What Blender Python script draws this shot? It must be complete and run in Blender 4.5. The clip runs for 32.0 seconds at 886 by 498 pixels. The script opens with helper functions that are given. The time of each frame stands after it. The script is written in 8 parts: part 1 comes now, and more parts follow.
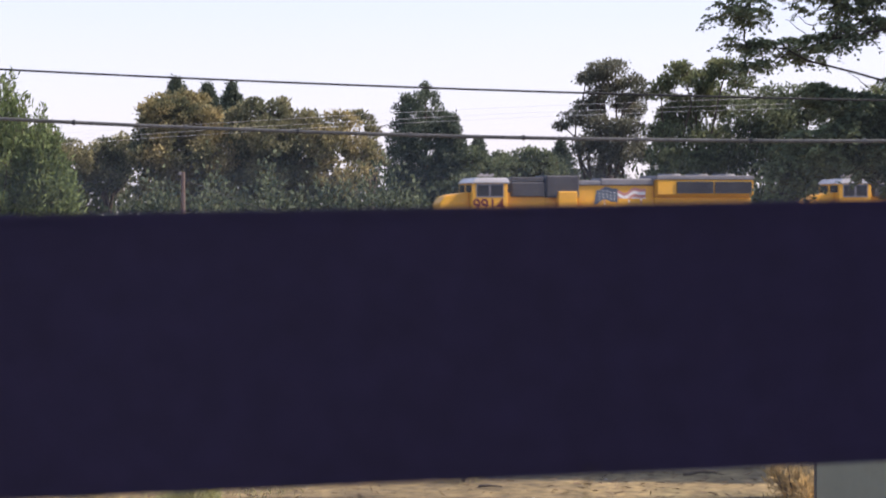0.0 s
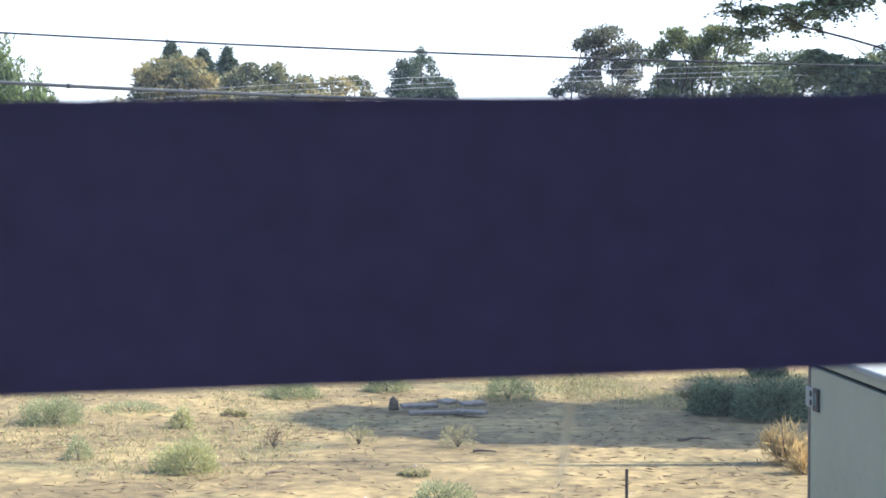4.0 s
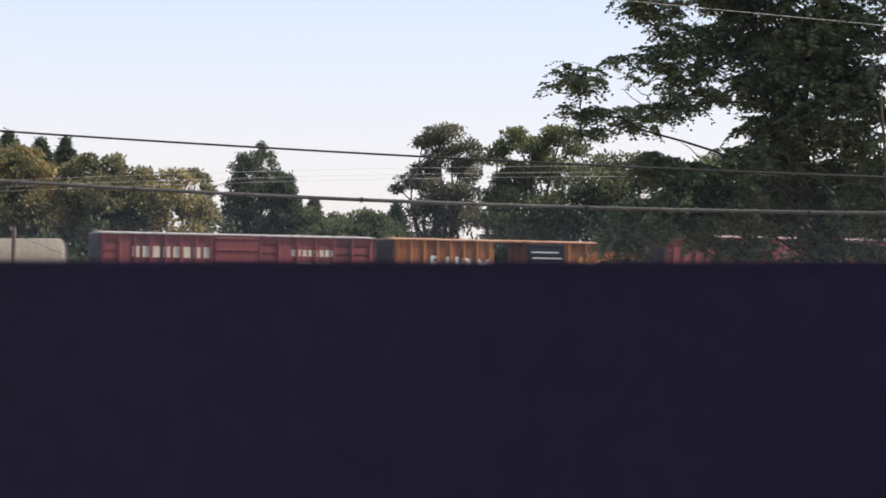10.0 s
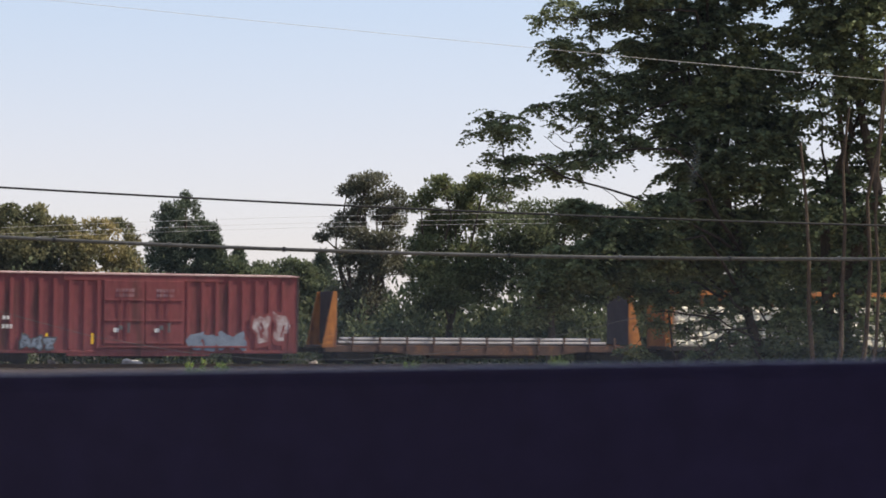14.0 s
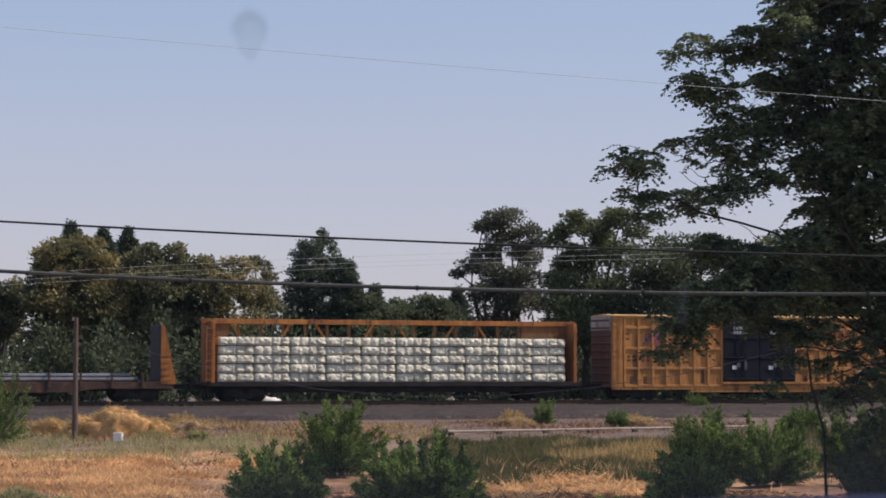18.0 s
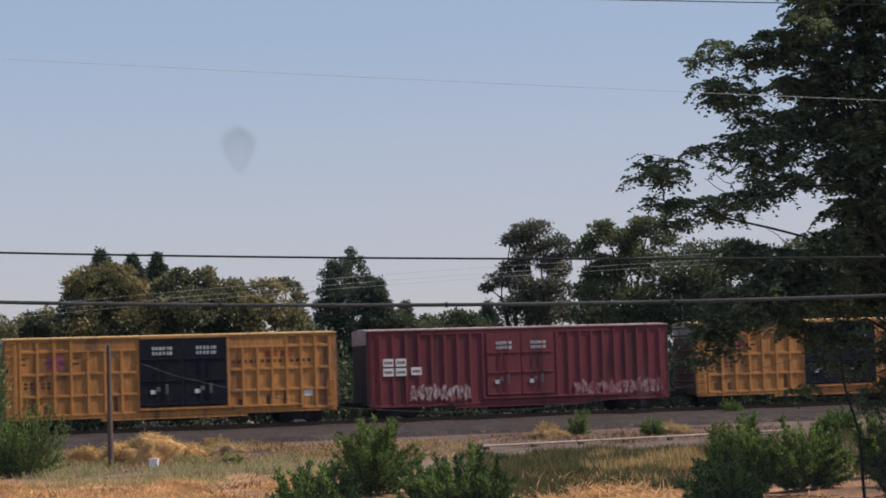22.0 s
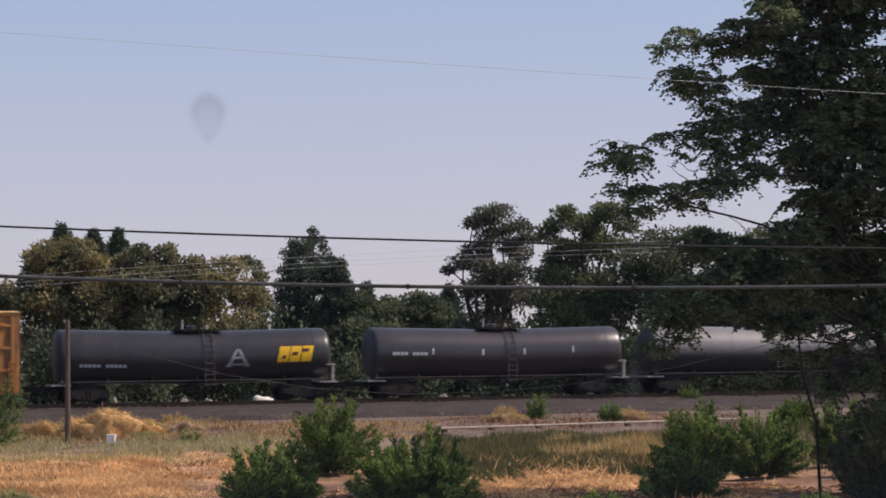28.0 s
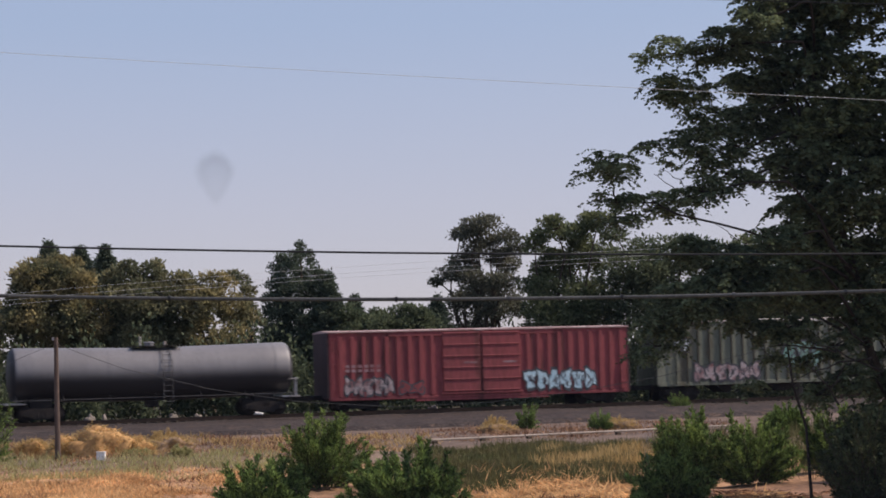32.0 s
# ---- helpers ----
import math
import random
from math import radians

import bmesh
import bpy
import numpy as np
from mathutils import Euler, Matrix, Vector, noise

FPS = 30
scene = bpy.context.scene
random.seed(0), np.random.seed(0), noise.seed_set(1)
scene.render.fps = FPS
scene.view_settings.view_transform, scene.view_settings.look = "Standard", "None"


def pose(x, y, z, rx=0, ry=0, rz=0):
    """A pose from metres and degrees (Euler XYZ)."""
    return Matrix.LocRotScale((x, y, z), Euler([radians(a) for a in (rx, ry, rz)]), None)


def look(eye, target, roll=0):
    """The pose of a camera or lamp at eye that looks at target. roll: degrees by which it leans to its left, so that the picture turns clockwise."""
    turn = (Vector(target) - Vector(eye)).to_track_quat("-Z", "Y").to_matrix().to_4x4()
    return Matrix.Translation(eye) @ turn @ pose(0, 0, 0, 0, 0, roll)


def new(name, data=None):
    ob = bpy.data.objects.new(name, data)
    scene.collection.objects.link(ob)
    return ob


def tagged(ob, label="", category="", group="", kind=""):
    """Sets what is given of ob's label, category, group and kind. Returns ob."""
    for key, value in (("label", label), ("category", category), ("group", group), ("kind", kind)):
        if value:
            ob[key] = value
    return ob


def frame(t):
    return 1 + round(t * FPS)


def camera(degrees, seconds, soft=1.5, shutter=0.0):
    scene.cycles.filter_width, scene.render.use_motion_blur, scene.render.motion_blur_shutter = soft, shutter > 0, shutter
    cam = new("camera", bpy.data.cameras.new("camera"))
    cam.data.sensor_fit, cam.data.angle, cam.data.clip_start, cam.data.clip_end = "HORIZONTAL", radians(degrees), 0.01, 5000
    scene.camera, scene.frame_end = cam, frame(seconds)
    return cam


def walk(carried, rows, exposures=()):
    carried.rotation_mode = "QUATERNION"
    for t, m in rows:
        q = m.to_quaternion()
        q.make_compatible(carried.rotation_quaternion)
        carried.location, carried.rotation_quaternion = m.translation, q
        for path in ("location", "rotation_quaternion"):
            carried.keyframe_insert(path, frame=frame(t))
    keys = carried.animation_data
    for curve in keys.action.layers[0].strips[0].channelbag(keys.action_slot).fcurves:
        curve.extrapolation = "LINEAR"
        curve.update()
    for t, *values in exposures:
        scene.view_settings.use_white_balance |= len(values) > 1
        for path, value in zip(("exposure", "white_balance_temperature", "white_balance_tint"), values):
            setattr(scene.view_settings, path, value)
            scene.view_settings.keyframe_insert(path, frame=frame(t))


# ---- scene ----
# ---- camera ----
def aim(x, y, z, yaw, pitch, roll):
    """A camera pose from its place and from yaw (to the left), pitch (up) and roll in degrees."""
    return (Matrix.Translation((x, y, z)) @ Matrix.Rotation(radians(yaw), 4, "Z")
            @ Matrix.Rotation(radians(90 + pitch), 4, "X") @ Matrix.Rotation(radians(roll), 4, "Z"))


PATH = [
    (0, aim(-0.043, -0.015, 3.202, 1.78, -1.03, -0.14)),
    (0.5, aim(-0.040, -0.012, 3.196, 2.14, -1.91, -0.23)),
    (1, aim(-0.036, -0.007, 3.191, 2.30, -1.85, -0.01)),
    (1.5, aim(-0.012, -0.006, 3.192, 2.04, -1.53, -0.11)),
    (2, aim(-0.026, -0.001, 3.188, 2.39, -2.02, -0.27)),
    (2.5, aim(-0.018, -0.001, 3.187, 2.36, -2.18, 0.08)),
    (4.5, aim(-0.049, 0.002, 3.184, 1.23, -1.70, 0.31)),
    (5, aim(-0.053, -0.010, 3.184, 0.81, -1.03, 0.75)),
    (5.5, aim(-0.053, -0.012, 3.185, 0.93, -1.30, 0.59)),
    (6, aim(-0.050, -0.012, 3.186, 0.90, -1.57, 0.30)),
    (6.5, aim(-0.058, -0.020, 3.185, 0.89, -1.37, 0.39)),
    (7, aim(-0.050, -0.023, 3.184, 0.57, -1.61, 0.19)),
    (7.5, aim(-0.053, -0.035, 3.188, -0.30, -0.96, 0.16)),
    (8, aim(-0.060, -0.040, 3.192, -0.66, -0.30, 0.39)),
    (8.5, aim(-0.064, -0.036, 3.193, -1.56, 0.21, 0.83)),
    (9, aim(-0.079, -0.043, 3.191, -1.75, -0.09, 0.85)),
    (9.5, aim(-0.066, -0.031, 3.194, -2.43, 0.28, 0.95)),
    (10, aim(-0.070, -0.024, 3.200, -2.88, 0.75, 0.91)),
    (10.5, aim(-0.072, -0.017, 3.200, -2.52, 0.71, 0.59)),
    (11, aim(-0.054, -0.013, 3.201, -2.61, 0.94, 1.09)),
    (11.5, aim(-0.070, -0.008, 3.205, -3.11, 1.35, 1.04)),
    (12, aim(-0.070, -0.005, 3.206, -3.30, 1.67, 1.07)),
    (12.5, aim(-0.057, -0.002, 3.209, -4.16, 2.22, 0.99)),
    (13, aim(-0.052, 0.002, 3.212, -4.34, 2.31, 0.79)),
    (13.5, aim(-0.033, 0.005, 3.214, -4.87, 2.23, 0.65)),
    (15.5, aim(-0.067, 0.014, 3.216, -4.84, 1.80, -0.04)),
    (16, aim(-0.042, 0.015, 3.230, -5.42, 1.71, -0.54)),
    (16.5, aim(-0.042, 0.017, 3.235, -3.61, 2.61, -0.99)),
    (17, aim(-0.059, 0.021, 3.235, -1.72, 2.49, -0.20)),
    (17.5, aim(-0.002, 0.023, 3.240, -1.74, 3.38, 0.17)),
    (18, aim(-0.002, 0.021, 3.240, -1.12, 3.10, 0.18)),
    (18.5, aim(0.018, 0.008, 3.241, -0.68, 3.24, -0.02)),
    (19, aim(0.007, -0.001, 3.238, -0.51, 3.52, -0.53)),
    (19.5, aim(0.017, -0.005, 3.245, -0.39, 2.99, -1.50)),
    (20, aim(0.020, -0.007, 3.250, -0.73, 3.48, -1.52)),
    (20.5, aim(0.018, -0.014, 3.248, -0.70, 2.73, -2.17)),
    (21, aim(0.019, -0.021, 3.252, -0.16, 3.26, -2.24)),
    (21.5, aim(0.014, -0.022, 3.255, -0.40, 3.57, -2.30)),
    (22, aim(0.010, -0.020, 3.257, -0.32, 3.53, -1.82)),
    (22.5, aim(0.005, -0.013, 3.254, 0.10, 4.20, -0.98)),
    (23, aim(0.000, -0.000, 3.250, 0.00, 2.45, -1.02)),
    (23.5, aim(-0.001, 0.002, 3.247, 0.27, 2.41, -1.06)),
    (24, aim(0.003, -0.001, 3.248, -0.03, 2.37, -1.35)),
    (24.5, aim(-0.002, 0.002, 3.247, -0.39, 2.49, -1.18)),
    (25, aim(0.007, 0.003, 3.251, -0.86, 2.94, -0.94)),
    (25.5, aim(0.018, 0.003, 3.258, -3.07, 3.38, -1.79)),
    (27.5, aim(0.008, 0.007, 3.257, -1.58, 2.77, -0.83)),
    (28, aim(0.006, 0.009, 3.258, -1.38, 3.00, -0.66)),
    (28.5, aim(0.010, 0.011, 3.262, -1.31, 3.31, -1.10)),
    (29, aim(0.010, 0.012, 3.268, -2.24, 3.69, -1.50)),
    (29.5, aim(0.011, 0.012, 3.260, -1.86, 3.68, -1.36)),
    (30, aim(0.001, 0.011, 3.266, -1.53, 3.44, -1.18)),
    (30.5, aim(-0.001, 0.009, 3.263, -1.52, 3.17, -1.02)),
    (31, aim(-0.001, 0.010, 3.259, -1.29, 3.10, -0.82)),
    (31.5, aim(-0.000, 0.010, 3.264, -1.44, 3.54, -1.24)),
    (32, aim(0.001, 0.010, 3.269, -1.74, 3.31, -1.58)),
]
# time, stops, kelvin, tint
EXPOSURES = [(0.0, 0.88, 6600, 22), (0.4, 1.25, 6600, 18), (1.0, 1.68, 6000, 10), (2.5, 1.78, 5950, 8), (7.0, 1.73, 5950, 7), (7.7, 1.7, 5950, 5), (8.0, 1.6, 6050, 5),
             (8.5, 1.18, 6600, 11), (9.5, 0.83, 7050, 14), (10.5, 0.72, 7200, 14), (12.0, 0.60, 7250, 14), (13.5, 0.58, 7150, 13), (15.5, 0.60, 7000, 19), (16.5, 0.54, 6800, 20), (17.0, 0.41, 6600, 19),
             (17.5, 0.15, 6500, 19), (19.0, -0.05, 6550, 15), (22.0, -0.05, 6550, 14), (23.2, -0.04, 6600, 16), (24.0, 0.03, 6650, 19), (28.0, 0.05, 6680, 21), (30.0, 0.0, 6620, 18), (32.0, 0.0, 6600, 20)]
cam = camera(24.57, 32.0, 1.72, 0.4)
walk(cam, PATH, EXPOSURES)
cam.data.dof.use_dof, cam.data.dof.focus_distance, cam.data.dof.aperture_fstop = True, 105.0, 42.0

# ---- sky and sun ----
SUN_AZIMUTH, SUN_ELEVATION = 86.0, 44.0          # degrees to the right of straight ahead; above the horizon
world = bpy.data.worlds.new("sky")
scene.world = world
world.use_nodes = True
wn = world.node_tree
sky = wn.nodes.new("ShaderNodeTexSky")
sky.sky_type, sky.sun_disc = "NISHITA", False
sky.sun_elevation, sky.sun_rotation = radians(SUN_ELEVATION), radians(SUN_AZIMUTH)
sky.dust_density, sky.air_density, sky.ozone_density = 1.0, 0.9, 1.2
wn.nodes["Background"].inputs["Strength"].default_value = 0.135
# summer haze, thick and pinkish at the horizon, thinning upwards
wtc, wsep, wramp, haze = (wn.nodes.new("ShaderNode" + k) for k in ("TexCoord", "SeparateXYZ", "ValToRGB", "Mix"))
haze.data_type = "RGBA"
stops = wramp.color_ramp.elements
stops[0].position, stops[0].color = 0.0, (4.0, 3.92, 4.15, 0.80)
stops[1].position, stops[1].color = 1.0, (2.6, 3.2, 4.5, 0.35)
for place, tone in ((0.08, (3.5, 3.76, 4.48, 0.80)), (0.17, (2.7, 3.52, 4.72, 0.76)), (0.5, (2.6, 3.3, 4.6, 0.45))):
    stops.new(place).color = tone
wn.links.new(wtc.outputs["Generated"], wsep.inputs[0])
wn.links.new(wsep.outputs["Z"], wramp.inputs["Fac"])
wn.links.new(wramp.outputs["Alpha"], haze.inputs["Factor"])
wn.links.new(wramp.outputs["Color"], haze.inputs[7])
wn.links.new(sky.outputs["Color"], haze.inputs[6])
wn.links.new(haze.outputs[2], wn.nodes["Background"].inputs["Color"])
sun = new("sun", bpy.data.lights.new("sun", "SUN"))
sun.data.energy, sun.data.angle, sun.data.color = 4.2, radians(0.6), (1.0, 0.9, 0.76)
az, el = radians(SUN_AZIMUTH), radians(SUN_ELEVATION)
sun.matrix_world = look((math.sin(az) * math.cos(el) * 100, math.cos(az) * math.cos(el) * 100, math.sin(el) * 100), (0, 0, 0))


# ---- materials ----
def mat(name, c1, c2, scale=2.0, fine=30.0, rough=0.8, bump=0.15, metal=0.0, spread=0.25, island=0.0, stain=None, streak=False, depth=0.01, spec=0.3):
    """A surface of two colours mixed by coarse noise, varied by fine noise, with fine relief; stain: a third colour in patches."""
    m = bpy.data.materials.new(name)
    m.use_nodes = True
    n, l = m.node_tree.nodes, m.node_tree.links
    b = n["Principled BSDF"]
    tc = n.new("ShaderNodeTexCoord")
    src = tc.outputs["Object"]
    if streak:
        mp = n.new("ShaderNodeMapping")
        mp.inputs["Scale"].default_value = (1.0, 1.0, 0.18)
        l.new(src, mp.inputs["Vector"])
        src = mp.outputs["Vector"]

    def cloud(s, detail):
        t = n.new("ShaderNodeTexNoise")
        t.inputs["Scale"].default_value, t.inputs["Detail"].default_value = s, detail
        l.new(src, t.inputs["Vector"])
        return t.outputs["Fac"]

    def ramp(fac, lo, hi):
        r = n.new("ShaderNodeMapRange")
        r.inputs["From Min"].default_value, r.inputs["From Max"].default_value = lo, hi
        l.new(fac, r.inputs["Value"])
        return r.outputs["Result"]

    def blend(fac, a, c):
        x = n.new("ShaderNodeMix")
        x.data_type = "RGBA"
        l.new(fac, x.inputs["Factor"])
        for sock, v in ((x.inputs[6], a), (x.inputs[7], c)):
            if isinstance(v, tuple):
                sock.default_value = (*v, 1)
            else:
                l.new(v, sock)
        return x.outputs[2]

    coarse, small = cloud(scale, 4.0), cloud(fine, 5.0)
    col = blend(ramp(coarse, 0.35, 0.65), c1, c2)
    if stain:
        col = blend(ramp(cloud(scale * 2.3, 7.0), 0.55, 0.68), col, stain)
    hsv = n.new("ShaderNodeHueSaturation")
    val = ramp(small, 0.3, 0.7)
    mr = n.new("ShaderNodeMapRange")
    mr.inputs["To Min"].default_value, mr.inputs["To Max"].default_value = 1 - spread, 1 + spread
    l.new(val, mr.inputs["Value"])
    out = mr.outputs["Result"]
    if island:
        geo = n.new("ShaderNodeNewGeometry")
        mi = n.new("ShaderNodeMapRange")
        mi.inputs["To Min"].default_value, mi.inputs["To Max"].default_value = 1 - island, 1 + island
        l.new(geo.outputs["Random Per Island"], mi.inputs["Value"])
        mu = n.new("ShaderNodeMath")
        mu.operation = "MULTIPLY"
        l.new(out, mu.inputs[0]), l.new(mi.outputs["Result"], mu.inputs[1])
        out = mu.outputs[0]
    l.new(out, hsv.inputs["Value"]), l.new(col, hsv.inputs["Color"])
    l.new(hsv.outputs["Color"], b.inputs["Base Color"])
    b.inputs["Roughness"].default_value, b.inputs["Metallic"].default_value = rough, metal
    b.inputs["Specular IOR Level"].default_value = spec
    if bump:
        bp = n.new("ShaderNodeBump")
        bp.inputs["Strength"].default_value, bp.inputs["Distance"].default_value = bump, depth
        l.new(small, bp.inputs["Height"]), l.new(bp.outputs["Normal"], b.inputs["Normal"])
    return m


def leaf_mat(name, c1, c2, through_light=0.35, island=0.45):
    """Foliage: two greens by clump and by leaf, with light passing through the blades."""
    m = bpy.data.materials.new(name)
    m.use_nodes = True
    n, l = m.node_tree.nodes, m.node_tree.links
    n.remove(n["Principled BSDF"])
    tc, geo = n.new("ShaderNodeTexCoord"), n.new("ShaderNodeNewGeometry")
    t = n.new("ShaderNodeTexNoise")
    t.inputs["Scale"].default_value, t.inputs["Detail"].default_value = 0.45, 3.0
    l.new(tc.outputs["Object"], t.inputs["Vector"])
    r = n.new("ShaderNodeMapRange")
    r.inputs["From Min"].default_value, r.inputs["From Max"].default_value = 0.38, 0.62
    l.new(t.outputs["Fac"], r.inputs["Value"])
    x = n.new("ShaderNodeMix")
    x.data_type = "RGBA"
    x.inputs[6].default_value, x.inputs[7].default_value = (*c1, 1), (*c2, 1)
    l.new(r.outputs["Result"], x.inputs["Factor"])
    mi = n.new("ShaderNodeMapRange")
    mi.inputs["To Min"].default_value, mi.inputs["To Max"].default_value = 1 - island, 1 + island
    l.new(geo.outputs["Random Per Island"], mi.inputs["Value"])
    hsv = n.new("ShaderNodeHueSaturation")
    l.new(x.outputs[2], hsv.inputs["Color"]), l.new(mi.outputs["Result"], hsv.inputs["Value"])
    d, tr, mx = n.new("ShaderNodeBsdfPrincipled"), n.new("ShaderNodeBsdfTranslucent"), n.new("ShaderNodeMixShader")
    d.inputs["Roughness"].default_value, d.inputs["Specular IOR Level"].default_value = 0.65, 0.14
    mx.inputs["Fac"].default_value = through_light
    l.new(hsv.outputs["Color"], d.inputs["Base Color"]), l.new(hsv.outputs["Color"], tr.inputs["Color"])
    l.new(d.outputs[0], mx.inputs[1]), l.new(tr.outputs[0], mx.inputs[2])
    l.new(mx.outputs[0], n["Material Output"].inputs["Surface"])
    return m


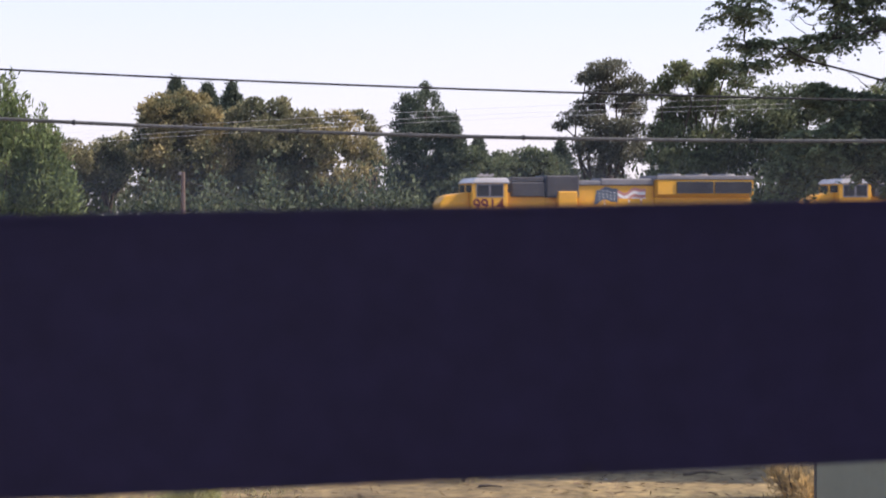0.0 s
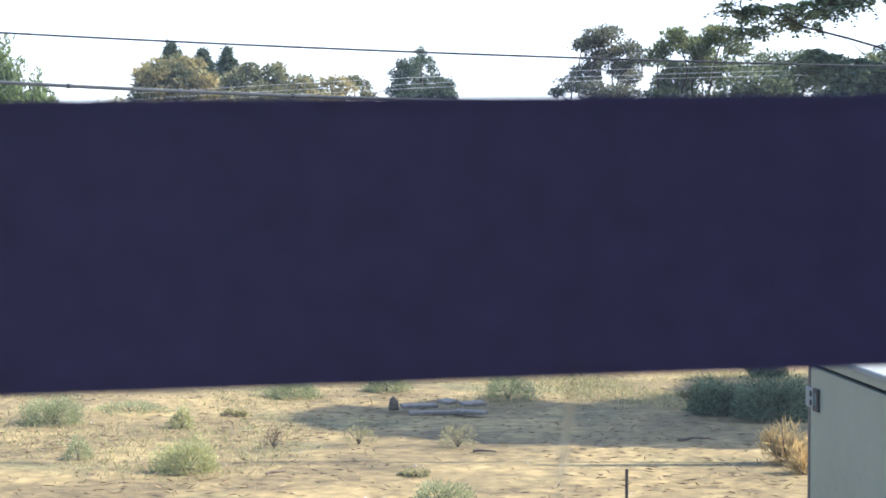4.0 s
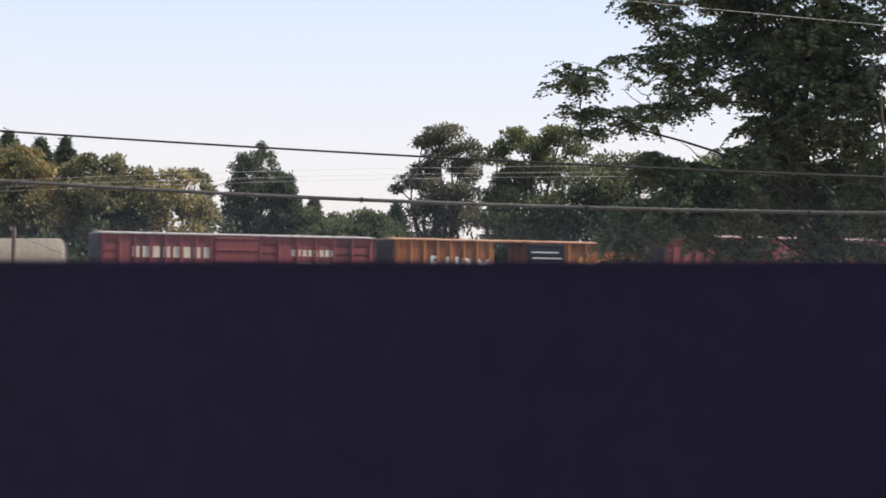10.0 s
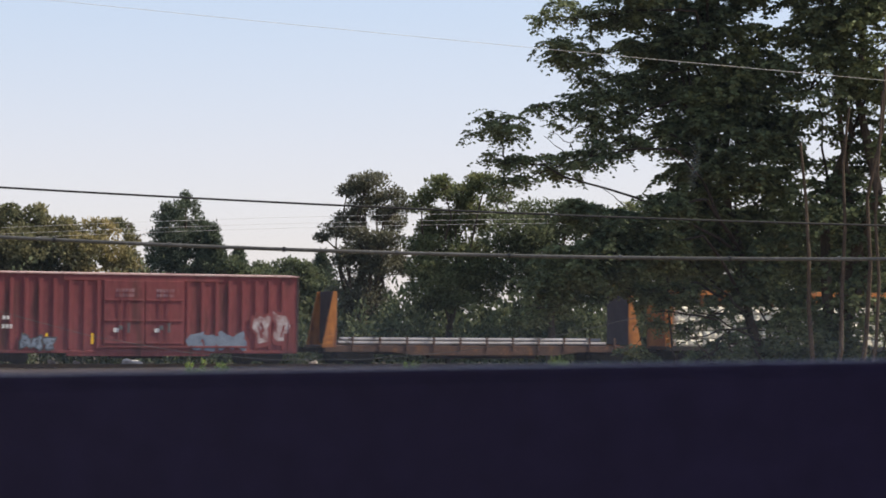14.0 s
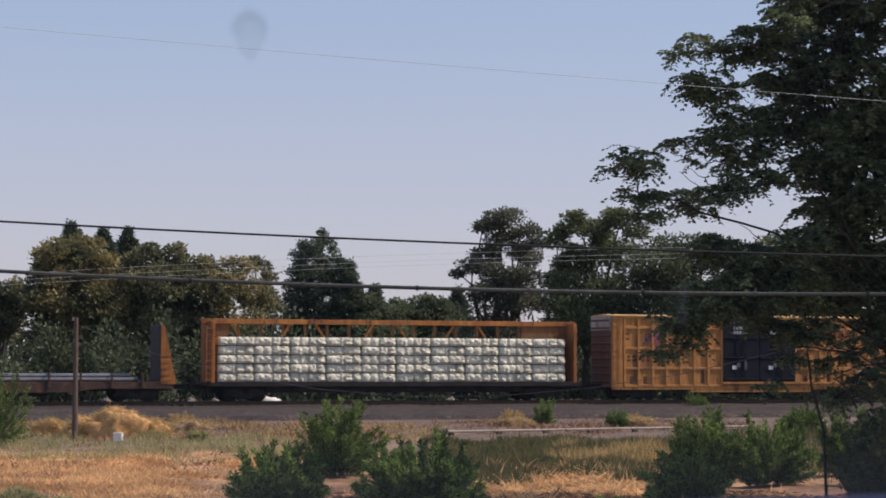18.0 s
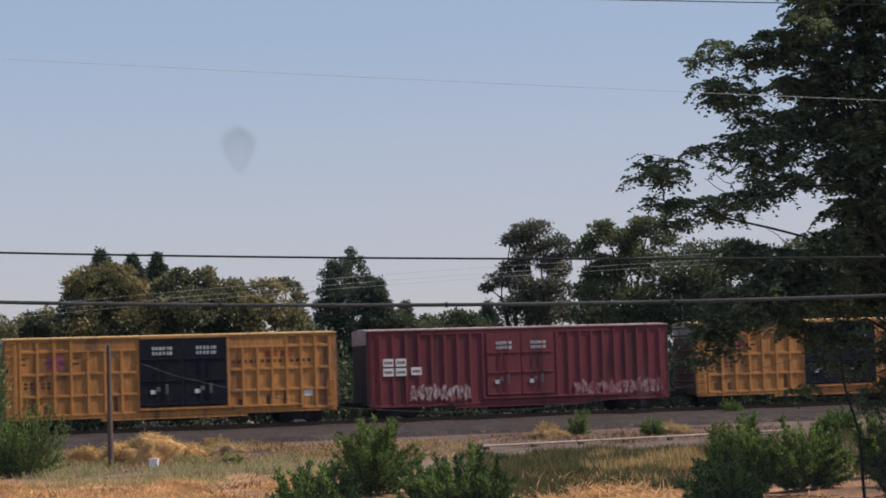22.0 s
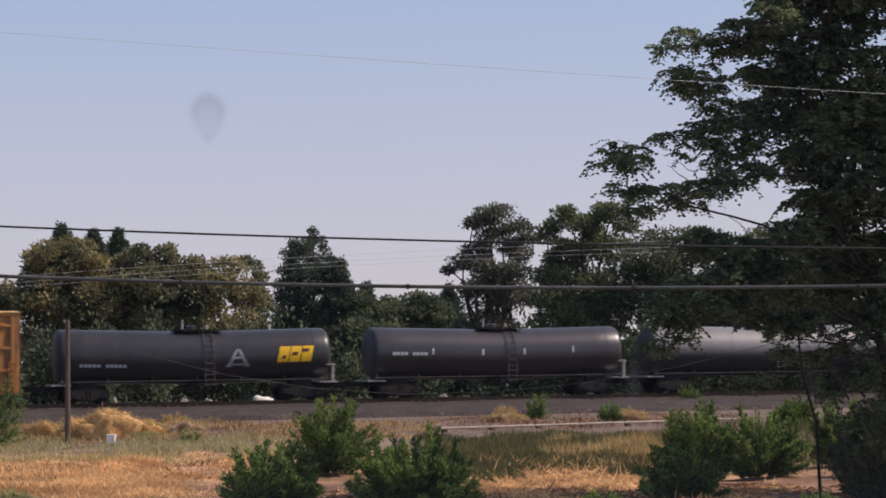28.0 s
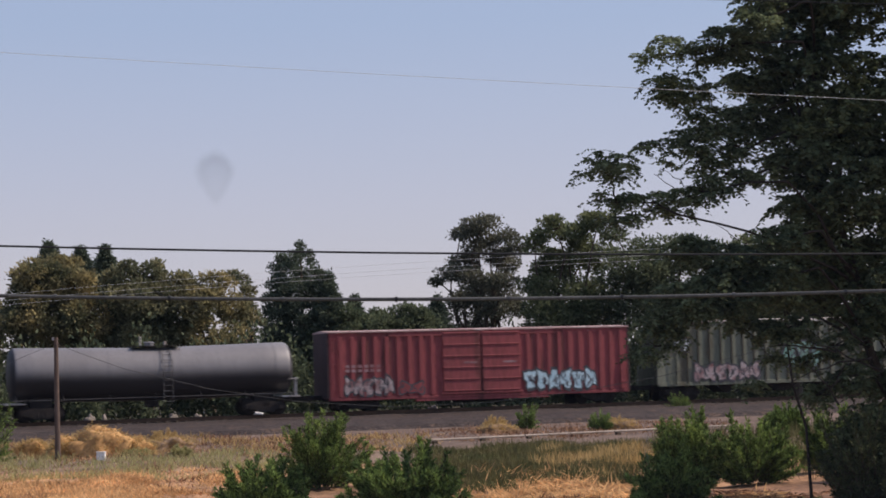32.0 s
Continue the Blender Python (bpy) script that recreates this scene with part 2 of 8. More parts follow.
M = {
    "dirt": mat("dirt", (0.190, 0.140, 0.061), (0.144, 0.106, 0.047), 0.22, 5.0, 0.95, 0.6, depth=0.06, stain=(0.112, 0.096, 0.042), spread=0.4),
    "straw": mat("straw", (0.48, 0.30, 0.13), (0.36, 0.20, 0.085), 0.5, 8.0, 0.95, 0.3, island=0.35),
    "gold_straw": mat("gold_straw", (0.70, 0.42, 0.18), (0.56, 0.32, 0.13), 2.2, 9.0, 0.95, 0.3, island=0.35),
    "ballast": mat("ballast", (0.052, 0.040, 0.036), (0.036, 0.027, 0.025), 0.7, 6.0, 0.95, 0.9, depth=0.10, spread=0.75, stain=(0.085, 0.058, 0.042)),
    "rail_steel": mat("rail_steel", (0.13, 0.08, 0.05), (0.09, 0.06, 0.045), 1.0, 20, 0.6, 0.1, 0.6),
    "tie_wood": mat("tie_wood", (0.10, 0.075, 0.055), (0.06, 0.047, 0.036), 1.0, 14, 0.9, 0.4),
    "red_paint": mat("red_paint", (0.205, 0.05, 0.052), (0.145, 0.036, 0.04), 0.4, 9, 0.7, 0.1, stain=(0.085, 0.03, 0.028), streak=True, spread=0.2),
    "maroon_paint": mat("maroon_paint", (0.17, 0.032, 0.04), (0.125, 0.026, 0.032), 0.35, 9, 0.65, 0.1, stain=(0.08, 0.024, 0.024), streak=True, spread=0.15),
    "bright_red_paint": mat("bright_red_paint", (0.285, 0.066, 0.07), (0.195, 0.048, 0.052), 0.4, 9, 0.7, 0.1, stain=(0.115, 0.036, 0.034), streak=True, spread=0.2),
    "yellow_paint": mat("yellow_paint", (0.47, 0.215, 0.062), (0.36, 0.16, 0.05), 0.3, 9, 0.7, 0.1, stain=(0.20, 0.095, 0.045), streak=True, spread=0.28),
    "yellow_panel": mat("yellow_panel", (0.47, 0.215, 0.062), (0.36, 0.16, 0.05), 0.45, 9, 0.75, 0.1, stain=(0.19, 0.085, 0.04), streak=True, spread=0.3),
    "orange_paint": mat("orange_paint", (0.42, 0.165, 0.042), (0.27, 0.10, 0.033), 0.8, 9, 0.75, 0.1, stain=(0.13, 0.05, 0.028), streak=True, spread=0.28),
    "orange_panel": mat("orange_panel", (0.28, 0.105, 0.034), (0.17, 0.062, 0.025), 0.7, 9, 0.8, 0.1, stain=(0.10, 0.038, 0.022), streak=True, spread=0.3),
    "loco_yellow": mat("loco_yellow", (0.72, 0.37, 0.03), (0.63, 0.32, 0.03), 0.6, 12, 0.45, 0.05, spread=0.08),
    "loco_grey": mat("loco_grey", (0.20, 0.20, 0.21), (0.15, 0.15, 0.16), 0.8, 12, 0.6, 0.1, spread=0.15),
    "white_paint": mat("white_paint", (0.75, 0.75, 0.74), (0.62, 0.62, 0.60), 1.2, 18, 0.6, 0.05, spread=0.12),
    "galvanised": mat("galvanised", (0.42, 0.40, 0.38), (0.30, 0.28, 0.27), 0.8, 10, 0.55, 0.1, 0.3, stain=(0.25, 0.18, 0.13)),
    "black_paint": mat("black_paint", (0.008, 0.009, 0.016), (0.013, 0.014, 0.022), 0.8, 12, 0.7, 0.1, spread=0.2, spec=0.12),
    "under_black": mat("under_black", (0.016, 0.015, 0.015), (0.035, 0.028, 0.024), 1.5, 14, 0.85, 0.2),
    "tank_dark": mat("tank_dark", (0.031, 0.030, 0.032), (0.023, 0.022, 0.025), 0.4, 5, 0.34, 0.06, streak=True, spread=0.07, stain=(0.036, 0.032, 0.032), spec=0.5),
    "tank_grey": mat("tank_grey", (0.043, 0.037, 0.039), (0.032, 0.028, 0.030), 0.4, 5, 0.34, 0.06, streak=True, spread=0.07, spec=0.6),
    "tank_head_shade": mat("tank_head_shade", (0.040, 0.039, 0.044), (0.030, 0.030, 0.034), 0.4, 9, 0.55, 0.06, streak=True, spread=0.15),
    "tank_pale": mat("tank_pale", (0.20, 0.195, 0.20), (0.155, 0.15, 0.155), 0.4, 5, 0.5, 0.06, streak=True, spread=0.07, spec=0.6),
    "hopper_green": mat("hopper_green", (0.19, 0.20, 0.15), (0.14, 0.155, 0.115), 0.4, 9, 0.7, 0.1, streak=True, stain=(0.11, 0.10, 0.07)),
    "wrap_white": mat("wrap_white", (0.72, 0.69, 0.56), (0.56, 0.53, 0.42), 0.9, 6, 0.5, 0.6, depth=0.03, spread=0.25),
    "bar_paint": mat("bar_paint", (0.069, 0.060, 0.180), (0.059, 0.051, 0.156), 6.0, 90, 0.5, 0.08, spread=0.12, depth=0.001),
    "bark": mat("bark", (0.095, 0.072, 0.052), (0.06, 0.046, 0.035), 2.0, 18, 0.9, 0.6, depth=0.03),
    "bark_dark": mat("bark_dark", (0.042, 0.034, 0.028), (0.028, 0.023, 0.019), 2.0, 18, 0.9, 0.6, depth=0.03),
    "pole_wood": mat("pole_wood", (0.125, 0.09, 0.075), (0.08, 0.058, 0.048), 1.5, 20, 0.9, 0.4, streak=True),
    "cable": mat("cable", (0.020, 0.021, 0.022), (0.032, 0.033, 0.033), 2.0, 30, 0.6, 0.1),
    "cable_grey": mat("cable_grey", (0.07, 0.072, 0.07), (0.11, 0.11, 0.105), 1.5, 20, 0.6, 0.2),
    "shed_green": mat("shed_green", (0.155, 0.182, 0.142), (0.132, 0.158, 0.124), 1.0, 15, 0.5, 0.05, spread=0.08),
    "shed_trim": mat("shed_trim", (0.13, 0.16, 0.17), (0.10, 0.125, 0.135), 1.0, 15, 0.5, 0.05, spread=0.1),
    "shed_top": mat("shed_top", (0.27, 0.27, 0.245), (0.20, 0.20, 0.18), 2.0, 20, 0.5, 0.1, stain=(0.19, 0.18, 0.15)),
    "shed_post": mat("shed_post", (0.075, 0.095, 0.11), (0.055, 0.07, 0.085), 1.0, 15, 0.5, 0.05, spread=0.1),
    "paint_pale": mat("paint_pale", (0.55, 0.60, 0.60), (0.42, 0.47, 0.48), 1.5, 14, 0.6, 0.0, spread=0.15),
    "paint_dark": mat("paint_dark", (0.05, 0.05, 0.06), (0.08, 0.08, 0.09), 1.5, 14, 0.6, 0.0),
    "paint_blue": mat("paint_blue", (0.20, 0.25, 0.31), (0.14, 0.18, 0.24), 1.5, 14, 0.6, 0.0),
    "paint_magenta": mat("paint_magenta", (0.36, 0.07, 0.13), (0.28, 0.06, 0.10), 1.5, 14, 0.6, 0.0),
    "letter_yellow": mat("letter_yellow", (0.85, 0.52, 0.02), (0.78, 0.46, 0.02), 1.5, 14, 0.5, 0.0, spread=0.08),
    "flag_red": mat("flag_red", (0.50, 0.24, 0.20), (0.42, 0.19, 0.17), 1.5, 14, 0.5, 0.0, spread=0.1),
    "flag_blue": mat("flag_blue", (0.085, 0.11, 0.14), (0.065, 0.085, 0.115), 1.5, 14, 0.5, 0.0, spread=0.1),
    "glass_dark": mat("glass_dark", (0.015, 0.017, 0.02), (0.02, 0.022, 0.026), 2.0, 10, 0.2, 0.0, spec=0.15),
    "leaf_olive": leaf_mat("leaf_olive", (0.25, 0.235, 0.125), (0.095, 0.11, 0.064), 0.4, 0.45),
    "leaf_gold": leaf_mat("leaf_gold", (0.325, 0.27, 0.125), (0.115, 0.125, 0.068), 0.4, 0.45),
    "leaf_green": leaf_mat("leaf_green", (0.175, 0.195, 0.092), (0.11, 0.138, 0.07), 0.4, 0.45),
    "leaf_deep": leaf_mat("leaf_deep", (0.14, 0.165, 0.09), (0.095, 0.122, 0.07), 0.4, 0.45),
    "leaf_shade": leaf_mat("leaf_shade", (0.165, 0.203, 0.102), (0.086, 0.116, 0.066), 0.4, 0.5),
    "leaf_ash": leaf_mat("leaf_ash", (0.16, 0.16, 0.11), (0.11, 0.118, 0.084), 0.35, 0.4),
    "leaf_lot": leaf_mat("leaf_lot", (0.34, 0.30, 0.15), (0.25, 0.235, 0.115), 0.45, 0.4),
    "leaf_needle": leaf_mat("leaf_needle", (0.082, 0.105, 0.072), (0.095, 0.122, 0.08), 0.25),
    "leaf_fresh": leaf_mat("leaf_fresh", (0.17, 0.215, 0.085), (0.10, 0.14, 0.056), 0.42, 0.45),
    "leaf_bush": leaf_mat("leaf_bush", (0.19, 0.27, 0.072), (0.078, 0.125, 0.037), 0.42, 0.75),
    "leaf_haze": leaf_mat("leaf_haze", (0.31, 0.32, 0.17), (0.23, 0.25, 0.13), 0.5, 0.3),
    "leaf_dome": leaf_mat("leaf_dome", (0.40, 0.39, 0.18), (0.31, 0.31, 0.14), 0.5, 0.25),
    "leaf_litter": leaf_mat("leaf_litter", (0.14, 0.095, 0.055), (0.20, 0.14, 0.085), 0.1, 0.6),
    "leaf_sage": leaf_mat("leaf_sage", (0.42, 0.39, 0.18), (0.32, 0.31, 0.14), 0.5, 0.3),
    "leaf_dry": leaf_mat("leaf_dry", (0.52, 0.38, 0.17), (0.44, 0.30, 0.12), 0.45, 0.3),
    "leaf_straw": leaf_mat("leaf_straw", (0.84, 0.55, 0.27), (0.50, 0.29, 0.13), 0.5, 0.35),
    "leaf_twig": leaf_mat("leaf_twig", (0.20, 0.10, 0.06), (0.34, 0.20, 0.105), 0.1, 0.7),
    "pale_stone": mat("pale_stone", (0.42, 0.38, 0.32), (0.30, 0.27, 0.22), 3.0, 25, 0.9, 0.3),
    "plank_grey": mat("plank_grey", (0.19, 0.165, 0.14), (0.12, 0.105, 0.09), 2.0, 20, 0.9, 0.3),
    "leaf_scrub": leaf_mat("leaf_scrub", (0.115, 0.138, 0.078), (0.072, 0.094, 0.052), 0.35, 0.45),
    "leaf_foot_shade": leaf_mat("leaf_foot_shade", (0.085, 0.105, 0.05), (0.055, 0.072, 0.036), 0.3, 0.45),
    "leaf_reed": leaf_mat("leaf_reed", (0.09, 0.10, 0.04), (0.14, 0.122, 0.052), 0.35, 0.4),
}


# ---- mesh helpers ----
def part(name, bm, material, parent=None, label=""):
    """Links a bmesh (or a ready mesh) as one mesh object under a thing or a part."""
    if isinstance(bm, bmesh.types.BMesh):
        me = bpy.data.meshes.new(name)
        bm.to_mesh(me)
        bm.free()
    else:
        me = bm
    if material and not me.materials:
        me.materials.append(M[material])
    ob = new(name, me)
    ob.parent = parent
    if label:
        ob["label"] = label
    return ob


def box(bm, x0, x1, y0, y1, z0, z1, bevel=0.0):
    m = Matrix.LocRotScale(((x0 + x1) / 2, (y0 + y1) / 2, (z0 + z1) / 2), None, (abs(x1 - x0), abs(y1 - y0), abs(z1 - z0)))
    g = bmesh.ops.create_cube(bm, size=1.0, matrix=m)
    if bevel:
        edges = {e for v in g["verts"] for e in v.link_edges}
        bmesh.ops.bevel(bm, geom=list(edges), offset=bevel, segments=1, affect="EDGES", profile=0.5)
    return bm


def boxes(*dims, bevel=0.0):
    bm = bmesh.new()
    for d in dims:
        box(bm, *d, bevel=bevel)
    return bm


def tube(bm, a, b, r0, r1=None, n=8):
    """A tapered round bar from a to b."""
    a, b = Vector(a), Vector(b)
    r1 = r0 if r1 is None else r1
    q = (b - a).to_track_quat("Z", "Y").to_matrix().to_4x4()
    m = Matrix.Translation((a + b) / 2) @ q
    bmesh.ops.create_cone(bm, cap_ends=True, segments=n, radius1=r0, radius2=r1, depth=(b - a).length, matrix=m)
    return bm


def root(name, m, label, category, group="", kind=""):
    ob = new(name)
    ob.matrix_world = m
    ob.empty_display_size = 0.1
    return tagged(ob, label, category, group, kind)


def faces_mesh(name, verts, sides):
    """A mesh of separate faces: verts is (faces, sides, 3)."""
    n = len(verts)
    me = bpy.data.meshes.new(name)
    me.vertices.add(n * sides), me.loops.add(n * sides), me.polygons.add(n)
    me.vertices.foreach_set("co", np.asarray(verts, np.float32).reshape(-1))
    me.loops.foreach_set("vertex_index", np.arange(n * sides, dtype=np.int32))
    me.polygons.foreach_set("loop_start", np.arange(0, n * sides, sides, dtype=np.int32))
    me.update(calc_edges=True)
    return me


def blades(rng, centres, along, length, width, droop=0.0):
    """Leaf blades: quads narrowing to the tip, from each centre along its own direction."""
    n = len(centres)
    along = along / (np.linalg.norm(along, axis=1, keepdims=True) + 1e-9)
    side = np.cross(along, rng.normal(size=(n, 3)))
    side /= np.linalg.norm(side, axis=1, keepdims=True) + 1e-9
    length = (length * rng.uniform(0.7, 1.3, n))[:, None]
    w = (width * rng.uniform(0.7, 1.3, n))[:, None] * side
    tip = centres + along * length
    tip[:, 2] -= droop * length[:, 0]
    mid = centres + along * length * 0.45
    return np.stack([centres, mid + w * 0.5, tip, mid - w * 0.5], 1)


def unit(rng, n):
    v = rng.normal(size=(n, 3))
    return v / np.linalg.norm(v, axis=1, keepdims=True)


def lobes_leaves(rng, lobes, density, size, shell=0.55, lift=0.25):
    """Leaves spread through lobes (x, y, z, rx, ry, rz), thicker towards their skins, pointing outwards."""
    out = []
    for x, y, z, rx, ry, rz in lobes:
        n = max(12, int(density * (rx * ry * rz) ** (2 / 3)))
        u = unit(rng, n)
        r = rng.uniform(shell, 1.0, n) ** 0.6
        wob = 1 + 0.22 * np.sin(u[:, 0] * 5 + x * 3) * np.cos(u[:, 2] * 6 + y) + rng.normal(0, 0.19, n)
        c = np.stack([x + u[:, 0] * r * rx * wob, y + u[:, 1] * r * ry * wob, z + u[:, 2] * r * rz * wob], 1)
        d = u + rng.normal(0, 0.6, (n, 3))
        d[:, 2] += lift
        out.append(blades(rng, c, d, size, size * 0.55))
    return np.concatenate(out)


# ---- ground ----
RAIL_Z, TRACK_TURN, TRACK_FAR = 0.8, 17.2, 118.0
ALONG = Vector((math.cos(radians(TRACK_TURN)), math.sin(radians(TRACK_TURN)), 0))
ACROSS = Vector((-ALONG.y, ALONG.x, 0))


def track_depth(x, y):
    """How far a place lies beyond the near side of the cars, square to the track."""
    return x * ACROSS.x + (y - TRACK_FAR) * ACROSS.y


def ground_height(x, y):
    d = track_depth(x, y)
    h = 0.10 * noise.noise((x * 0.12, y * 0.12, 0.0)) + 0.035 * noise.noise((x * 0.7, y * 0.7, 3.0)) if y < 300 else 0.0
    if 43 < y < 90:                                # hummocks of the dry meadow
        h += 0.16 * noise.noise((x * 0.42, y * 0.26, 7.0)) * min(1.0, (y - 43) / 4, (90 - y) / 4)
    return h * min(1.0, max(0.0, (-d - 10) / 8)) if d > -30 else h


def earth_material():
    """Pale lot, brown soil, dry meadow and far field (tree shade in its colour), one after another away from the house,
    with ragged borders.
    """
    m = M["dirt"]
    n, l = m.node_tree.nodes, m.node_tree.links
    hsv = next(x for x in n if x.type == "HUE_SAT")
    col = hsv.inputs["Color"].links[0].from_socket
    tc, sep, no = n.new("ShaderNodeTexCoord"), n.new("ShaderNodeSeparateXYZ"), n.new("ShaderNodeTexNoise")
    no.inputs["Scale"].default_value, no.inputs["Detail"].default_value = 0.25, 5.0
    l.new(tc.outputs["Object"], sep.inputs[0]), l.new(tc.outputs["Object"], no.inputs["Vector"])
    add = n.new("ShaderNodeMath")
    add.operation = "MULTIPLY_ADD"
    add.inputs[1].default_value = 14.0
    l.new(no.outputs["Fac"], add.inputs[0]), l.new(sep.outputs["Y"], add.inputs[2])
    # The last, darkest band paints in the tree shade beyond the track.
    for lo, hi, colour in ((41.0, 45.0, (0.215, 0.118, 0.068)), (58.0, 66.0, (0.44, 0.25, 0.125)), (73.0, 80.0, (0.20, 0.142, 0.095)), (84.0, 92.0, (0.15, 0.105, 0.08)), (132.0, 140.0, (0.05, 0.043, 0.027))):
        r, x = n.new("ShaderNodeMapRange"), n.new("ShaderNodeMix")
        r.inputs["From Min"].default_value, r.inputs["From Max"].default_value = lo, hi
        l.new(add.outputs[0], r.inputs["Value"])
        x.data_type = "RGBA"
        x.inputs[7].default_value = (*colour, 1)
        l.new(r.outputs["Result"], x.inputs["Factor"]), l.new(col, x.inputs[6])
        col = x.outputs[2]
    # broad and small patches of lighter and darker soil
    for scale, lo, hi in ((0.35, 0.62, 1.32), (2.1, 0.75, 1.25)):
        p, r, x = n.new("ShaderNodeTexNoise"), n.new("ShaderNodeMapRange"), n.new("ShaderNodeVectorMath")
        p.inputs["Scale"].default_value, p.inputs["Detail"].default_value = scale, 4.0
        for k, v in (("From Min", 0.33), ("From Max", 0.67), ("To Min", lo), ("To Max", hi)):
            r.inputs[k].default_value = v
        x.operation = "SCALE"
        l.new(tc.outputs["Object"], p.inputs["Vector"]), l.new(p.outputs["Fac"], r.inputs["Value"])
        l.new(col, x.inputs[0]), l.new(r.outputs["Result"], x.inputs["Scale"])
        col = x.outputs[0]
    l.new(col, hsv.inputs["Color"])
    return m


def build_ground():
    xs = np.concatenate([np.linspace(-900, -70, 10), np.linspace(-60, 60, 121), np.linspace(70, 900, 10)])
    ys = np.concatenate([np.linspace(-300, 0, 6), np.linspace(4, 130, 169), np.linspace(140, 2500, 14)])
    verts = [(x, y, ground_height(x, y)) for y in ys for x in xs]
    w = len(xs)
    faces = [(j * w + i, j * w + i + 1, (j + 1) * w + i + 1, (j + 1) * w + i) for j in range(len(ys) - 1) for i in range(w - 1)]
    me = bpy.data.meshes.new("ground")
    me.from_pydata(verts, [], faces)
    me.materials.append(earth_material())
    for p in me.polygons:
        p.use_smooth = True
    tagged(new("ground", me), "dry sandy dirt lot with sparse weeds", "ground", kind="structure")


build_ground()
TRACK = Matrix.Translation((0, TRACK_FAR, 0)) @ Matrix.Rotation(radians(TRACK_TURN), 4, "Z")


def build_track():
    # ballast bed in the track's own space: x along, y away, z up
    bm = bmesh.new()
    prof = [(-9.5, -0.3), (-8.2, 0.22), (-5.6, 0.48), (-1.6, 0.52), (-0.6, 0.60), (3.8, 0.60), (6.0, -0.3)]
    n = 370
    rng = random.Random(4)
    rows = [[bm.verts.new((-350 + 740 * i / n, y + rng.uniform(-.15, .15), z + rng.uniform(-.04, .04))) for y, z in prof] for i in range(n + 1)]
    for a, b in zip(rows, rows[1:]):
        for k in range(len(prof) - 1):
            bm.faces.new((a[k], b[k], b[k + 1], a[k + 1]))
    bed = part("ballast_bed", bm, "ballast")
    bed.matrix_world = TRACK
    tagged(bed, "grey crushed-stone ballast bank under the tracks", "ballast", kind="structure")
    track = root("railway_track", TRACK, "steel rails on dark wooden ties", "railway track", kind="structure")
    for y in (0.83, 2.27):
        bm = bmesh.new()
        box(bm, -350, 390, y - 0.07, y + 0.07, 0.62, 0.64)
        box(bm, -350, 390, y - 0.012, y + 0.012, 0.64, 0.76)
        box(bm, -350, 390, y - 0.036, y + 0.036, 0.76, 0.80)
        part("rail", bm, "rail_steel", track)
    tie = None
    for i in range(-100, 101):
        if tie is None:
            tie = boxes((-0.11, 0.11, 0.25, 2.85, 0.5, 0.63), bevel=0.015)
            ob = part("tie", tie, "tie_wood", track)
            tie = ob.data
        else:
            ob = part("tie", tie, None, track)
        ob.location.x = i * 0.55
    return track


build_track()


# ---- the train ----
SPEED = 9.4                                     # metres a second, towards -x of the track's space
TRAIN = []                                      # (car, place of its front end along the track at 0 s)
SHARED = {}


def shared(key, make, material):
    """One mesh for all alike parts."""
    if key not in SHARED:
        bm = make()
        me = bpy.data.meshes.new(key)
        bm.to_mesh(me)
        bm.free()
        me.materials.append(M[material])
        SHARED[key] = me
    return SHARED[key]


def put(name, me, parent, x=0.0, y=0.0, z=0.0, label=""):
    ob = part(name, me, None, parent, label)
    ob.location = (x, y, z)
    return ob


def car_root(name, d, label, category):
    ob = root(name, TRACK @ pose(d, 0, RAIL_Z), label, category, "cars of the freight train")
    TRAIN.append((ob, d))
    return ob


def wheel_bm():
    bm = bmesh.new()
    for y0, y1, r in ((-0.07, 0.05, 0.42), (0.05, 0.08, 0.47), (-0.085, -0.07, 0.30)):
        tube(bm, (0, y0, 0.46 if r < 0.45 else 0.46), (0, y1, 0.46), r, r, 20)
    tube(bm, (0, -0.12, 0.46), (0, -0.085, 0.46), 0.09, 0.09, 10)
    return bm


def side_frame_bm():
    bm = bmesh.new()
    prof = [(-1.15, 0.36), (-1.15, 0.62), (-0.55, 0.78), (0.55, 0.78), (1.15, 0.62), (1.15, 0.36), (0.70, 0.36), (0.42, 0.18), (-0.42, 0.18), (-0.70, 0.36)]
    a = [bm.verts.new((x, -0.07, z)) for x, z in prof]
    b = [bm.verts.new((x, 0.07, z)) for x, z in prof]
    bm.faces.new(a), bm.faces.new(b[::-1])
    for i in range(len(prof)):
        j = (i + 1) % len(prof)
        bm.faces.new((a[j], a[i], b[i], b[j]))
    for x in (-0.22, 0.0, 0.22):
        tube(bm, (x, -0.02, 0.26), (x, -0.02, 0.56), 0.075, 0.075, 8)
    for x in (-0.86, 0.86):
        tube(bm, (x, -0.16, 0.46), (x, -0.05, 0.46), 0.13, 0.11, 10)
    return bm


def add_truck(car, x, spread=0.86):
    """A two-axle truck centred x metres behind the car's front end."""
    t = put("truck", shared("bolster", lambda: boxes((-0.2, 0.2, 0.35, 2.75, 0.42, 0.76), bevel=0.02), "under_black"), car, x)
    for y in (0.42, 2.68):
        put("side_frame", shared("side_frame", side_frame_bm, "under_black"), t, 0, y)
    for dx in (-spread, spread):
        for y in (0.80, 2.30):
            put("wheel", shared("wheel", wheel_bm, "under_black"), t, dx, y)


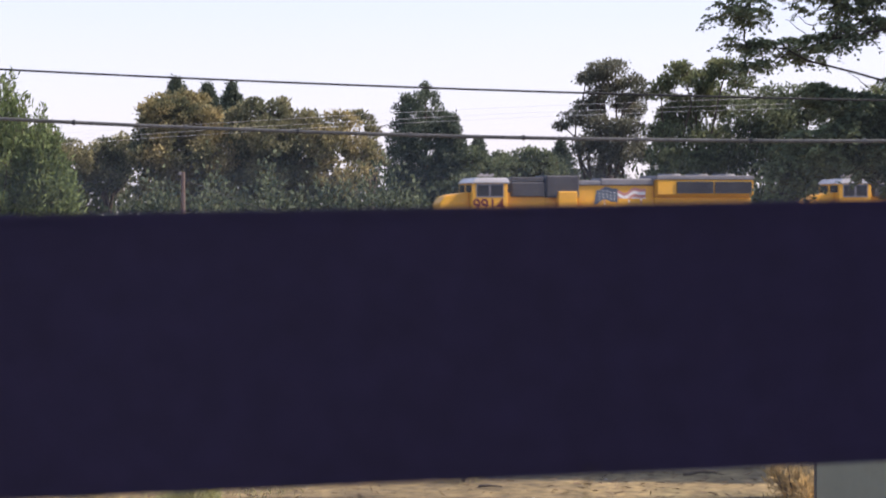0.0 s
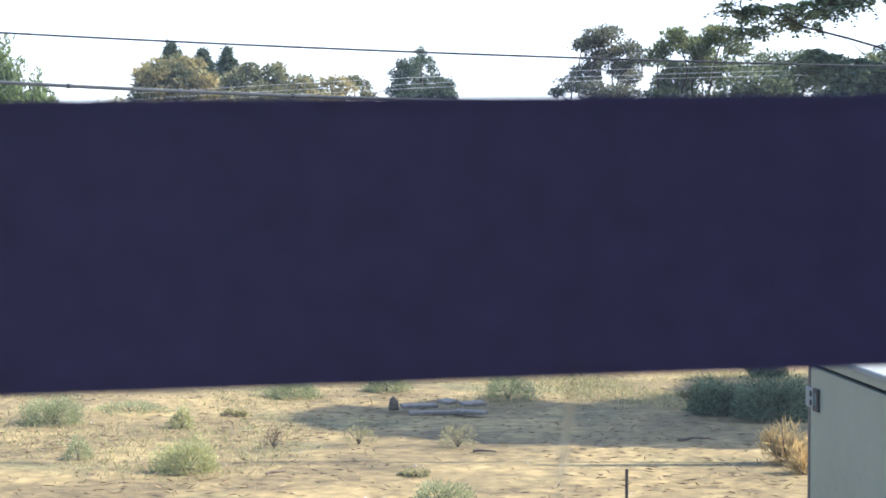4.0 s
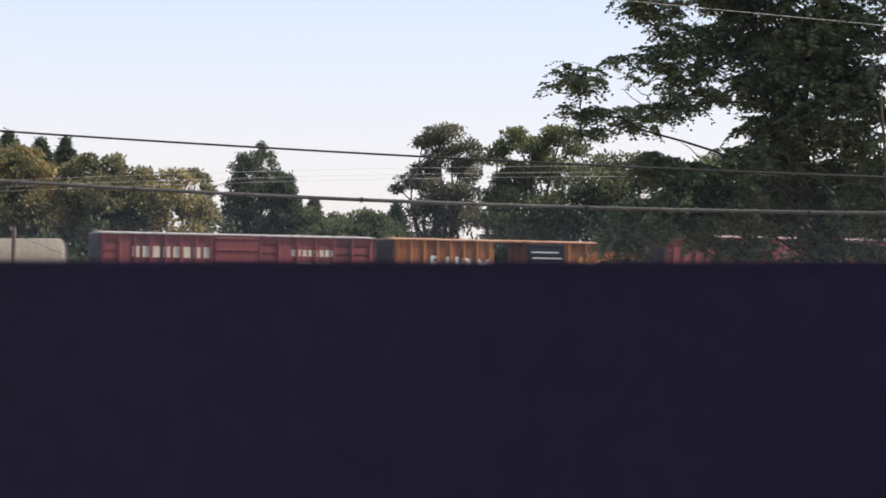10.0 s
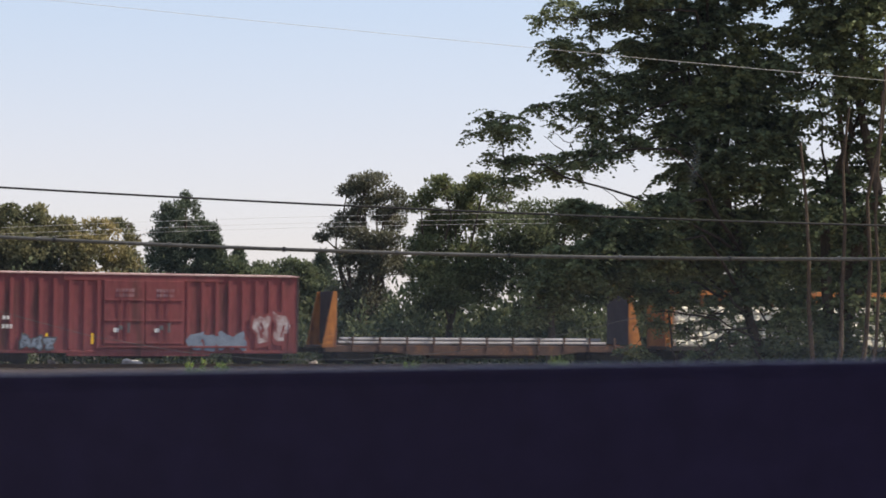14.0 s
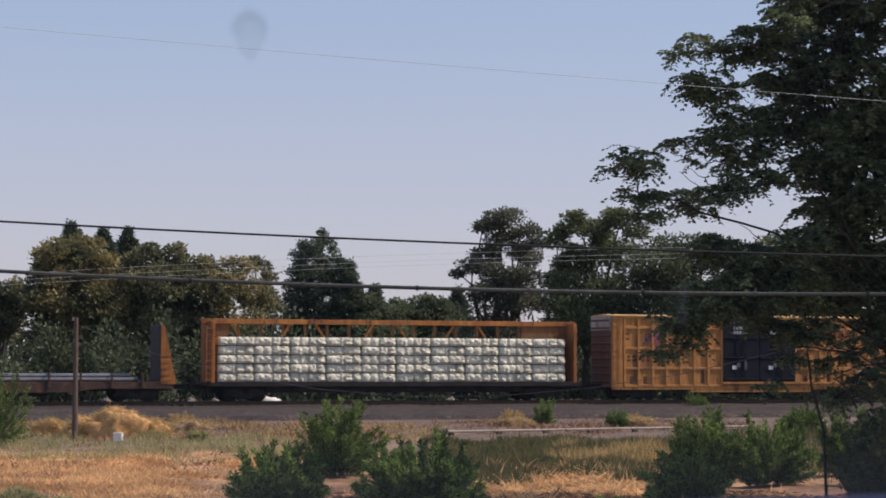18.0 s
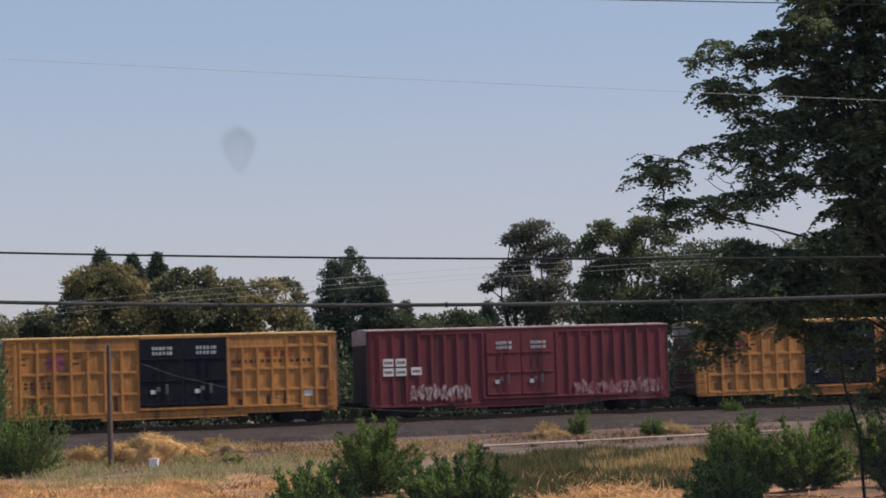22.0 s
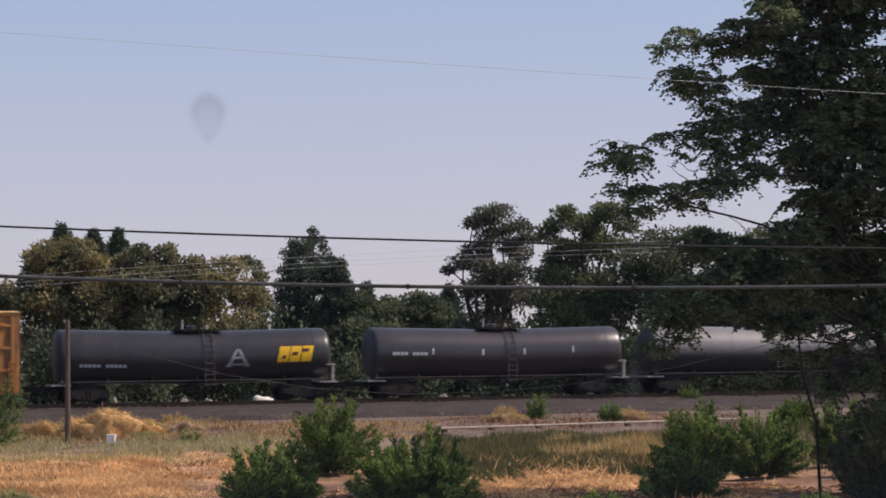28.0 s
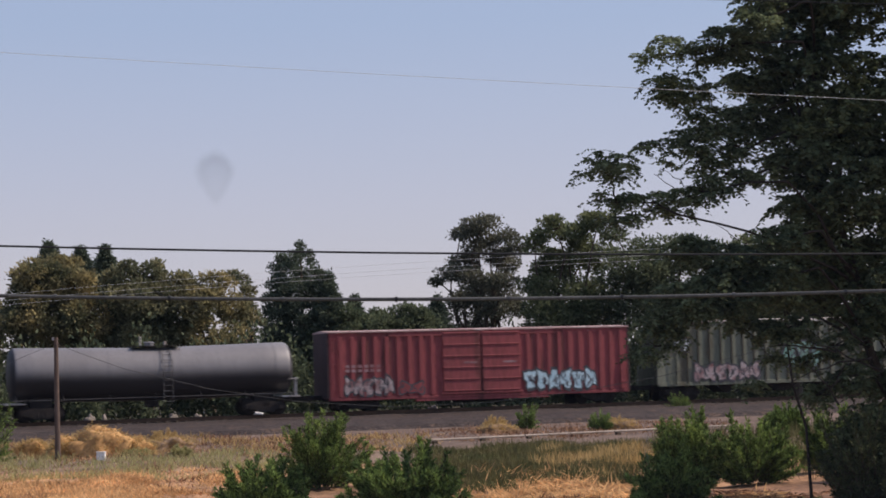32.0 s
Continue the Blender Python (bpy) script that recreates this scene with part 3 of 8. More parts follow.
def add_couplers(car, length, z=0.85):
    for x0, x1 in ((-0.95, 0.3), (length - 0.3, length + 0.95)):
        put("coupler", shared("coupler", lambda: boxes((-0.62, 0.62, 1.42, 1.68, -0.13, 0.13), (-0.70, -0.48, 1.36, 1.74, -0.17, 0.17), (0.48, 0.70, 1.36, 1.74, -0.17, 0.17),
                                                       bevel=0.02), "under_black"), car, (x0 + x1) / 2, 0, z)


def ladder_bm(h, w=0.42, step=0.36):
    bm = bmesh.new()
    for x in (0, w):
        tube(bm, (x, 0, 0), (x, 0, h), 0.022, 0.022, 6)
    k = 0.15
    while k < h:
        tube(bm, (0, 0, k), (w, 0, k), 0.016, 0.016, 6)
        k += step
    return bm


def flat_shape(points, y0, y1):
    """A thin plate standing in the x-z plane, from outline points."""
    bm = bmesh.new()
    a = [bm.verts.new((x, y0, z)) for x, z in points]
    b = [bm.verts.new((x, y1, z)) for x, z in points]
    bm.faces.new(a), bm.faces.new(b[::-1])
    for i in range(len(points)):
        j = (i + 1) % len(points)
        bm.faces.new((a[j], a[i], b[i], b[j]))
    return bm


def writing_bars(name, car, x0, x1, z0, z1, n, y, material, rows=1, seed=1):
    """Writing too worn to read: bars of its size."""
    h, w = (z1 - z0) / rows, (x1 - x0) / n
    for r in range(rows):
        for i in range(n):
            a, zz = x0 + (i + 0.14) * w, z0 + (r + 0.14) * h
            last = part(name, boxes((a, a + w * 0.66, y - 0.004, y, zz, zz + h * 0.68)), material, car)
    return last


def graffiti(car, x0, x1, z0, z1, y, n, seed, fill="paint_pale", edge="paint_dark"):
    """Sprayed bubble letters, each a dark outline with a pale fill and a few strokes."""
    rng = random.Random(seed)
    w = (x1 - x0) / n
    for i in range(n):
        cx, cz = x0 + (i + 0.5) * w, (z0 + z1) / 2 + rng.uniform(-.08, .08) * (z1 - z0)
        ph = i * 1.7 + seed
        for k, dy, m in ((1.08, 0.006, edge), (0.82, 0.010, fill)):
            pts = []
            for j in range(14):
                a = 2 * math.pi * j / 14
                r = 1 + 0.24 * math.sin(3 * a + ph) + 0.17 * math.sin(5 * a + 2 * ph)
                pts.append((cx + math.copysign(abs(math.cos(a)) ** 0.6, math.cos(a)) * r * w * 0.5 * k,
                            cz + math.copysign(abs(math.sin(a)) ** 0.6, math.sin(a)) * r * (z1 - z0) * 0.46 * k))
            dy += 0.0006 * (i % 2)
            letter = part("graffiti_letter", flat_shape(pts, y - dy, y - dy + 0.005), m, car)
        for _ in range(4):                         # slanting strokes within the letter
            sx, sz = cx + rng.uniform(-.34, .26) * w, cz + rng.uniform(-.36, .1) * (z1 - z0)
            up, lean = (z1 - z0) * rng.uniform(.15, .36), rng.uniform(-.22, .22) * w
            part("stroke", flat_shape([(sx, sz), (sx + w * 0.1, sz), (sx + w * 0.1 + lean, sz + up), (sx + lean, sz + up)], y - 0.016, y - 0.012), edge, letter)


def box_body(car, L, top, sill, paint, roof, end_paint, proud=0.07, roof_over=0.04, opening=None):
    """Shell, roof, ends, sills, ladders, trucks and couplers that all the box cars share."""
    eave = top - 0.14
    if opening:                                    # doors slid open on both sides: one sees right through
        a, b = opening
        part("body", boxes((0.06, a, proud, 3.1 - proud, sill, eave), (b, L - 0.06, proud, 3.1 - proud, sill, eave), bevel=0.02), paint, car)
        part("car_floor", boxes((a, b, proud, 3.1 - proud, sill, sill + 0.12)), "tie_wood", car)
    else:
        part("body", boxes((0.06, L - 0.06, proud, 3.1 - proud, sill, eave), bevel=0.02), paint, car)
    bm = bmesh.new()
    prof = [(-roof_over, eave - 0.02), (-roof_over, eave + 0.05), (1.55, top), (3.1 + roof_over, eave + 0.05), (3.1 + roof_over, eave - 0.02)]
    a = [bm.verts.new((-0.05, y, z)) for y, z in prof]
    b = [bm.verts.new((L + 0.05, y, z)) for y, z in prof]
    bm.faces.new(a[::-1]), bm.faces.new(b)
    for i in range(5):
        j = (i + 1) % 5
        bm.faces.new((a[i], a[j], b[j], b[i]))
    part("roof", bm, roof, car)
    seam = shared("roof_seam_%g" % top, lambda: boxes((-0.03, 0.03, 0.0, 3.1, 0.0, 0.035)), roof)
    n = int(L / 1.22)
    for i in range(n + 1):
        put("roof_seam", seam, car, 0.1 + (L - 0.2) * i / n, 0, eave + 0.045)
    for x, turn in ((0.0, -1), (L, 1)):
        bm = bmesh.new()
        box(bm, x - 0.06, x + 0.06, 0.05, 3.05, sill + 0.02, eave - 0.02)
        part("end_wall", bm, end_paint, car)
        rib = shared("end_rib", lambda: boxes((-0.05, 0.05, 0.12, 2.98, -0.06, 0.06), bevel=0.03), end_paint) if end_paint == "end_brown" else None
        if rib:
            for k in range(9):
                put("end_rib", rib, car, x + turn * 0.085, 0, sill + 0.35 + k * (eave - sill - 0.6) / 8)
    part("side_sill", boxes((0.05, L - 0.05, 0.03, 0.2, sill - 0.14, sill + 0.02), (L * 0.28, L * 0.72, 0.05, 0.2, sill - 0.30, sill - 0.12), bevel=0.015), paint, car)
    part("underframe", boxes((0.2, L - 0.2, 1.1, 2.0, 0.62, sill + 0.05), (L * 0.42, L * 0.58, 0.6, 1.2, 0.35, 0.68), (0.1, L - 0.1, 0.3, 2.8, sill - 0.12, sill + 0.01)), "under_black", car)
    lad = shared("ladder_%g_%s" % (top, paint), lambda: ladder_bm(eave - sill - 0.1), paint)
    put("ladder", lad, car, 0.14, -0.02, sill)
    put("ladder", shared("short_ladder_%s" % paint, lambda: ladder_bm(1.6), paint), car, L - 0.55, -0.02, sill)
    put("step", shared("step", lambda: boxes((0, 0.45, 0.0, 0.12, -0.04, 0.0), (0, 0.03, 0, 0.06, 0, 0.4), (0.42, 0.45, 0, 0.06, 0, 0.4)), "under_black"), car, 0.15, 0.02, sill - 0.45)
    put("step", SHARED["step"], car, L - 0.6, 0.02, sill - 0.45)
    add_truck(car, 1.95), add_truck(car, L - 1.95)
    add_couplers(car, L)
    return eave


def add_ribs(car, xs, z0, z1, paint, w=0.13, proud=0.07):
    me = shared("rib_%g_%g_%s_%g" % (z0, z1, paint, w), lambda: boxes((-w / 2, w / 2, 0.0, proud + 0.02, z0, z1), bevel=0.018), paint)
    for x in xs:
        put("rib", me, car, x)


def span(a, b, n):
    return [a + (b - a) * i / (n - 1) for i in range(n)]


def plug_door(car, x0, x1, z0, z1, paint, style, plate="paint_pale", seed=0):
    """A sliding door: panel, cross rails, locking rods, gear and a stencil plate."""
    door = part("door", boxes((x0, x1, -0.03, 0.14, z0, z1), bevel=0.015), paint, car)
    w = x1 - x0
    if style == "rods":
        for k, z in enumerate((z0 + (z1 - z0) * 0.38, z0 + (z1 - z0) * 0.70, z0 + 0.12)):
            part("cross_rail", boxes((x0 + 0.06, x1 - 0.06, -0.075, -0.028, z - 0.05, z + 0.05), bevel=0.012), paint, door)
        for x in (x0 + w * 0.42, x0 + w * 0.62):
            bm = bmesh.new()
            tube(bm, (x, -0.09, z0 + 0.05), (x, -0.09, z1 - 0.35), 0.022, 0.022, 6)
            part("lock_rod", bm, paint, door)
        part("lock_gear", boxes((x0 + w * .36, x0 + w * .46, -0.12, -0.075, z0 + 0.85, z0 + 1.1), (x0 + w * .58, x0 + w * .64, -0.12, -0.075, z0 + .7, z0 + 1.25), bevel=0.01), "lock_grey", door)
        part("placard", boxes((x0 + w * .24, x0 + w * .36, -0.082, -0.078, z0 + .72, z0 + .95)), "white_paint", door, "small white placard")
    elif style == "panels":
        n = 5
        for k in range(n + 1):
            z = z0 + 0.06 + (z1 - z0 - 0.12) * k / n
            part("cross_rail", boxes((x0 + 0.03, x1 - 0.03, -0.075, -0.028, z - 0.045, z + 0.045), bevel=0.015), paint, door)
        part("placard", boxes((x0 + w * .55, x0 + w * .92, -0.036, -0.032, z0 + 1.62, z0 + 1.74)), "paint_rose", door)
    elif style == "corrugated":
        for k in range(13):
            z = z0 + 0.1 + (z1 - z0 - 0.2) * k / 12
            part("corrugation", boxes((x0 + 0.05, x1 - 0.05, -0.065, -0.028, z - 0.05, z + 0.05), bevel=0.02), paint, door)
    if plate and style != "corrugated":
        writing_bars("stencil", door, x0 + w * .28, x0 + w * .76, z1 - .95, z1 - .40, 6, -0.034, plate, 2, seed + 3)
    return door


M["lock_grey"] = mat("lock_grey", (0.11, 0.11, 0.115), (0.08, 0.08, 0.085), 1.0, 12, 0.6, 0.1)
M["end_brown"] = mat("end_brown", (0.15, 0.085, 0.062), (0.10, 0.055, 0.042), 0.6, 9, 0.8, 0.1, streak=True)
M["end_black"] = mat("end_black", (0.045, 0.028, 0.031), (0.06, 0.036, 0.038), 0.6, 9, 0.8, 0.1, streak=True)


def yellow_box_car(d, L):
    car = car_root("box_car", d, "yellow ribbed box car with black plug doors", "box car")
    eave = box_body(car, L, 5.2, 0.78, "yellow_panel", "roof_yellow", "end_brown", proud=0.08)
    k = L / 18.6
    x_left, x_right = [(0.85 + i * 0.92) * k for i in range(8)], [(12.35 + i * 0.84) * k for i in range(8)]
    for run, short in ((x_left, (4, 5, 6)), (x_right, (1, 2, 3))):
        add_ribs(car, [x for i, x in enumerate(run) if i not in short], 0.84, eave - 0.05, "yellow_paint", 0.15, 0.08)
        add_ribs(car, [run[i] for i in short], 0.84, 4.40, "yellow_paint", 0.15, 0.08)
        for z in (0.86, 1.92, 3.12, 4.36, eave - 0.1):
            part("cross_rib", boxes((run[0] - 0.04, run[-1] + 0.06, 0.012, 0.21, z - 0.08, z + 0.08), bevel=0.018), "yellow_paint", car)
    part("top_chord", boxes((x_left[3], x_right[4], 0.03, 0.21, 4.44, eave - 0.02), bevel=0.015), "yellow_paint", car)
    part("end_cap", boxes((-0.09, -0.05, 0.02, 3.06, eave - 0.85, eave - 0.02), bevel=0.01), "galvanised", car, "pale weathered upper end sheet")
    for x in (1.2, 2.1, 5.9, 12.9, 14.5, 15.5, 16.4, 17.3):
        part("rust_streak", boxes((x * k, x * k + 0.22, 0.074, 0.079, 1.0, 1.45 + 0.2 * (int(x * 10) % 3))), "paint_umber", car, "dark rust stain")
    part("corner_post", boxes((0.0, 0.72 * k, 0.02, 0.14, 0.78, eave - 0.02), bevel=0.015), "yellow_paint", car)
    part("corner_post", boxes((L - 0.5 * k, L, 0.04, 0.14, 0.78, eave - 0.02), bevel=0.015), "yellow_paint", car)
    plug_door(car, 7.36 * k, 9.80 * k, 1.15, eave - 0.12, "black_paint", "rods", seed=2)
    plug_door(car, 9.84 * k, 12.28 * k, 1.15, eave - 0.12, "black_paint", "rods", seed=5)
    part("door_track", boxes((7.3 * k, 16.6 * k, -0.05, 0.05, 0.98, 1.1), (7.3 * k, 12.4 * k, -0.04, 0.05, eave - 0.12, eave - 0.03), bevel=0.012), "yellow_paint", car)
    # a worn star-like emblem, with bars of lettering round it
    cx, cz = 2.72 * k, 3.78
    for a, m in ((45, "paint_magenta"), (-45, "paint_magenta"), (0, "paint_plum"), (90, "paint_magenta")):
        ca, sa = math.cos(radians(a)), math.sin(radians(a))
        part("emblem", flat_shape([(cx + u * ca - v * sa, cz + u * sa + v * ca) for u, v in ((-.52, -.07), (.52, -.13), (.52, .13), (-.52, .07))], 0.064 - 0.001 * (a % 7), 0.076), m, car)
    for x, z in ((0.95, 3.65), (0.95, 3.95), (3.85, 3.65), (3.85, 3.95)):
        part("lettering", boxes((x * k - .2, x * k + .22, 0.070, 0.077, z, z + 0.1)), "paint_umber", car)
    writing_bars("car_mark", car, 1.0 * k, 2.55 * k, 2.3, 2.75, 5, 0.078, "paint_umber", 2, 8)
    writing_bars("lettering", car, 12.5 * k, 17.2 * k, 3.42, 3.68, 14, 0.078, "paint_umber", 1, 9)
    writing_bars("lettering", car, 14.4 * k, 16.2 * k, 3.72, 4.22, 4, 0.078, "paint_rust", 1, 4)
    part("placard", boxes((16.7 * k, 17.2 * k, 0.068, 0.078, 1.5, 1.85)), "white_paint", car)
    return car


M["roof_yellow"] = mat("roof_yellow", (0.66, 0.40, 0.14), (0.5, 0.3, 0.11), 0.4, 8, 0.7, 0.1, stain=(0.4, 0.33, 0.25))
M["paint_plum"] = mat("paint_plum", (0.16, 0.04, 0.14), (0.12, 0.03, 0.10), 1.5, 14, 0.6, 0.0)
M["paint_umber"] = mat("paint_umber", (0.12, 0.05, 0.022), (0.09, 0.04, 0.02), 1.5, 14, 0.7, 0.0)
M["paint_rust"] = mat("paint_rust", (0.33, 0.08, 0.03), (0.28, 0.07, 0.03), 1.5, 14, 0.7, 0.0)
M["roof_red"] = mat("roof_red", (0.46, 0.33, 0.31), (0.32, 0.19, 0.18), 0.4, 8, 0.7, 0.1, stain=(0.48, 0.42, 0.40))


def maroon_box_car(d, L):
    car = car_root("box_car", d, "dark red ribbed box car with graffiti along its sill", "box car")
    eave = box_body(car, L, 5.2, 0.78, "maroon_paint", "roof_red", "end_black")
    xs = span(0.75, 7.0, 9) + span(11.6, L - 0.5, 10)
    add_ribs(car, xs, 0.84, eave - 0.25, "maroon_paint", 0.16)
    part("top_chord", boxes((3.2, 15.0, 0.0, 0.13, eave - 0.30, eave - 0.02), bevel=0.02), "maroon_paint", car)
    plug_door(car, 7.2, 9.3, 1.1, eave - 0.32, "maroon_paint", "rods", seed=4)
    plug_door(car, 9.35, 11.4, 1.1, eave - 0.32, "maroon_paint", "rods", seed=6)
    part("door_track", boxes((7.0, 15.6, -0.05, 0.05, 0.95, 1.06), bevel=0.012), "maroon_paint", car)
    for x, z in ((0.92, 3.0), (1.68, 3.0), (0.92, 2.45), (1.68, 2.45), (2.6, 2.48)):
        p = part("mark_panel", boxes((x, x + 0.62, -0.005, 0.0, z, z + 0.45)), "white_paint", car)
        writing_bars("car_mark", p, x + 0.06, x + 0.56, z + 0.1, z + 0.35, 3, -0.006, "maroon_paint", 1, int(x * 10))
    graffiti(car, 2.45, 6.2, 0.92, 1.95, -0.002, 8, 3, "paint_white_worn", "maroon_paint")
    graffiti(car, 12.6, 18.3, 0.92, 1.9, -0.002, 13, 7, "paint_rose", "maroon_paint")
    part("end_cap", boxes((-0.09, -0.05, 0.02, 3.06, eave - 0.8, eave - 0.02), bevel=0.01), "roof_red", car, "pale weathered upper end sheet")
    return car


M["paint_white_worn"] = mat("paint_white_worn", (0.46, 0.42, 0.42), (0.22, 0.10, 0.10), 1.6, 12, 0.7, 0.0, spread=0.3)
M["paint_rose"] = mat("paint_rose", (0.36, 0.24, 0.25), (0.20, 0.07, 0.075), 1.4, 12, 0.7, 0.0, spread=0.3)


def red_box_car(d, L):
    car = car_root("box_car", d, "faded red hi-cube box car with double doors", "box car")
    eave = box_body(car, L, 5.2, 0.78, "red_paint", "roof_red", "end_black")
    xs = [0.55, 1.35, 2.15, 2.95, 3.75, 4.55, 5.4, 6.25, 7.0] + [12.15, 13.0, 13.85, 14.6, 15.4, 16.2, 17.0, 17.8]
    add_ribs(car, xs, 0.84, eave - 0.28, "red_paint", 0.2)
    part("top_chord", boxes((5.0, 14.2, 0.0, 0.13, eave - 0.36, eave - 0.02), bevel=0.02), "red_paint", car)
    plug_door(car, 7.3, 9.6, 1.1, eave - 0.34, "red_paint", "rods", "paint_rose", 4)
    plug_door(car, 9.66, 11.9, 1.1, eave - 0.34, "red_paint", "rods", "paint_rose", 6)
    part("door_track", boxes((7.1, 15.6, -0.05, 0.05, 0.95, 1.06), bevel=0.012), "red_paint", car)
    writing_bars("car_mark", car, 0.85, 1.35, 2.45, 2.75, 2, -0.002, "white_paint", 1, 2)
    writing_bars("car_mark", car, 1.65, 2.1, 2.45, 2.75, 2, -0.002, "white_paint", 1, 5)
    writing_bars("car_mark", car, 0.75, 1.38, 1.95, 2.28, 3, -0.002, "white_paint", 1, 3)
    writing_bars("car_mark", car, 1.62, 2.25, 1.95, 2.28, 3, -0.002, "white_paint", 1, 9)
    graffiti(car, 2.6, 4.6, 0.85, 1.65, -0.002, 3, 9, "paint_blue", "paint_dark")
    graffiti(car, 12.2, 15.6, 0.85, 1.8, -0.002, 4, 5, "paint_blue", "paint_blue")
    graffiti(car, 16.0, 18.2, 1.1, 3.1, -0.002, 2, 12, "paint_white_worn", "red_paint")
    for x in (2.75, 4.05, 6.6, 15.0):
        part("reflector", boxes((x, x + 0.14, -0.006, 0.0, 1.15, 1.75)), "letter_yellow", car, "yellow reflector strip")
    return car


def bright_box_car(d, L):
    car = car_root("box_car", d, "bright red ribbed box car with blue-white graffiti", "box car")
    eave = box_body(car, L, 4.72, 0.80, "bright_red_paint", "roof_red", "end_black")
    add_ribs(car, span(0.75, 6.3, 9), 0.86, eave - 0.28, "bright_red_paint", 0.22)
    add_ribs(car, span(12.3, L - 0.5, 10), 0.86, eave - 0.2, "bright_red_paint", 0.22)
    part("top_chord", boxes((3.6, 14.0, 0.0, 0.13, eave - 0.3, eave - 0.02), bevel=0.02), "bright_red_paint", car)
    plug_door(car, 6.95, 9.25, 1.0, eave - 0.1, "bright_red_paint", "panels", None)
    plug_door(car, 9.4, 11.75, 1.0, eave - 0.1, "bright_red_paint", "panels", None)
    part("door_track", boxes((6.8, 11.9, -0.05, 0.05, 0.86, 0.98), bevel=0.012), "bright_red_paint", car)
    graffiti(car, 0.9, 3.9, 0.85, 1.95, -0.002, 5, 2, "paint_white_worn", "paint_dark")
    graffiti(car, 4.2, 5.8, 0.85, 1.6, -0.002, 2, 15, "bright_red_paint", "paint_dark")
    graffiti(car, 12.0, 16.6, 0.9, 2.2, -0.002, 6, 6, "paint_ice", "paint_dark")
    writing_bars("car_mark", car, 0.95, 3.2, 2.25, 2.75, 6, -0.002, "paint_rose", 2, 6)
    return car


M["paint_ice"] = mat("paint_ice", (0.50, 0.66, 0.72), (0.36, 0.54, 0.62), 1.5, 10, 0.6, 0.0, spread=0.2)


def old_red_box_car(d, L):
    car = car_root("box_car", d, "old red box car with white lettering and pale roof", "box car")
    eave = box_body(car, L, 4.62, 0.85, "red_paint", "galvanised", "end_black")
    xs = span(0.25, 6.3, 8) + span(9.2, L - 0.3, 7)
    add_ribs(car, xs, 0.9, eave - 0.03, "red_paint", 0.12)
    for a, b in ((0.2, 1.1), (9.3, 10.1), (13.0, L - 0.3)):
        for k in range(6):
            z = 1.4 + 0.5 * k
            part("panel_press", boxes((a, b, 0.07, 0.13, z, z + 0.18), bevel=0.03), "red_paint", car)
    plug_door(car, 6.55, 9.05, 1.0, eave - 0.1, "red_paint", "panels", None)
    writing_bars("railway_name", car, 1.75, 6.4, 3.05, 3.95, 8, 0.067, "paint_cream", 1, 2)
    writing_bars("railway_name", car, 11.0, 13.7, 3.3, 3.85, 8, 0.067, "paint_cream", 1, 4)
    writing_bars("railway_name", car, 11.3, 13.4, 2.6, 3.12, 6, 0.067, "paint_cream", 1, 6)
    writing_bars("railway_name", car, 11.0, 13.7, 1.95, 2.47, 8, 0.067, "paint_cream", 1, 6)
    return car


M["paint_cream"] = mat("paint_cream", (0.60, 0.55, 0.45), (0.48, 0.42, 0.34), 1.5, 14, 0.7, 0.0)


def orange_box_car(d, L):
    car = car_root("box_car", d, "rusty orange box car with black corrugated door", "box car")
    eave = box_body(car, L, 4.62, 0.85, "orange_panel", "roof_orange", "end_black", opening=(6.35, 8.45))
    add_ribs(car, span(0.3, 6.1, 8) + span(11.2, L - 0.35, 5), 0.9, eave - 0.03, "orange_paint", 0.13)
    plug_door(car, 8.5, 10.9, 1.0, eave - 0.1, "black_paint", "corrugated", None)
    for k in range(3):
        part("graffiti", boxes((8.6 + 0.2 * (k == 1), 10.8 - 0.3 * (k == 2), -0.072, -0.066, 1.25 + 0.36 * k, 1.5 + 0.36 * k)), "paint_pale", car, "white sprayed lettering on the black door")
    for z, a, b in ((2.55, 8.7, 9.6), (3.05, 8.7, 9.9), (3.5, 8.8, 10.7), (3.85, 8.7, 10.5)):
        part("lettering", boxes((a, b, -0.072, -0.066, z, z + 0.08)), "paint_pale", car)
    for k in range(4):
        t = part("letter", text_mesh("FURX"[k], 1.2, 0.035), "white_paint", car, "white painted letter")
        t.location, t.rotation_euler = (2.3 + 0.98 * k, 0.062, 2.72 - 0.05 * k), (radians(90), 0, 0)
    for a in (30, -30):
        ca, sa = math.cos(radians(a)), math.sin(radians(a))
        part("emblem", flat_shape([(12.75 + u * ca - v * sa, 3.05 + u * sa + v * ca) for u, v in ((-.95, -.17), (.95, -.17), (.95, .17), (-.95, .17))], 0.056 - 0.0001 * a, 0.068), "paint_amber", car, "sun-faded amber emblem")
    graffiti(car, 11.3, 13.4, 1.3, 2.4, 0.0, 2, 4, "paint_white_worn", "orange_paint")
    graffiti(car, 14.2, 15.2, 1.2, 2.0, 0.0, 2, 8, "paint_white_worn", "paint_dark")
    return car


M["paint_amber"] = mat("paint_amber", (0.66, 0.36, 0.10), (0.52, 0.26, 0.07), 1.5, 14, 0.65, 0.0, spread=0.2)
M["roof_orange"] = mat("roof_orange", (0.40, 0.25, 0.17), (0.33, 0.16, 0.08), 0.5, 8, 0.75, 0.1, stain=(0.22, 0.11, 0.06))


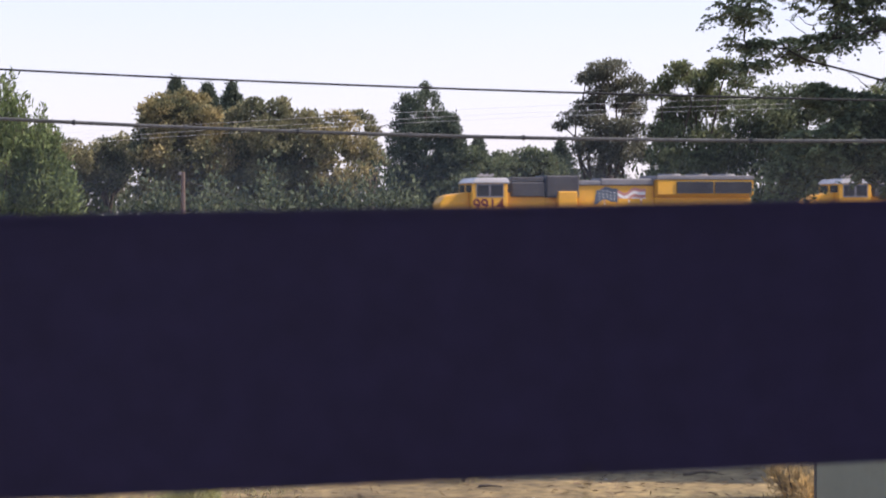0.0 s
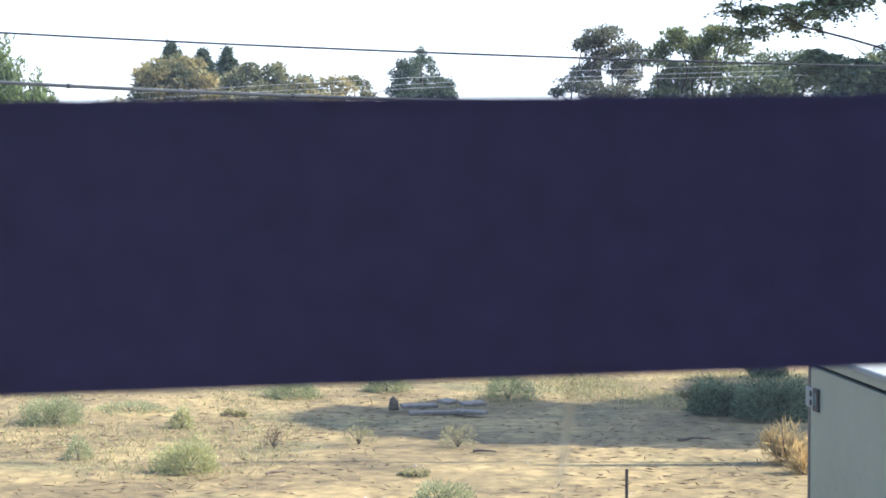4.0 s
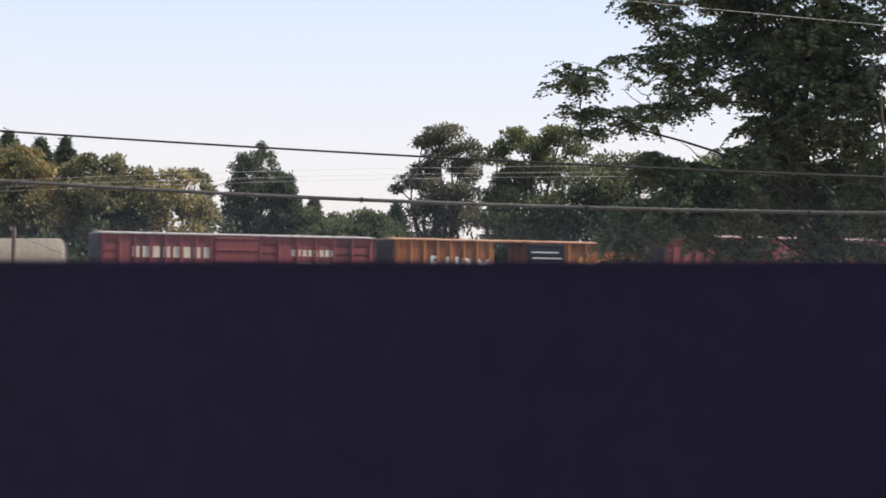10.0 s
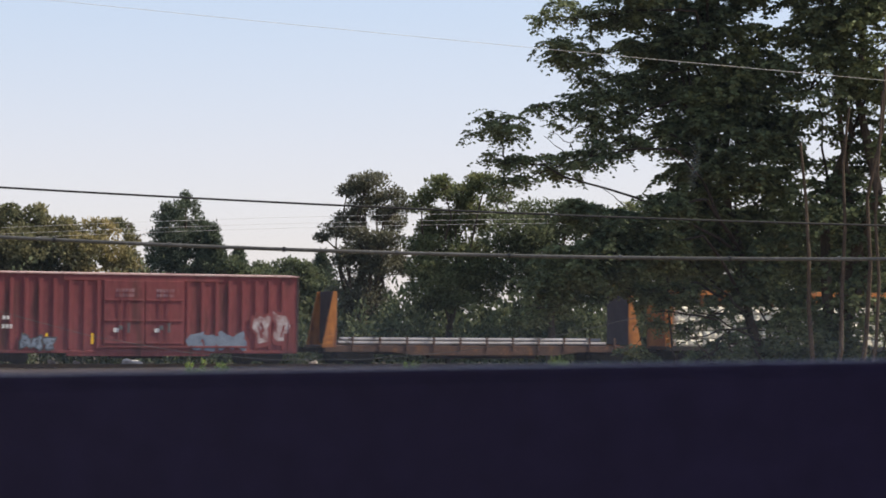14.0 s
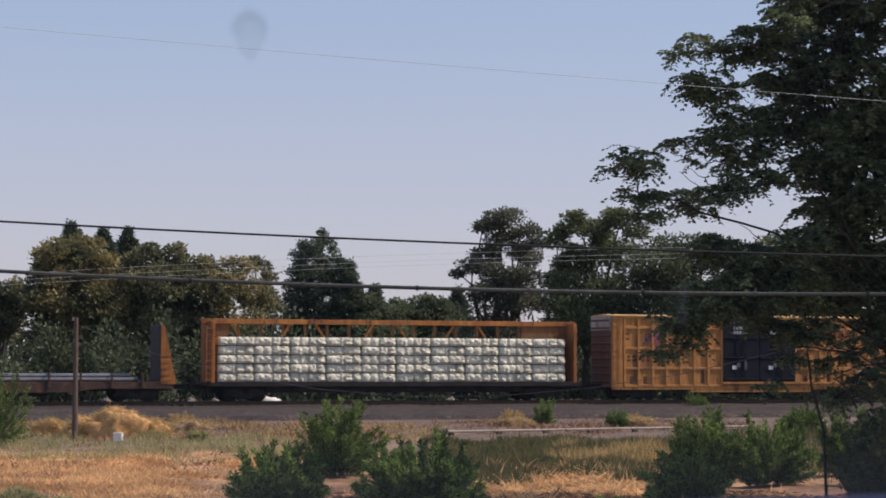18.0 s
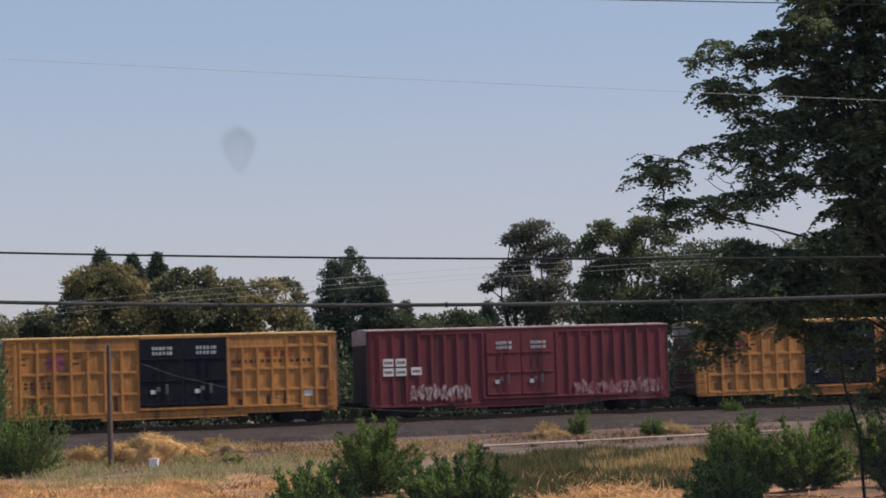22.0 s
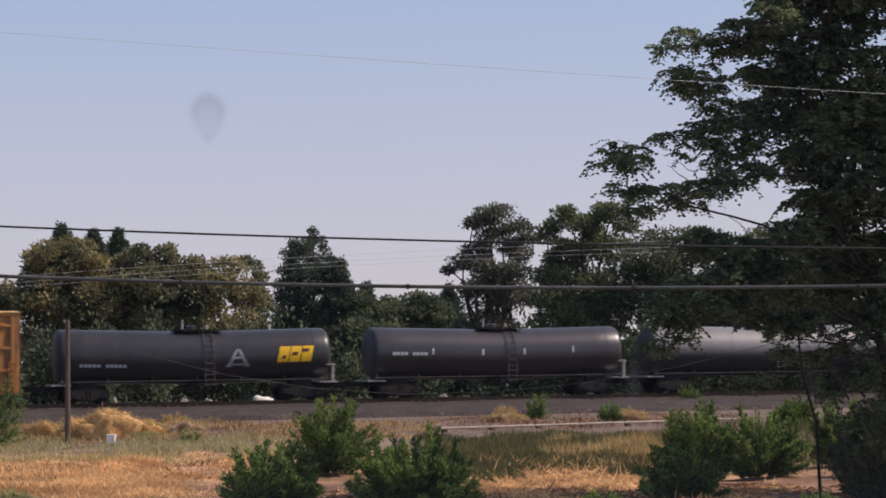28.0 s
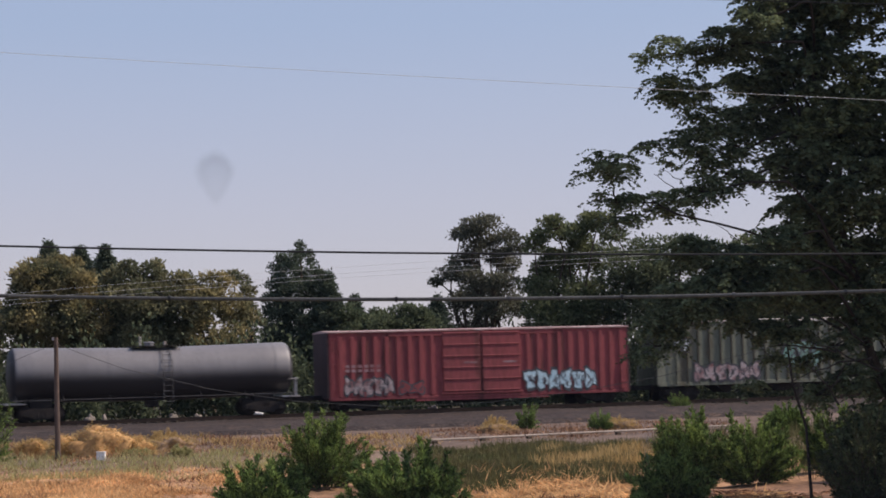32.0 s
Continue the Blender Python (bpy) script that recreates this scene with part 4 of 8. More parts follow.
def bulkhead(car, x, turn, top):
    """An end bulkhead: plate, slanted brace and posts."""
    part("bulkhead", boxes((x - 0.05, x + 0.05, 0.1, 3.0, 1.2, top), bevel=0.015), "bulkhead_dark", car)
    for y in (0.02, 2.94):
        bm = flat_shape([(x, 1.0), (x + turn * 0.9, 1.0), (x + turn * 0.62, 2.2), (x + turn * 0.20, top), (x, top)], y, y + 0.13)
        part("bulkhead_brace", bm, "orange_paint", car)
    for k in range(5):
        bm = bmesh.new()
        tube(bm, (x + turn * 0.15, -0.03, 1.3 + 0.35 * k), (x + turn * 0.62, -0.03, 1.3 + 0.35 * k), 0.018, 0.018, 6)
        part("rung", bm, "orange_paint", car)


M["bulkhead_dark"] = mat("bulkhead_dark", (0.06, 0.045, 0.05), (0.045, 0.035, 0.038), 0.6, 9, 0.8, 0.1, streak=True)
M["pipe_steel"] = mat("pipe_steel", (0.25, 0.25, 0.26), (0.18, 0.175, 0.18), 1.0, 12, 0.45, 0.1, 0.6)


def flat_car(d, L):
    car = car_root("flat_car", d, "rusty bulkhead flat car carrying a layer of long grey steel pipes", "flat car")
    part("deck", boxes((0.1, L - 0.1, 0.1, 3.0, 0.98, 1.12), bevel=0.015), "rust_deck", car)
    part("side_beam", flat_shape([(0.3, 1.1), (L - 0.3, 1.1), (L - 0.3, 0.75), (L - 4.5, 0.75), (L - 6.0, 0.55), (6.0, 0.55), (4.5, 0.75), (0.3, 0.75)], 0.04, 0.12), "rust_deck", car)
    part("underframe", boxes((0.5, L - 0.5, 1.1, 2.0, 0.6, 1.0), (7, 14, 0.4, 1.0, 0.35, 0.6)), "under_black", car)
    bulkhead(car, 1.0, -1, 4.3), bulkhead(car, L - 1.0, 1, 4.3)
    stake = shared("stake", lambda: boxes((-0.06, 0.06, -0.02, 0.1, 0.8, 1.62), bevel=0.012), "rust_deck")
    for x in span(2.0, L - 2.0, 11):
        put("stake", stake, car, x)
    rng = random.Random(5)
    for k in range(9):
        bm = bmesh.new()
        a, b = 1.5 + rng.uniform(0, .6), L - 1.9 - rng.uniform(0, .8)
        tube(bm, (a, 0.34 + 0.3 * k, 1.12 + 0.13), (b, 0.34 + 0.3 * k, 1.12 + 0.13), 0.125, 0.125, 12)
        part("pipe", bm, "pipe_steel", car)
    for k in range(8):
        bm = bmesh.new()
        a, b = 1.9 + rng.uniform(0, .6), L - 2.4 - rng.uniform(0, 1.4)
        tube(bm, (a, 0.49 + 0.3 * k, 1.12 + 0.13 + 0.215), (b, 0.49 + 0.3 * k, 1.12 + 0.345), 0.12, 0.12, 12)
        part("pipe", bm, "pipe_steel", car)
    for x in (3.5, 7.0, 14.0, 17.5):
        part("strap", boxes((x, x + 0.08, 0.08, 3.0, 1.58, 1.62)), "pipe_steel", car)
    add_truck(car, 2.3), add_truck(car, L - 2.3)
    add_couplers(car, L)
    return car


M["rust_deck"] = mat("rust_deck", (0.10, 0.056, 0.04), (0.065, 0.04, 0.032), 0.6, 9, 0.85, 0.2, stain=(0.15, 0.075, 0.04))


def bundle_mesh(i):
    """A paper-wrapped lumber pack with sagging, creased faces."""
    def make():
        rng = np.random.default_rng(40 + i)
        bm = bmesh.new()
        nx, nz = 16, 4
        w, h = 2.04, 0.46
        grid = [[bm.verts.new((w * a / nx, -abs(rng.normal(0, 0.045)) + 0.11 * (a in (nx // 2, nx // 4 * (1 + 2 * (i % 2)))) + 0.07 * (b in (0, nz)) + 0.07 * (a in (0, nx)) + 0.05 * b / nz, h * b / nz + rng.normal(0, 0.007))) for b in range(nz + 1)] for a in range(nx + 1)]
        back = [[bm.verts.new((w * a / nx, 1.2, h * b / nz)) for b in (0, nz)] for a in (0, nx)]
        for a in range(nx):
            for b in range(nz):
                q = [grid[a][b], grid[a + 1][b], grid[a + 1][b + 1], grid[a][b + 1]]
                if rng.random() < 0.5:
                    bm.faces.new(q[:3]), bm.faces.new((q[0], q[2], q[3]))
                else:
                    bm.faces.new((q[0], q[1], q[3])), bm.faces.new(q[1:])
        bm.faces.new([g[nz] for g in grid] + [back[1][1], back[0][1]])
        bm.faces.new([g[0] for g in grid[::-1]] + [back[0][0], back[1][0]])
        bm.faces.new(grid[0] + [back[0][1], back[0][0]])
        bm.faces.new(grid[nx][::-1] + [back[1][0], back[1][1]])
        return bm
    return shared("lumber_bundle_%d" % i, make, "wrap_white")


M["rust_panel"] = mat("rust_panel", (0.20, 0.095, 0.04), (0.12, 0.06, 0.032), 0.6, 9, 0.85, 0.2, streak=True)


def centerbeam_car(d, L):
    car = car_root("centerbeam_car", d, "orange centerbeam car loaded with white-wrapped lumber packs", "flat car")
    part("deck", boxes((0.1, L - 0.1, 0.1, 3.0, 0.92, 1.12), bevel=0.015), "rust_deck", car)
    part("side_beam", boxes((0.1, L - 0.1, 0.03, 0.12, 0.86, 1.14), bevel=0.012), "under_black", car)
    part("underframe", boxes((0.5, L - 0.5, 1.1, 2.0, 0.5, 0.95), (3.6, L - 3.6, 0.3, 0.6, 0.55, 0.9)), "under_black", car)
    part("top_chord", boxes((0.0, L, 1.25, 1.85, 4.52, 4.70), (0, L, 1.2, 1.26, 4.42, 4.70), bevel=0.015), "orange_paint", car)
    for x in span(0.9, L - 0.9, 17):
        part("beam_post", boxes((x - 0.06, x + 0.06, 1.42, 1.68, 1.1, 4.55)), "rust_panel", car)
    for k, x in enumerate(span(2.2, L - 3.2, 8)):
        s = 1 if k % 2 else -1
        part("beam_brace", flat_shape([(x, 3.7), (x + 0.14, 3.7), (x + 0.14 + s * 0.55, 4.52), (x + s * 0.55, 4.52)], 1.40, 1.5), "orange_paint", car)
    for x in (0.45, L - 0.45):
        part("bulkhead", boxes((x - 0.1, x + 0.1, 0.04, 3.06, 1.1, 4.55), bevel=0.02), "orange_paint", car)
        for y in (0.02, 2.9):
            part("bulkhead_post", boxes((x - 0.1, x + 0.1, y, y + 0.16, 1.05, 4.5), bevel=0.02), "orange_paint", car)
    for a, b in ((0.5, 1.6), (L - 3.4, L - 0.5)):
        part("end_panel", boxes((a, b, 1.30, 1.40, 3.72, 4.5), bevel=0.01), "rust_panel", car, "rust-brown end panel of the beam")
    end_ladder = shared("ladder_centerbeam", lambda: ladder_bm(3.2), "orange_paint")
    put("ladder", end_ladder, car, 0.05, -0.03, 1.1)
    for row in range(5):
        for col in range(10):
            x = 0.78 + col * 2.105
            for side in (0, 1):
                b = put("lumber_pack", bundle_mesh((row * 3 + col * 7 + side) % 6), car, x + 0.02 * math.sin(row * 5 + col * 3), 0.16 + 0.045 * math.sin(row * 2.7 + col * 4.1), 1.14 + row * 0.515)
                if side:
                    b.rotation_euler = (0, 0, math.pi)
                    b.location = (x + 2.06, 2.94, 1.14 + row * 0.515)
    add_truck(car, 2.4), add_truck(car, L - 2.4)
    add_couplers(car, L)
    return car


def underside_shade(m, low, high, colour):
    """Paints the shade of the lower half into the colour, with a soft border."""
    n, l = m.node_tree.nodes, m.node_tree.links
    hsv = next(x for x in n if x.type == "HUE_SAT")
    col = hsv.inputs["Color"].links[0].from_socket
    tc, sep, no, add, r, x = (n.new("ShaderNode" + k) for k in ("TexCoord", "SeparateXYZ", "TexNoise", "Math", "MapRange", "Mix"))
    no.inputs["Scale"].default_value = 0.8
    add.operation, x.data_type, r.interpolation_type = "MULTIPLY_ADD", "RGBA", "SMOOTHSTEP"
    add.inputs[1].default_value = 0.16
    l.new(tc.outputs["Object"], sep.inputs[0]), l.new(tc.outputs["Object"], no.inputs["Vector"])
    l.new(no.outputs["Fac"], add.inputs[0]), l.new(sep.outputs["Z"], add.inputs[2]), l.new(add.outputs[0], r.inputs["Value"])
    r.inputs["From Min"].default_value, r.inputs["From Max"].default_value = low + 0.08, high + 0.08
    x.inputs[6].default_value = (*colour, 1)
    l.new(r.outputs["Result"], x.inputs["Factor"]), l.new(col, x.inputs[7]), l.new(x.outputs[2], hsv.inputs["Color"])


underside_shade(M["tank_pale"], 2.1, 3.0, (0.022, 0.021, 0.024))


def tank_car(d, L, paint, label, marks):
    car = car_root("tank_car", d, label, "tank car")
    R, zc, yc = 1.50, 2.60, 1.55
    bm = bmesh.new()
    prof = [(0.28, 0.05), (0.29, 0.5), (0.32, 0.9), (0.38, 1.2), (0.47, 1.38), (0.57, 1.46), (0.7, R)]
    xs = prof + [(x, R) for x in span(2.2, L - 2.2, 13)] + [(L - x, r) for x, r in prof[::-1]]
    seg = 40
    rings = []
    for x, r in xs:
        sag = -0.17 * (1 - min(1.0, abs(x - L / 2) / (L / 2))) + 0.06
        rings.append([bm.verts.new((x, yc + r * math.sin(2 * math.pi * k / seg), zc + sag + r * math.cos(2 * math.pi * k / seg))) for k in range(seg)])
    for a, b in zip(rings, rings[1:]):
        for k in range(seg):
            f = bm.faces.new((a[k], a[(k + 1) % seg], b[(k + 1) % seg], b[k]))
            f.smooth = True
    bm.faces.new(rings[0]), bm.faces.new(rings[-1][::-1])
    bmesh.ops.recalc_face_normals(bm, faces=bm.faces)
    part("tank", bm, paint, car)
    for x in (1.42, L - 1.42, L / 2 - 2.6, L / 2 + 2.6):
        bm = bmesh.new()
        sag = -0.17 * (1 - min(1.0, abs(x - L / 2) / (L / 2))) + 0.06
        bmesh.ops.create_cone(bm, cap_ends=False, segments=40, radius1=R + 0.012, radius2=R + 0.012, depth=0.05, matrix=Matrix.Translation((x, yc, zc + sag)) @ Matrix.Rotation(math.pi / 2, 4, "Y"))
        part("weld_band", bm, paint, car)
    for turn in (0, 1):                            # domed heads, their shade put into a darker colour
        bm = bmesh.new()
        rings = []
        for x, r in prof[:-1]:
            xx = L - x + 0.008 if turn else x - 0.008
            rings.append([bm.verts.new((xx, yc + r * math.sin(2 * math.pi * k / seg), zc + 0.05 + r * math.cos(2 * math.pi * k / seg))) for k in range(seg)])
        for a, b in zip(rings, rings[1:]):
            for k in range(seg):
                bm.faces.new((a[k], a[(k + 1) % seg], b[(k + 1) % seg], b[k])).smooth = True
        bm.faces.new(rings[0])
        bmesh.ops.recalc_face_normals(bm, faces=bm.faces)
        part("head", bm, "tank_head_shade", car, "domed end coloured dark for its shade")
    # dome platform, valves and ladder
    cx = L / 2 + 0.3
    bm = bmesh.new()
    box(bm, cx - 1.5, cx + 1.2, 0.75, 2.35, 4.06, 4.10)
    for x in (cx - 1.45, cx - 0.1, cx + 1.15):
        for y in (0.8, 2.3):
            tube(bm, (x, y, 3.8), (x, y, 4.1), 0.025, 0.025, 6)
    part("platform", bm, "under_black", car)
    bm = bmesh.new()
    tube(bm, (cx - 0.4, yc, 3.9), (cx - 0.4, yc, 4.28), 0.28, 0.28, 16)
    tube(bm, (cx - 0.4, yc, 4.28), (cx - 0.4, yc, 4.34), 0.31, 0.2, 16)
    part("manway", bm, paint, car)
    bm = bmesh.new()
    tube(bm, (cx - 0.9, yc, 4.0), (cx - 0.9, yc, 4.65), 0.05, 0.05, 8)
    tube(bm, (cx + 0.5, yc, 4.0), (cx + 0.5, yc, 4.35), 0.08, 0.08, 8)
    part("valve", bm, "galvanised", car)
    bm = bmesh.new()
    for x in (cx + 0.1, cx + 0.62):
        for k in range(6):
            a0, a1 = radians(20 + k * 15), radians(35 + k * 15)
            rr = R + 0.09
            tube(bm, (x, yc - rr * math.sin(a0), zc - 0.1 + rr * math.cos(a0)), (x, yc - rr * math.sin(a1), zc - 0.1 + rr * math.cos(a1)), 0.025, 0.025, 6)
        tube(bm, (x, yc - R - 0.09, zc - 0.6), (x, yc - R - 0.06, 0.9), 0.025, 0.025, 6)
    for k in range(7):
        a = radians(22 + k * 13)
        tube(bm, (cx + 0.1, yc - (R + .09) * math.sin(a), zc - .1 + (R + .09) * math.cos(a)), (cx + .62, yc - (R + .09) * math.sin(a), zc - .1 + (R + .09) * math.cos(a)), 0.018, 0.018, 6)
    for k in range(5):
        tube(bm, (cx + 0.1, yc - R - 0.08, 0.95 + 0.3 * k), (cx + 0.62, yc - R - 0.08, 0.95 + 0.3 * k), 0.018, 0.018, 6)
    part("ladder", bm, "ladder_grey", car)
    # saddles, sills, hand rails, end platforms
    for x in (2.0, L - 2.0):
        part("saddle", boxes((x - 0.6, x + 0.6, 0.75, 2.35, 0.75, 1.45), bevel=0.03), "under_black", car)
        bm = bmesh.new()
        box(bm, x - 2.0 if x < L / 2 else x + 0.9, x - 0.9 if x < L / 2 else x + 2.0, 0.15, 2.95, 1.0, 1.08)
        part("end_platform", bm, "galvanised", car)
    for x in (0.0, L - 3.2):
        part("sill", boxes((x, x + 3.2, 1.25, 1.85, 0.72, 1.0), bevel=0.02), "under_black", car)
    part("bottom_outlet", boxes((L / 2 - 0.35, L / 2 + 0.35, 1.2, 1.9, 0.65, 1.2), bevel=0.04), "under_black", car)
    bm = bmesh.new()
    tube(bm, (0.4, 0.10, 1.22), (L - 0.4, 0.10, 1.22), 0.022, 0.022, 6)
    for x in span(0.6, L - 0.6, 7):
        tube(bm, (x, 0.10, 0.9), (x, 0.10, 1.22), 0.016, 0.016, 6)
        tube(bm, (x, 0.10, 1.22), (x, 0.55, 1.5), 0.016, 0.016, 6)
    part("hand_rail", bm, "ladder_grey", car)
    part("brake_wheel_stand", boxes((L - 0.25, L - 0.1, 0.5, 0.9, 1.0, 2.1), (L - 0.9, L - 0.12, 0.2, 1.2, 2.0, 2.06)), "galvanised", car)

    def on_tank(name, pts, m, out):
        """A plate bent on to the near side of the tank, from points (x, angle below the top)."""
        bmx = bmesh.new()
        bmx.faces.new([bmx.verts.new((x, a, 0)) for x, a in pts])
        lo, hi = min(a for _, a in pts), max(a for _, a in pts)
        for i in range(1, int((hi - lo) / 4) + 1):
            g = bmx.verts[:] + bmx.edges[:] + bmx.faces[:]
            bmesh.ops.bisect_plane(bmx, geom=g, plane_co=(0, lo + i * 4, 0), plane_no=(0, 1, 0))
        for v in bmx.verts:
            x, a = v.co.x, radians(v.co.y)
            sag = -0.17 * (1 - min(1.0, abs(x - L / 2) / (L / 2))) + 0.06
            v.co = (x, yc - (R + out) * math.sin(a), zc + sag + (R + out) * math.cos(a))
        bmesh.ops.solidify(bmx, geom=bmx.faces[:], thickness=0.004)
        part(name, bmx, m, car)

    for kind, x0, x1, a0, a1, m in marks:
        if kind == "bars":
            n = int((x1 - x0) / 0.24)
            for i in range(n):
                if i != n // 2:
                    xa = x0 + i * 0.24
                    on_tank("car_mark", [(xa, a0), (xa + 0.17, a0), (xa + 0.17, a1), (xa, a1)], m, 0.012)
        elif kind == "slab":
            on_tank("stripe", [(x0, a0), (x1, a0), (x1, a1), (x0, a1)], m, 0.012)
        elif kind == "logo":
            w = (x1 - x0) / 3
            for i in range(3):
                xa = x0 + i * w
                on_tank("emblem_shadow", [(xa - 0.06, a1 + 3), (xa + 0.22, a0 - 3), (xa + w + 0.02, a0 - 3), (xa + w - 0.2, a1 + 3)], "flag_red_dark", 0.012)
                on_tank("emblem", [(xa, a1), (xa + 0.2, a0), (xa + w + 0.13, a0), (xa + w - 0.07, a1)], m, 0.022)
                on_tank("emblem_slot", [(xa + 0.28 - 0.1 * i, a0 + 27 - 7 * i), (xa + 0.33 - 0.1 * i, a0 + 20 - 7 * i), (xa + w - 0.13, a0 + 20 - 7 * i), (xa + w - 0.18, a0 + 27 - 7 * i)], "flag_red_dark", 0.030)
        elif kind == "triangle":
            xm = (x0 + x1) / 2
            for pts in ([(x0, a1), (xm - 0.12, a0), (xm + 0.02, a0), (x0 + 0.28, a1)], [(x1 - 0.28, a1), (xm - 0.02, a0), (xm + 0.12, a0), (x1, a1)],
                        [(xm - .22, a0 + 16), (xm + .22, a0 + 16), (xm + .26, a0 + 21), (xm - .26, a0 + 21)],
                        [(xm - .55, a1 - 7), (xm + .55, a1 - 7), (xm + .6, a1 - 3), (xm - .6, a1 - 3)]):
                on_tank("emblem", pts, m, 0.012 + 0.003 * (len(car.children) % 4))
    add_truck(car, 2.0), add_truck(car, L - 2.0)
    add_couplers(car, L)
    return car


M["paint_worn_grey"] = mat("paint_worn_grey", (0.30, 0.30, 0.31), (0.18, 0.18, 0.19), 1.5, 12, 0.7, 0.0, spread=0.3)
M["ladder_grey"] = mat("ladder_grey", (0.055, 0.055, 0.058), (0.085, 0.085, 0.088), 1.0, 12, 0.6, 0.1)
M["flag_red_dark"] = mat("flag_red_dark", (0.12, 0.03, 0.03), (0.09, 0.025, 0.025), 1.0, 12, 0.6, 0.1)
M["tank_olive"] = mat("tank_olive", (0.17, 0.155, 0.125), (0.13, 0.118, 0.098), 0.4, 9, 0.6, 0.06, streak=True)


def hopper_car(d, L):
    car = car_root("hopper_car", d, "grey-green ribbed covered hopper car with graffiti", "hopper car")
    part("body", boxes((1.2, L - 1.2, 0.10, 3.0, 1.0, 4.7), bevel=0.05), "hopper_green", car)
    part("roof", boxes((1.0, L - 1.0, 0.05, 3.05, 4.68, 4.80), (2.0, L - 2.0, 1.2, 1.9, 4.8, 4.92), bevel=0.02), "galvanised", car)
    for a, b in ((0.0, 1.25), (L, L - 1.25)):
        for y in (0.04, 2.96):
            part("end_brace", flat_shape([(a, 1.0), (b, 1.0), (b, 4.6), (a + (b - a) * 0.75, 4.6), (a + (b - a) * 0.05, 2.6)], y, y + 0.1), "hopper_green", car)
    add_ribs(car, span(1.3, L - 1.3, 20), 1.0, 4.68, "hopper_rib", 0.10, 0.12)
    part("side_sill", boxes((0.1, L - 0.1, 0.02, 0.2, 0.9, 1.12), bevel=0.015), "hopper_green", car)
    for x in (4.0, 7.5, 11.0):
        bm = flat_shape([(x, 1.0), (x + 2.6, 1.0), (x + 1.7, 0.42), (x + 0.9, 0.42)], 0.7, 2.4)
        part("hopper_chute", bm, "under_black", car)
    put("ladder", shared("ladder_hopper", lambda: ladder_bm(3.6), "hopper_green"), car, 0.9, -0.02, 1.0)
    graffiti(car, 2.4, 7.0, 1.15, 2.3, -0.002, 6, 21, "paint_white_worn")
    graffiti(car, 1.2, 2.2, 3.0, 3.9, -0.002, 2, 5, "paint_pale")
    graffiti(car, 8.6, 11.4, 1.8, 3.6, -0.002, 3, 11, "paint_teal", "paint_dark")
    add_truck(car, 1.8), add_truck(car, L - 1.8)
    add_couplers(car, L)
    return car


M["hopper_rib"] = mat("hopper_rib", (0.06, 0.055, 0.04), (0.085, 0.075, 0.055), 0.6, 9, 0.8, 0.1, streak=True)
M["paint_teal"] = mat("paint_teal", (0.10, 0.22, 0.18), (0.20, 0.32, 0.27), 1.2, 10, 0.6, 0.0)
M["cab_roof"] = mat("cab_roof", (0.60, 0.60, 0.60), (0.48, 0.48, 0.48), 1.0, 12, 0.6, 0.1)


def text_mesh(words, size, bold=0.0):
    cu = bpy.data.curves.new("lettering", "FONT")
    cu.body, cu.size, cu.extrude, cu.offset = words, size, 0.006, bold
    ob = bpy.data.objects.new("lettering", cu)
    scene.collection.objects.link(ob)
    bpy.context.view_layer.update()
    me = bpy.data.meshes.new_from_object(ob.evaluated_get(bpy.context.evaluated_depsgraph_get()))
    bpy.data.objects.remove(ob)
    me.materials.clear()
    return me


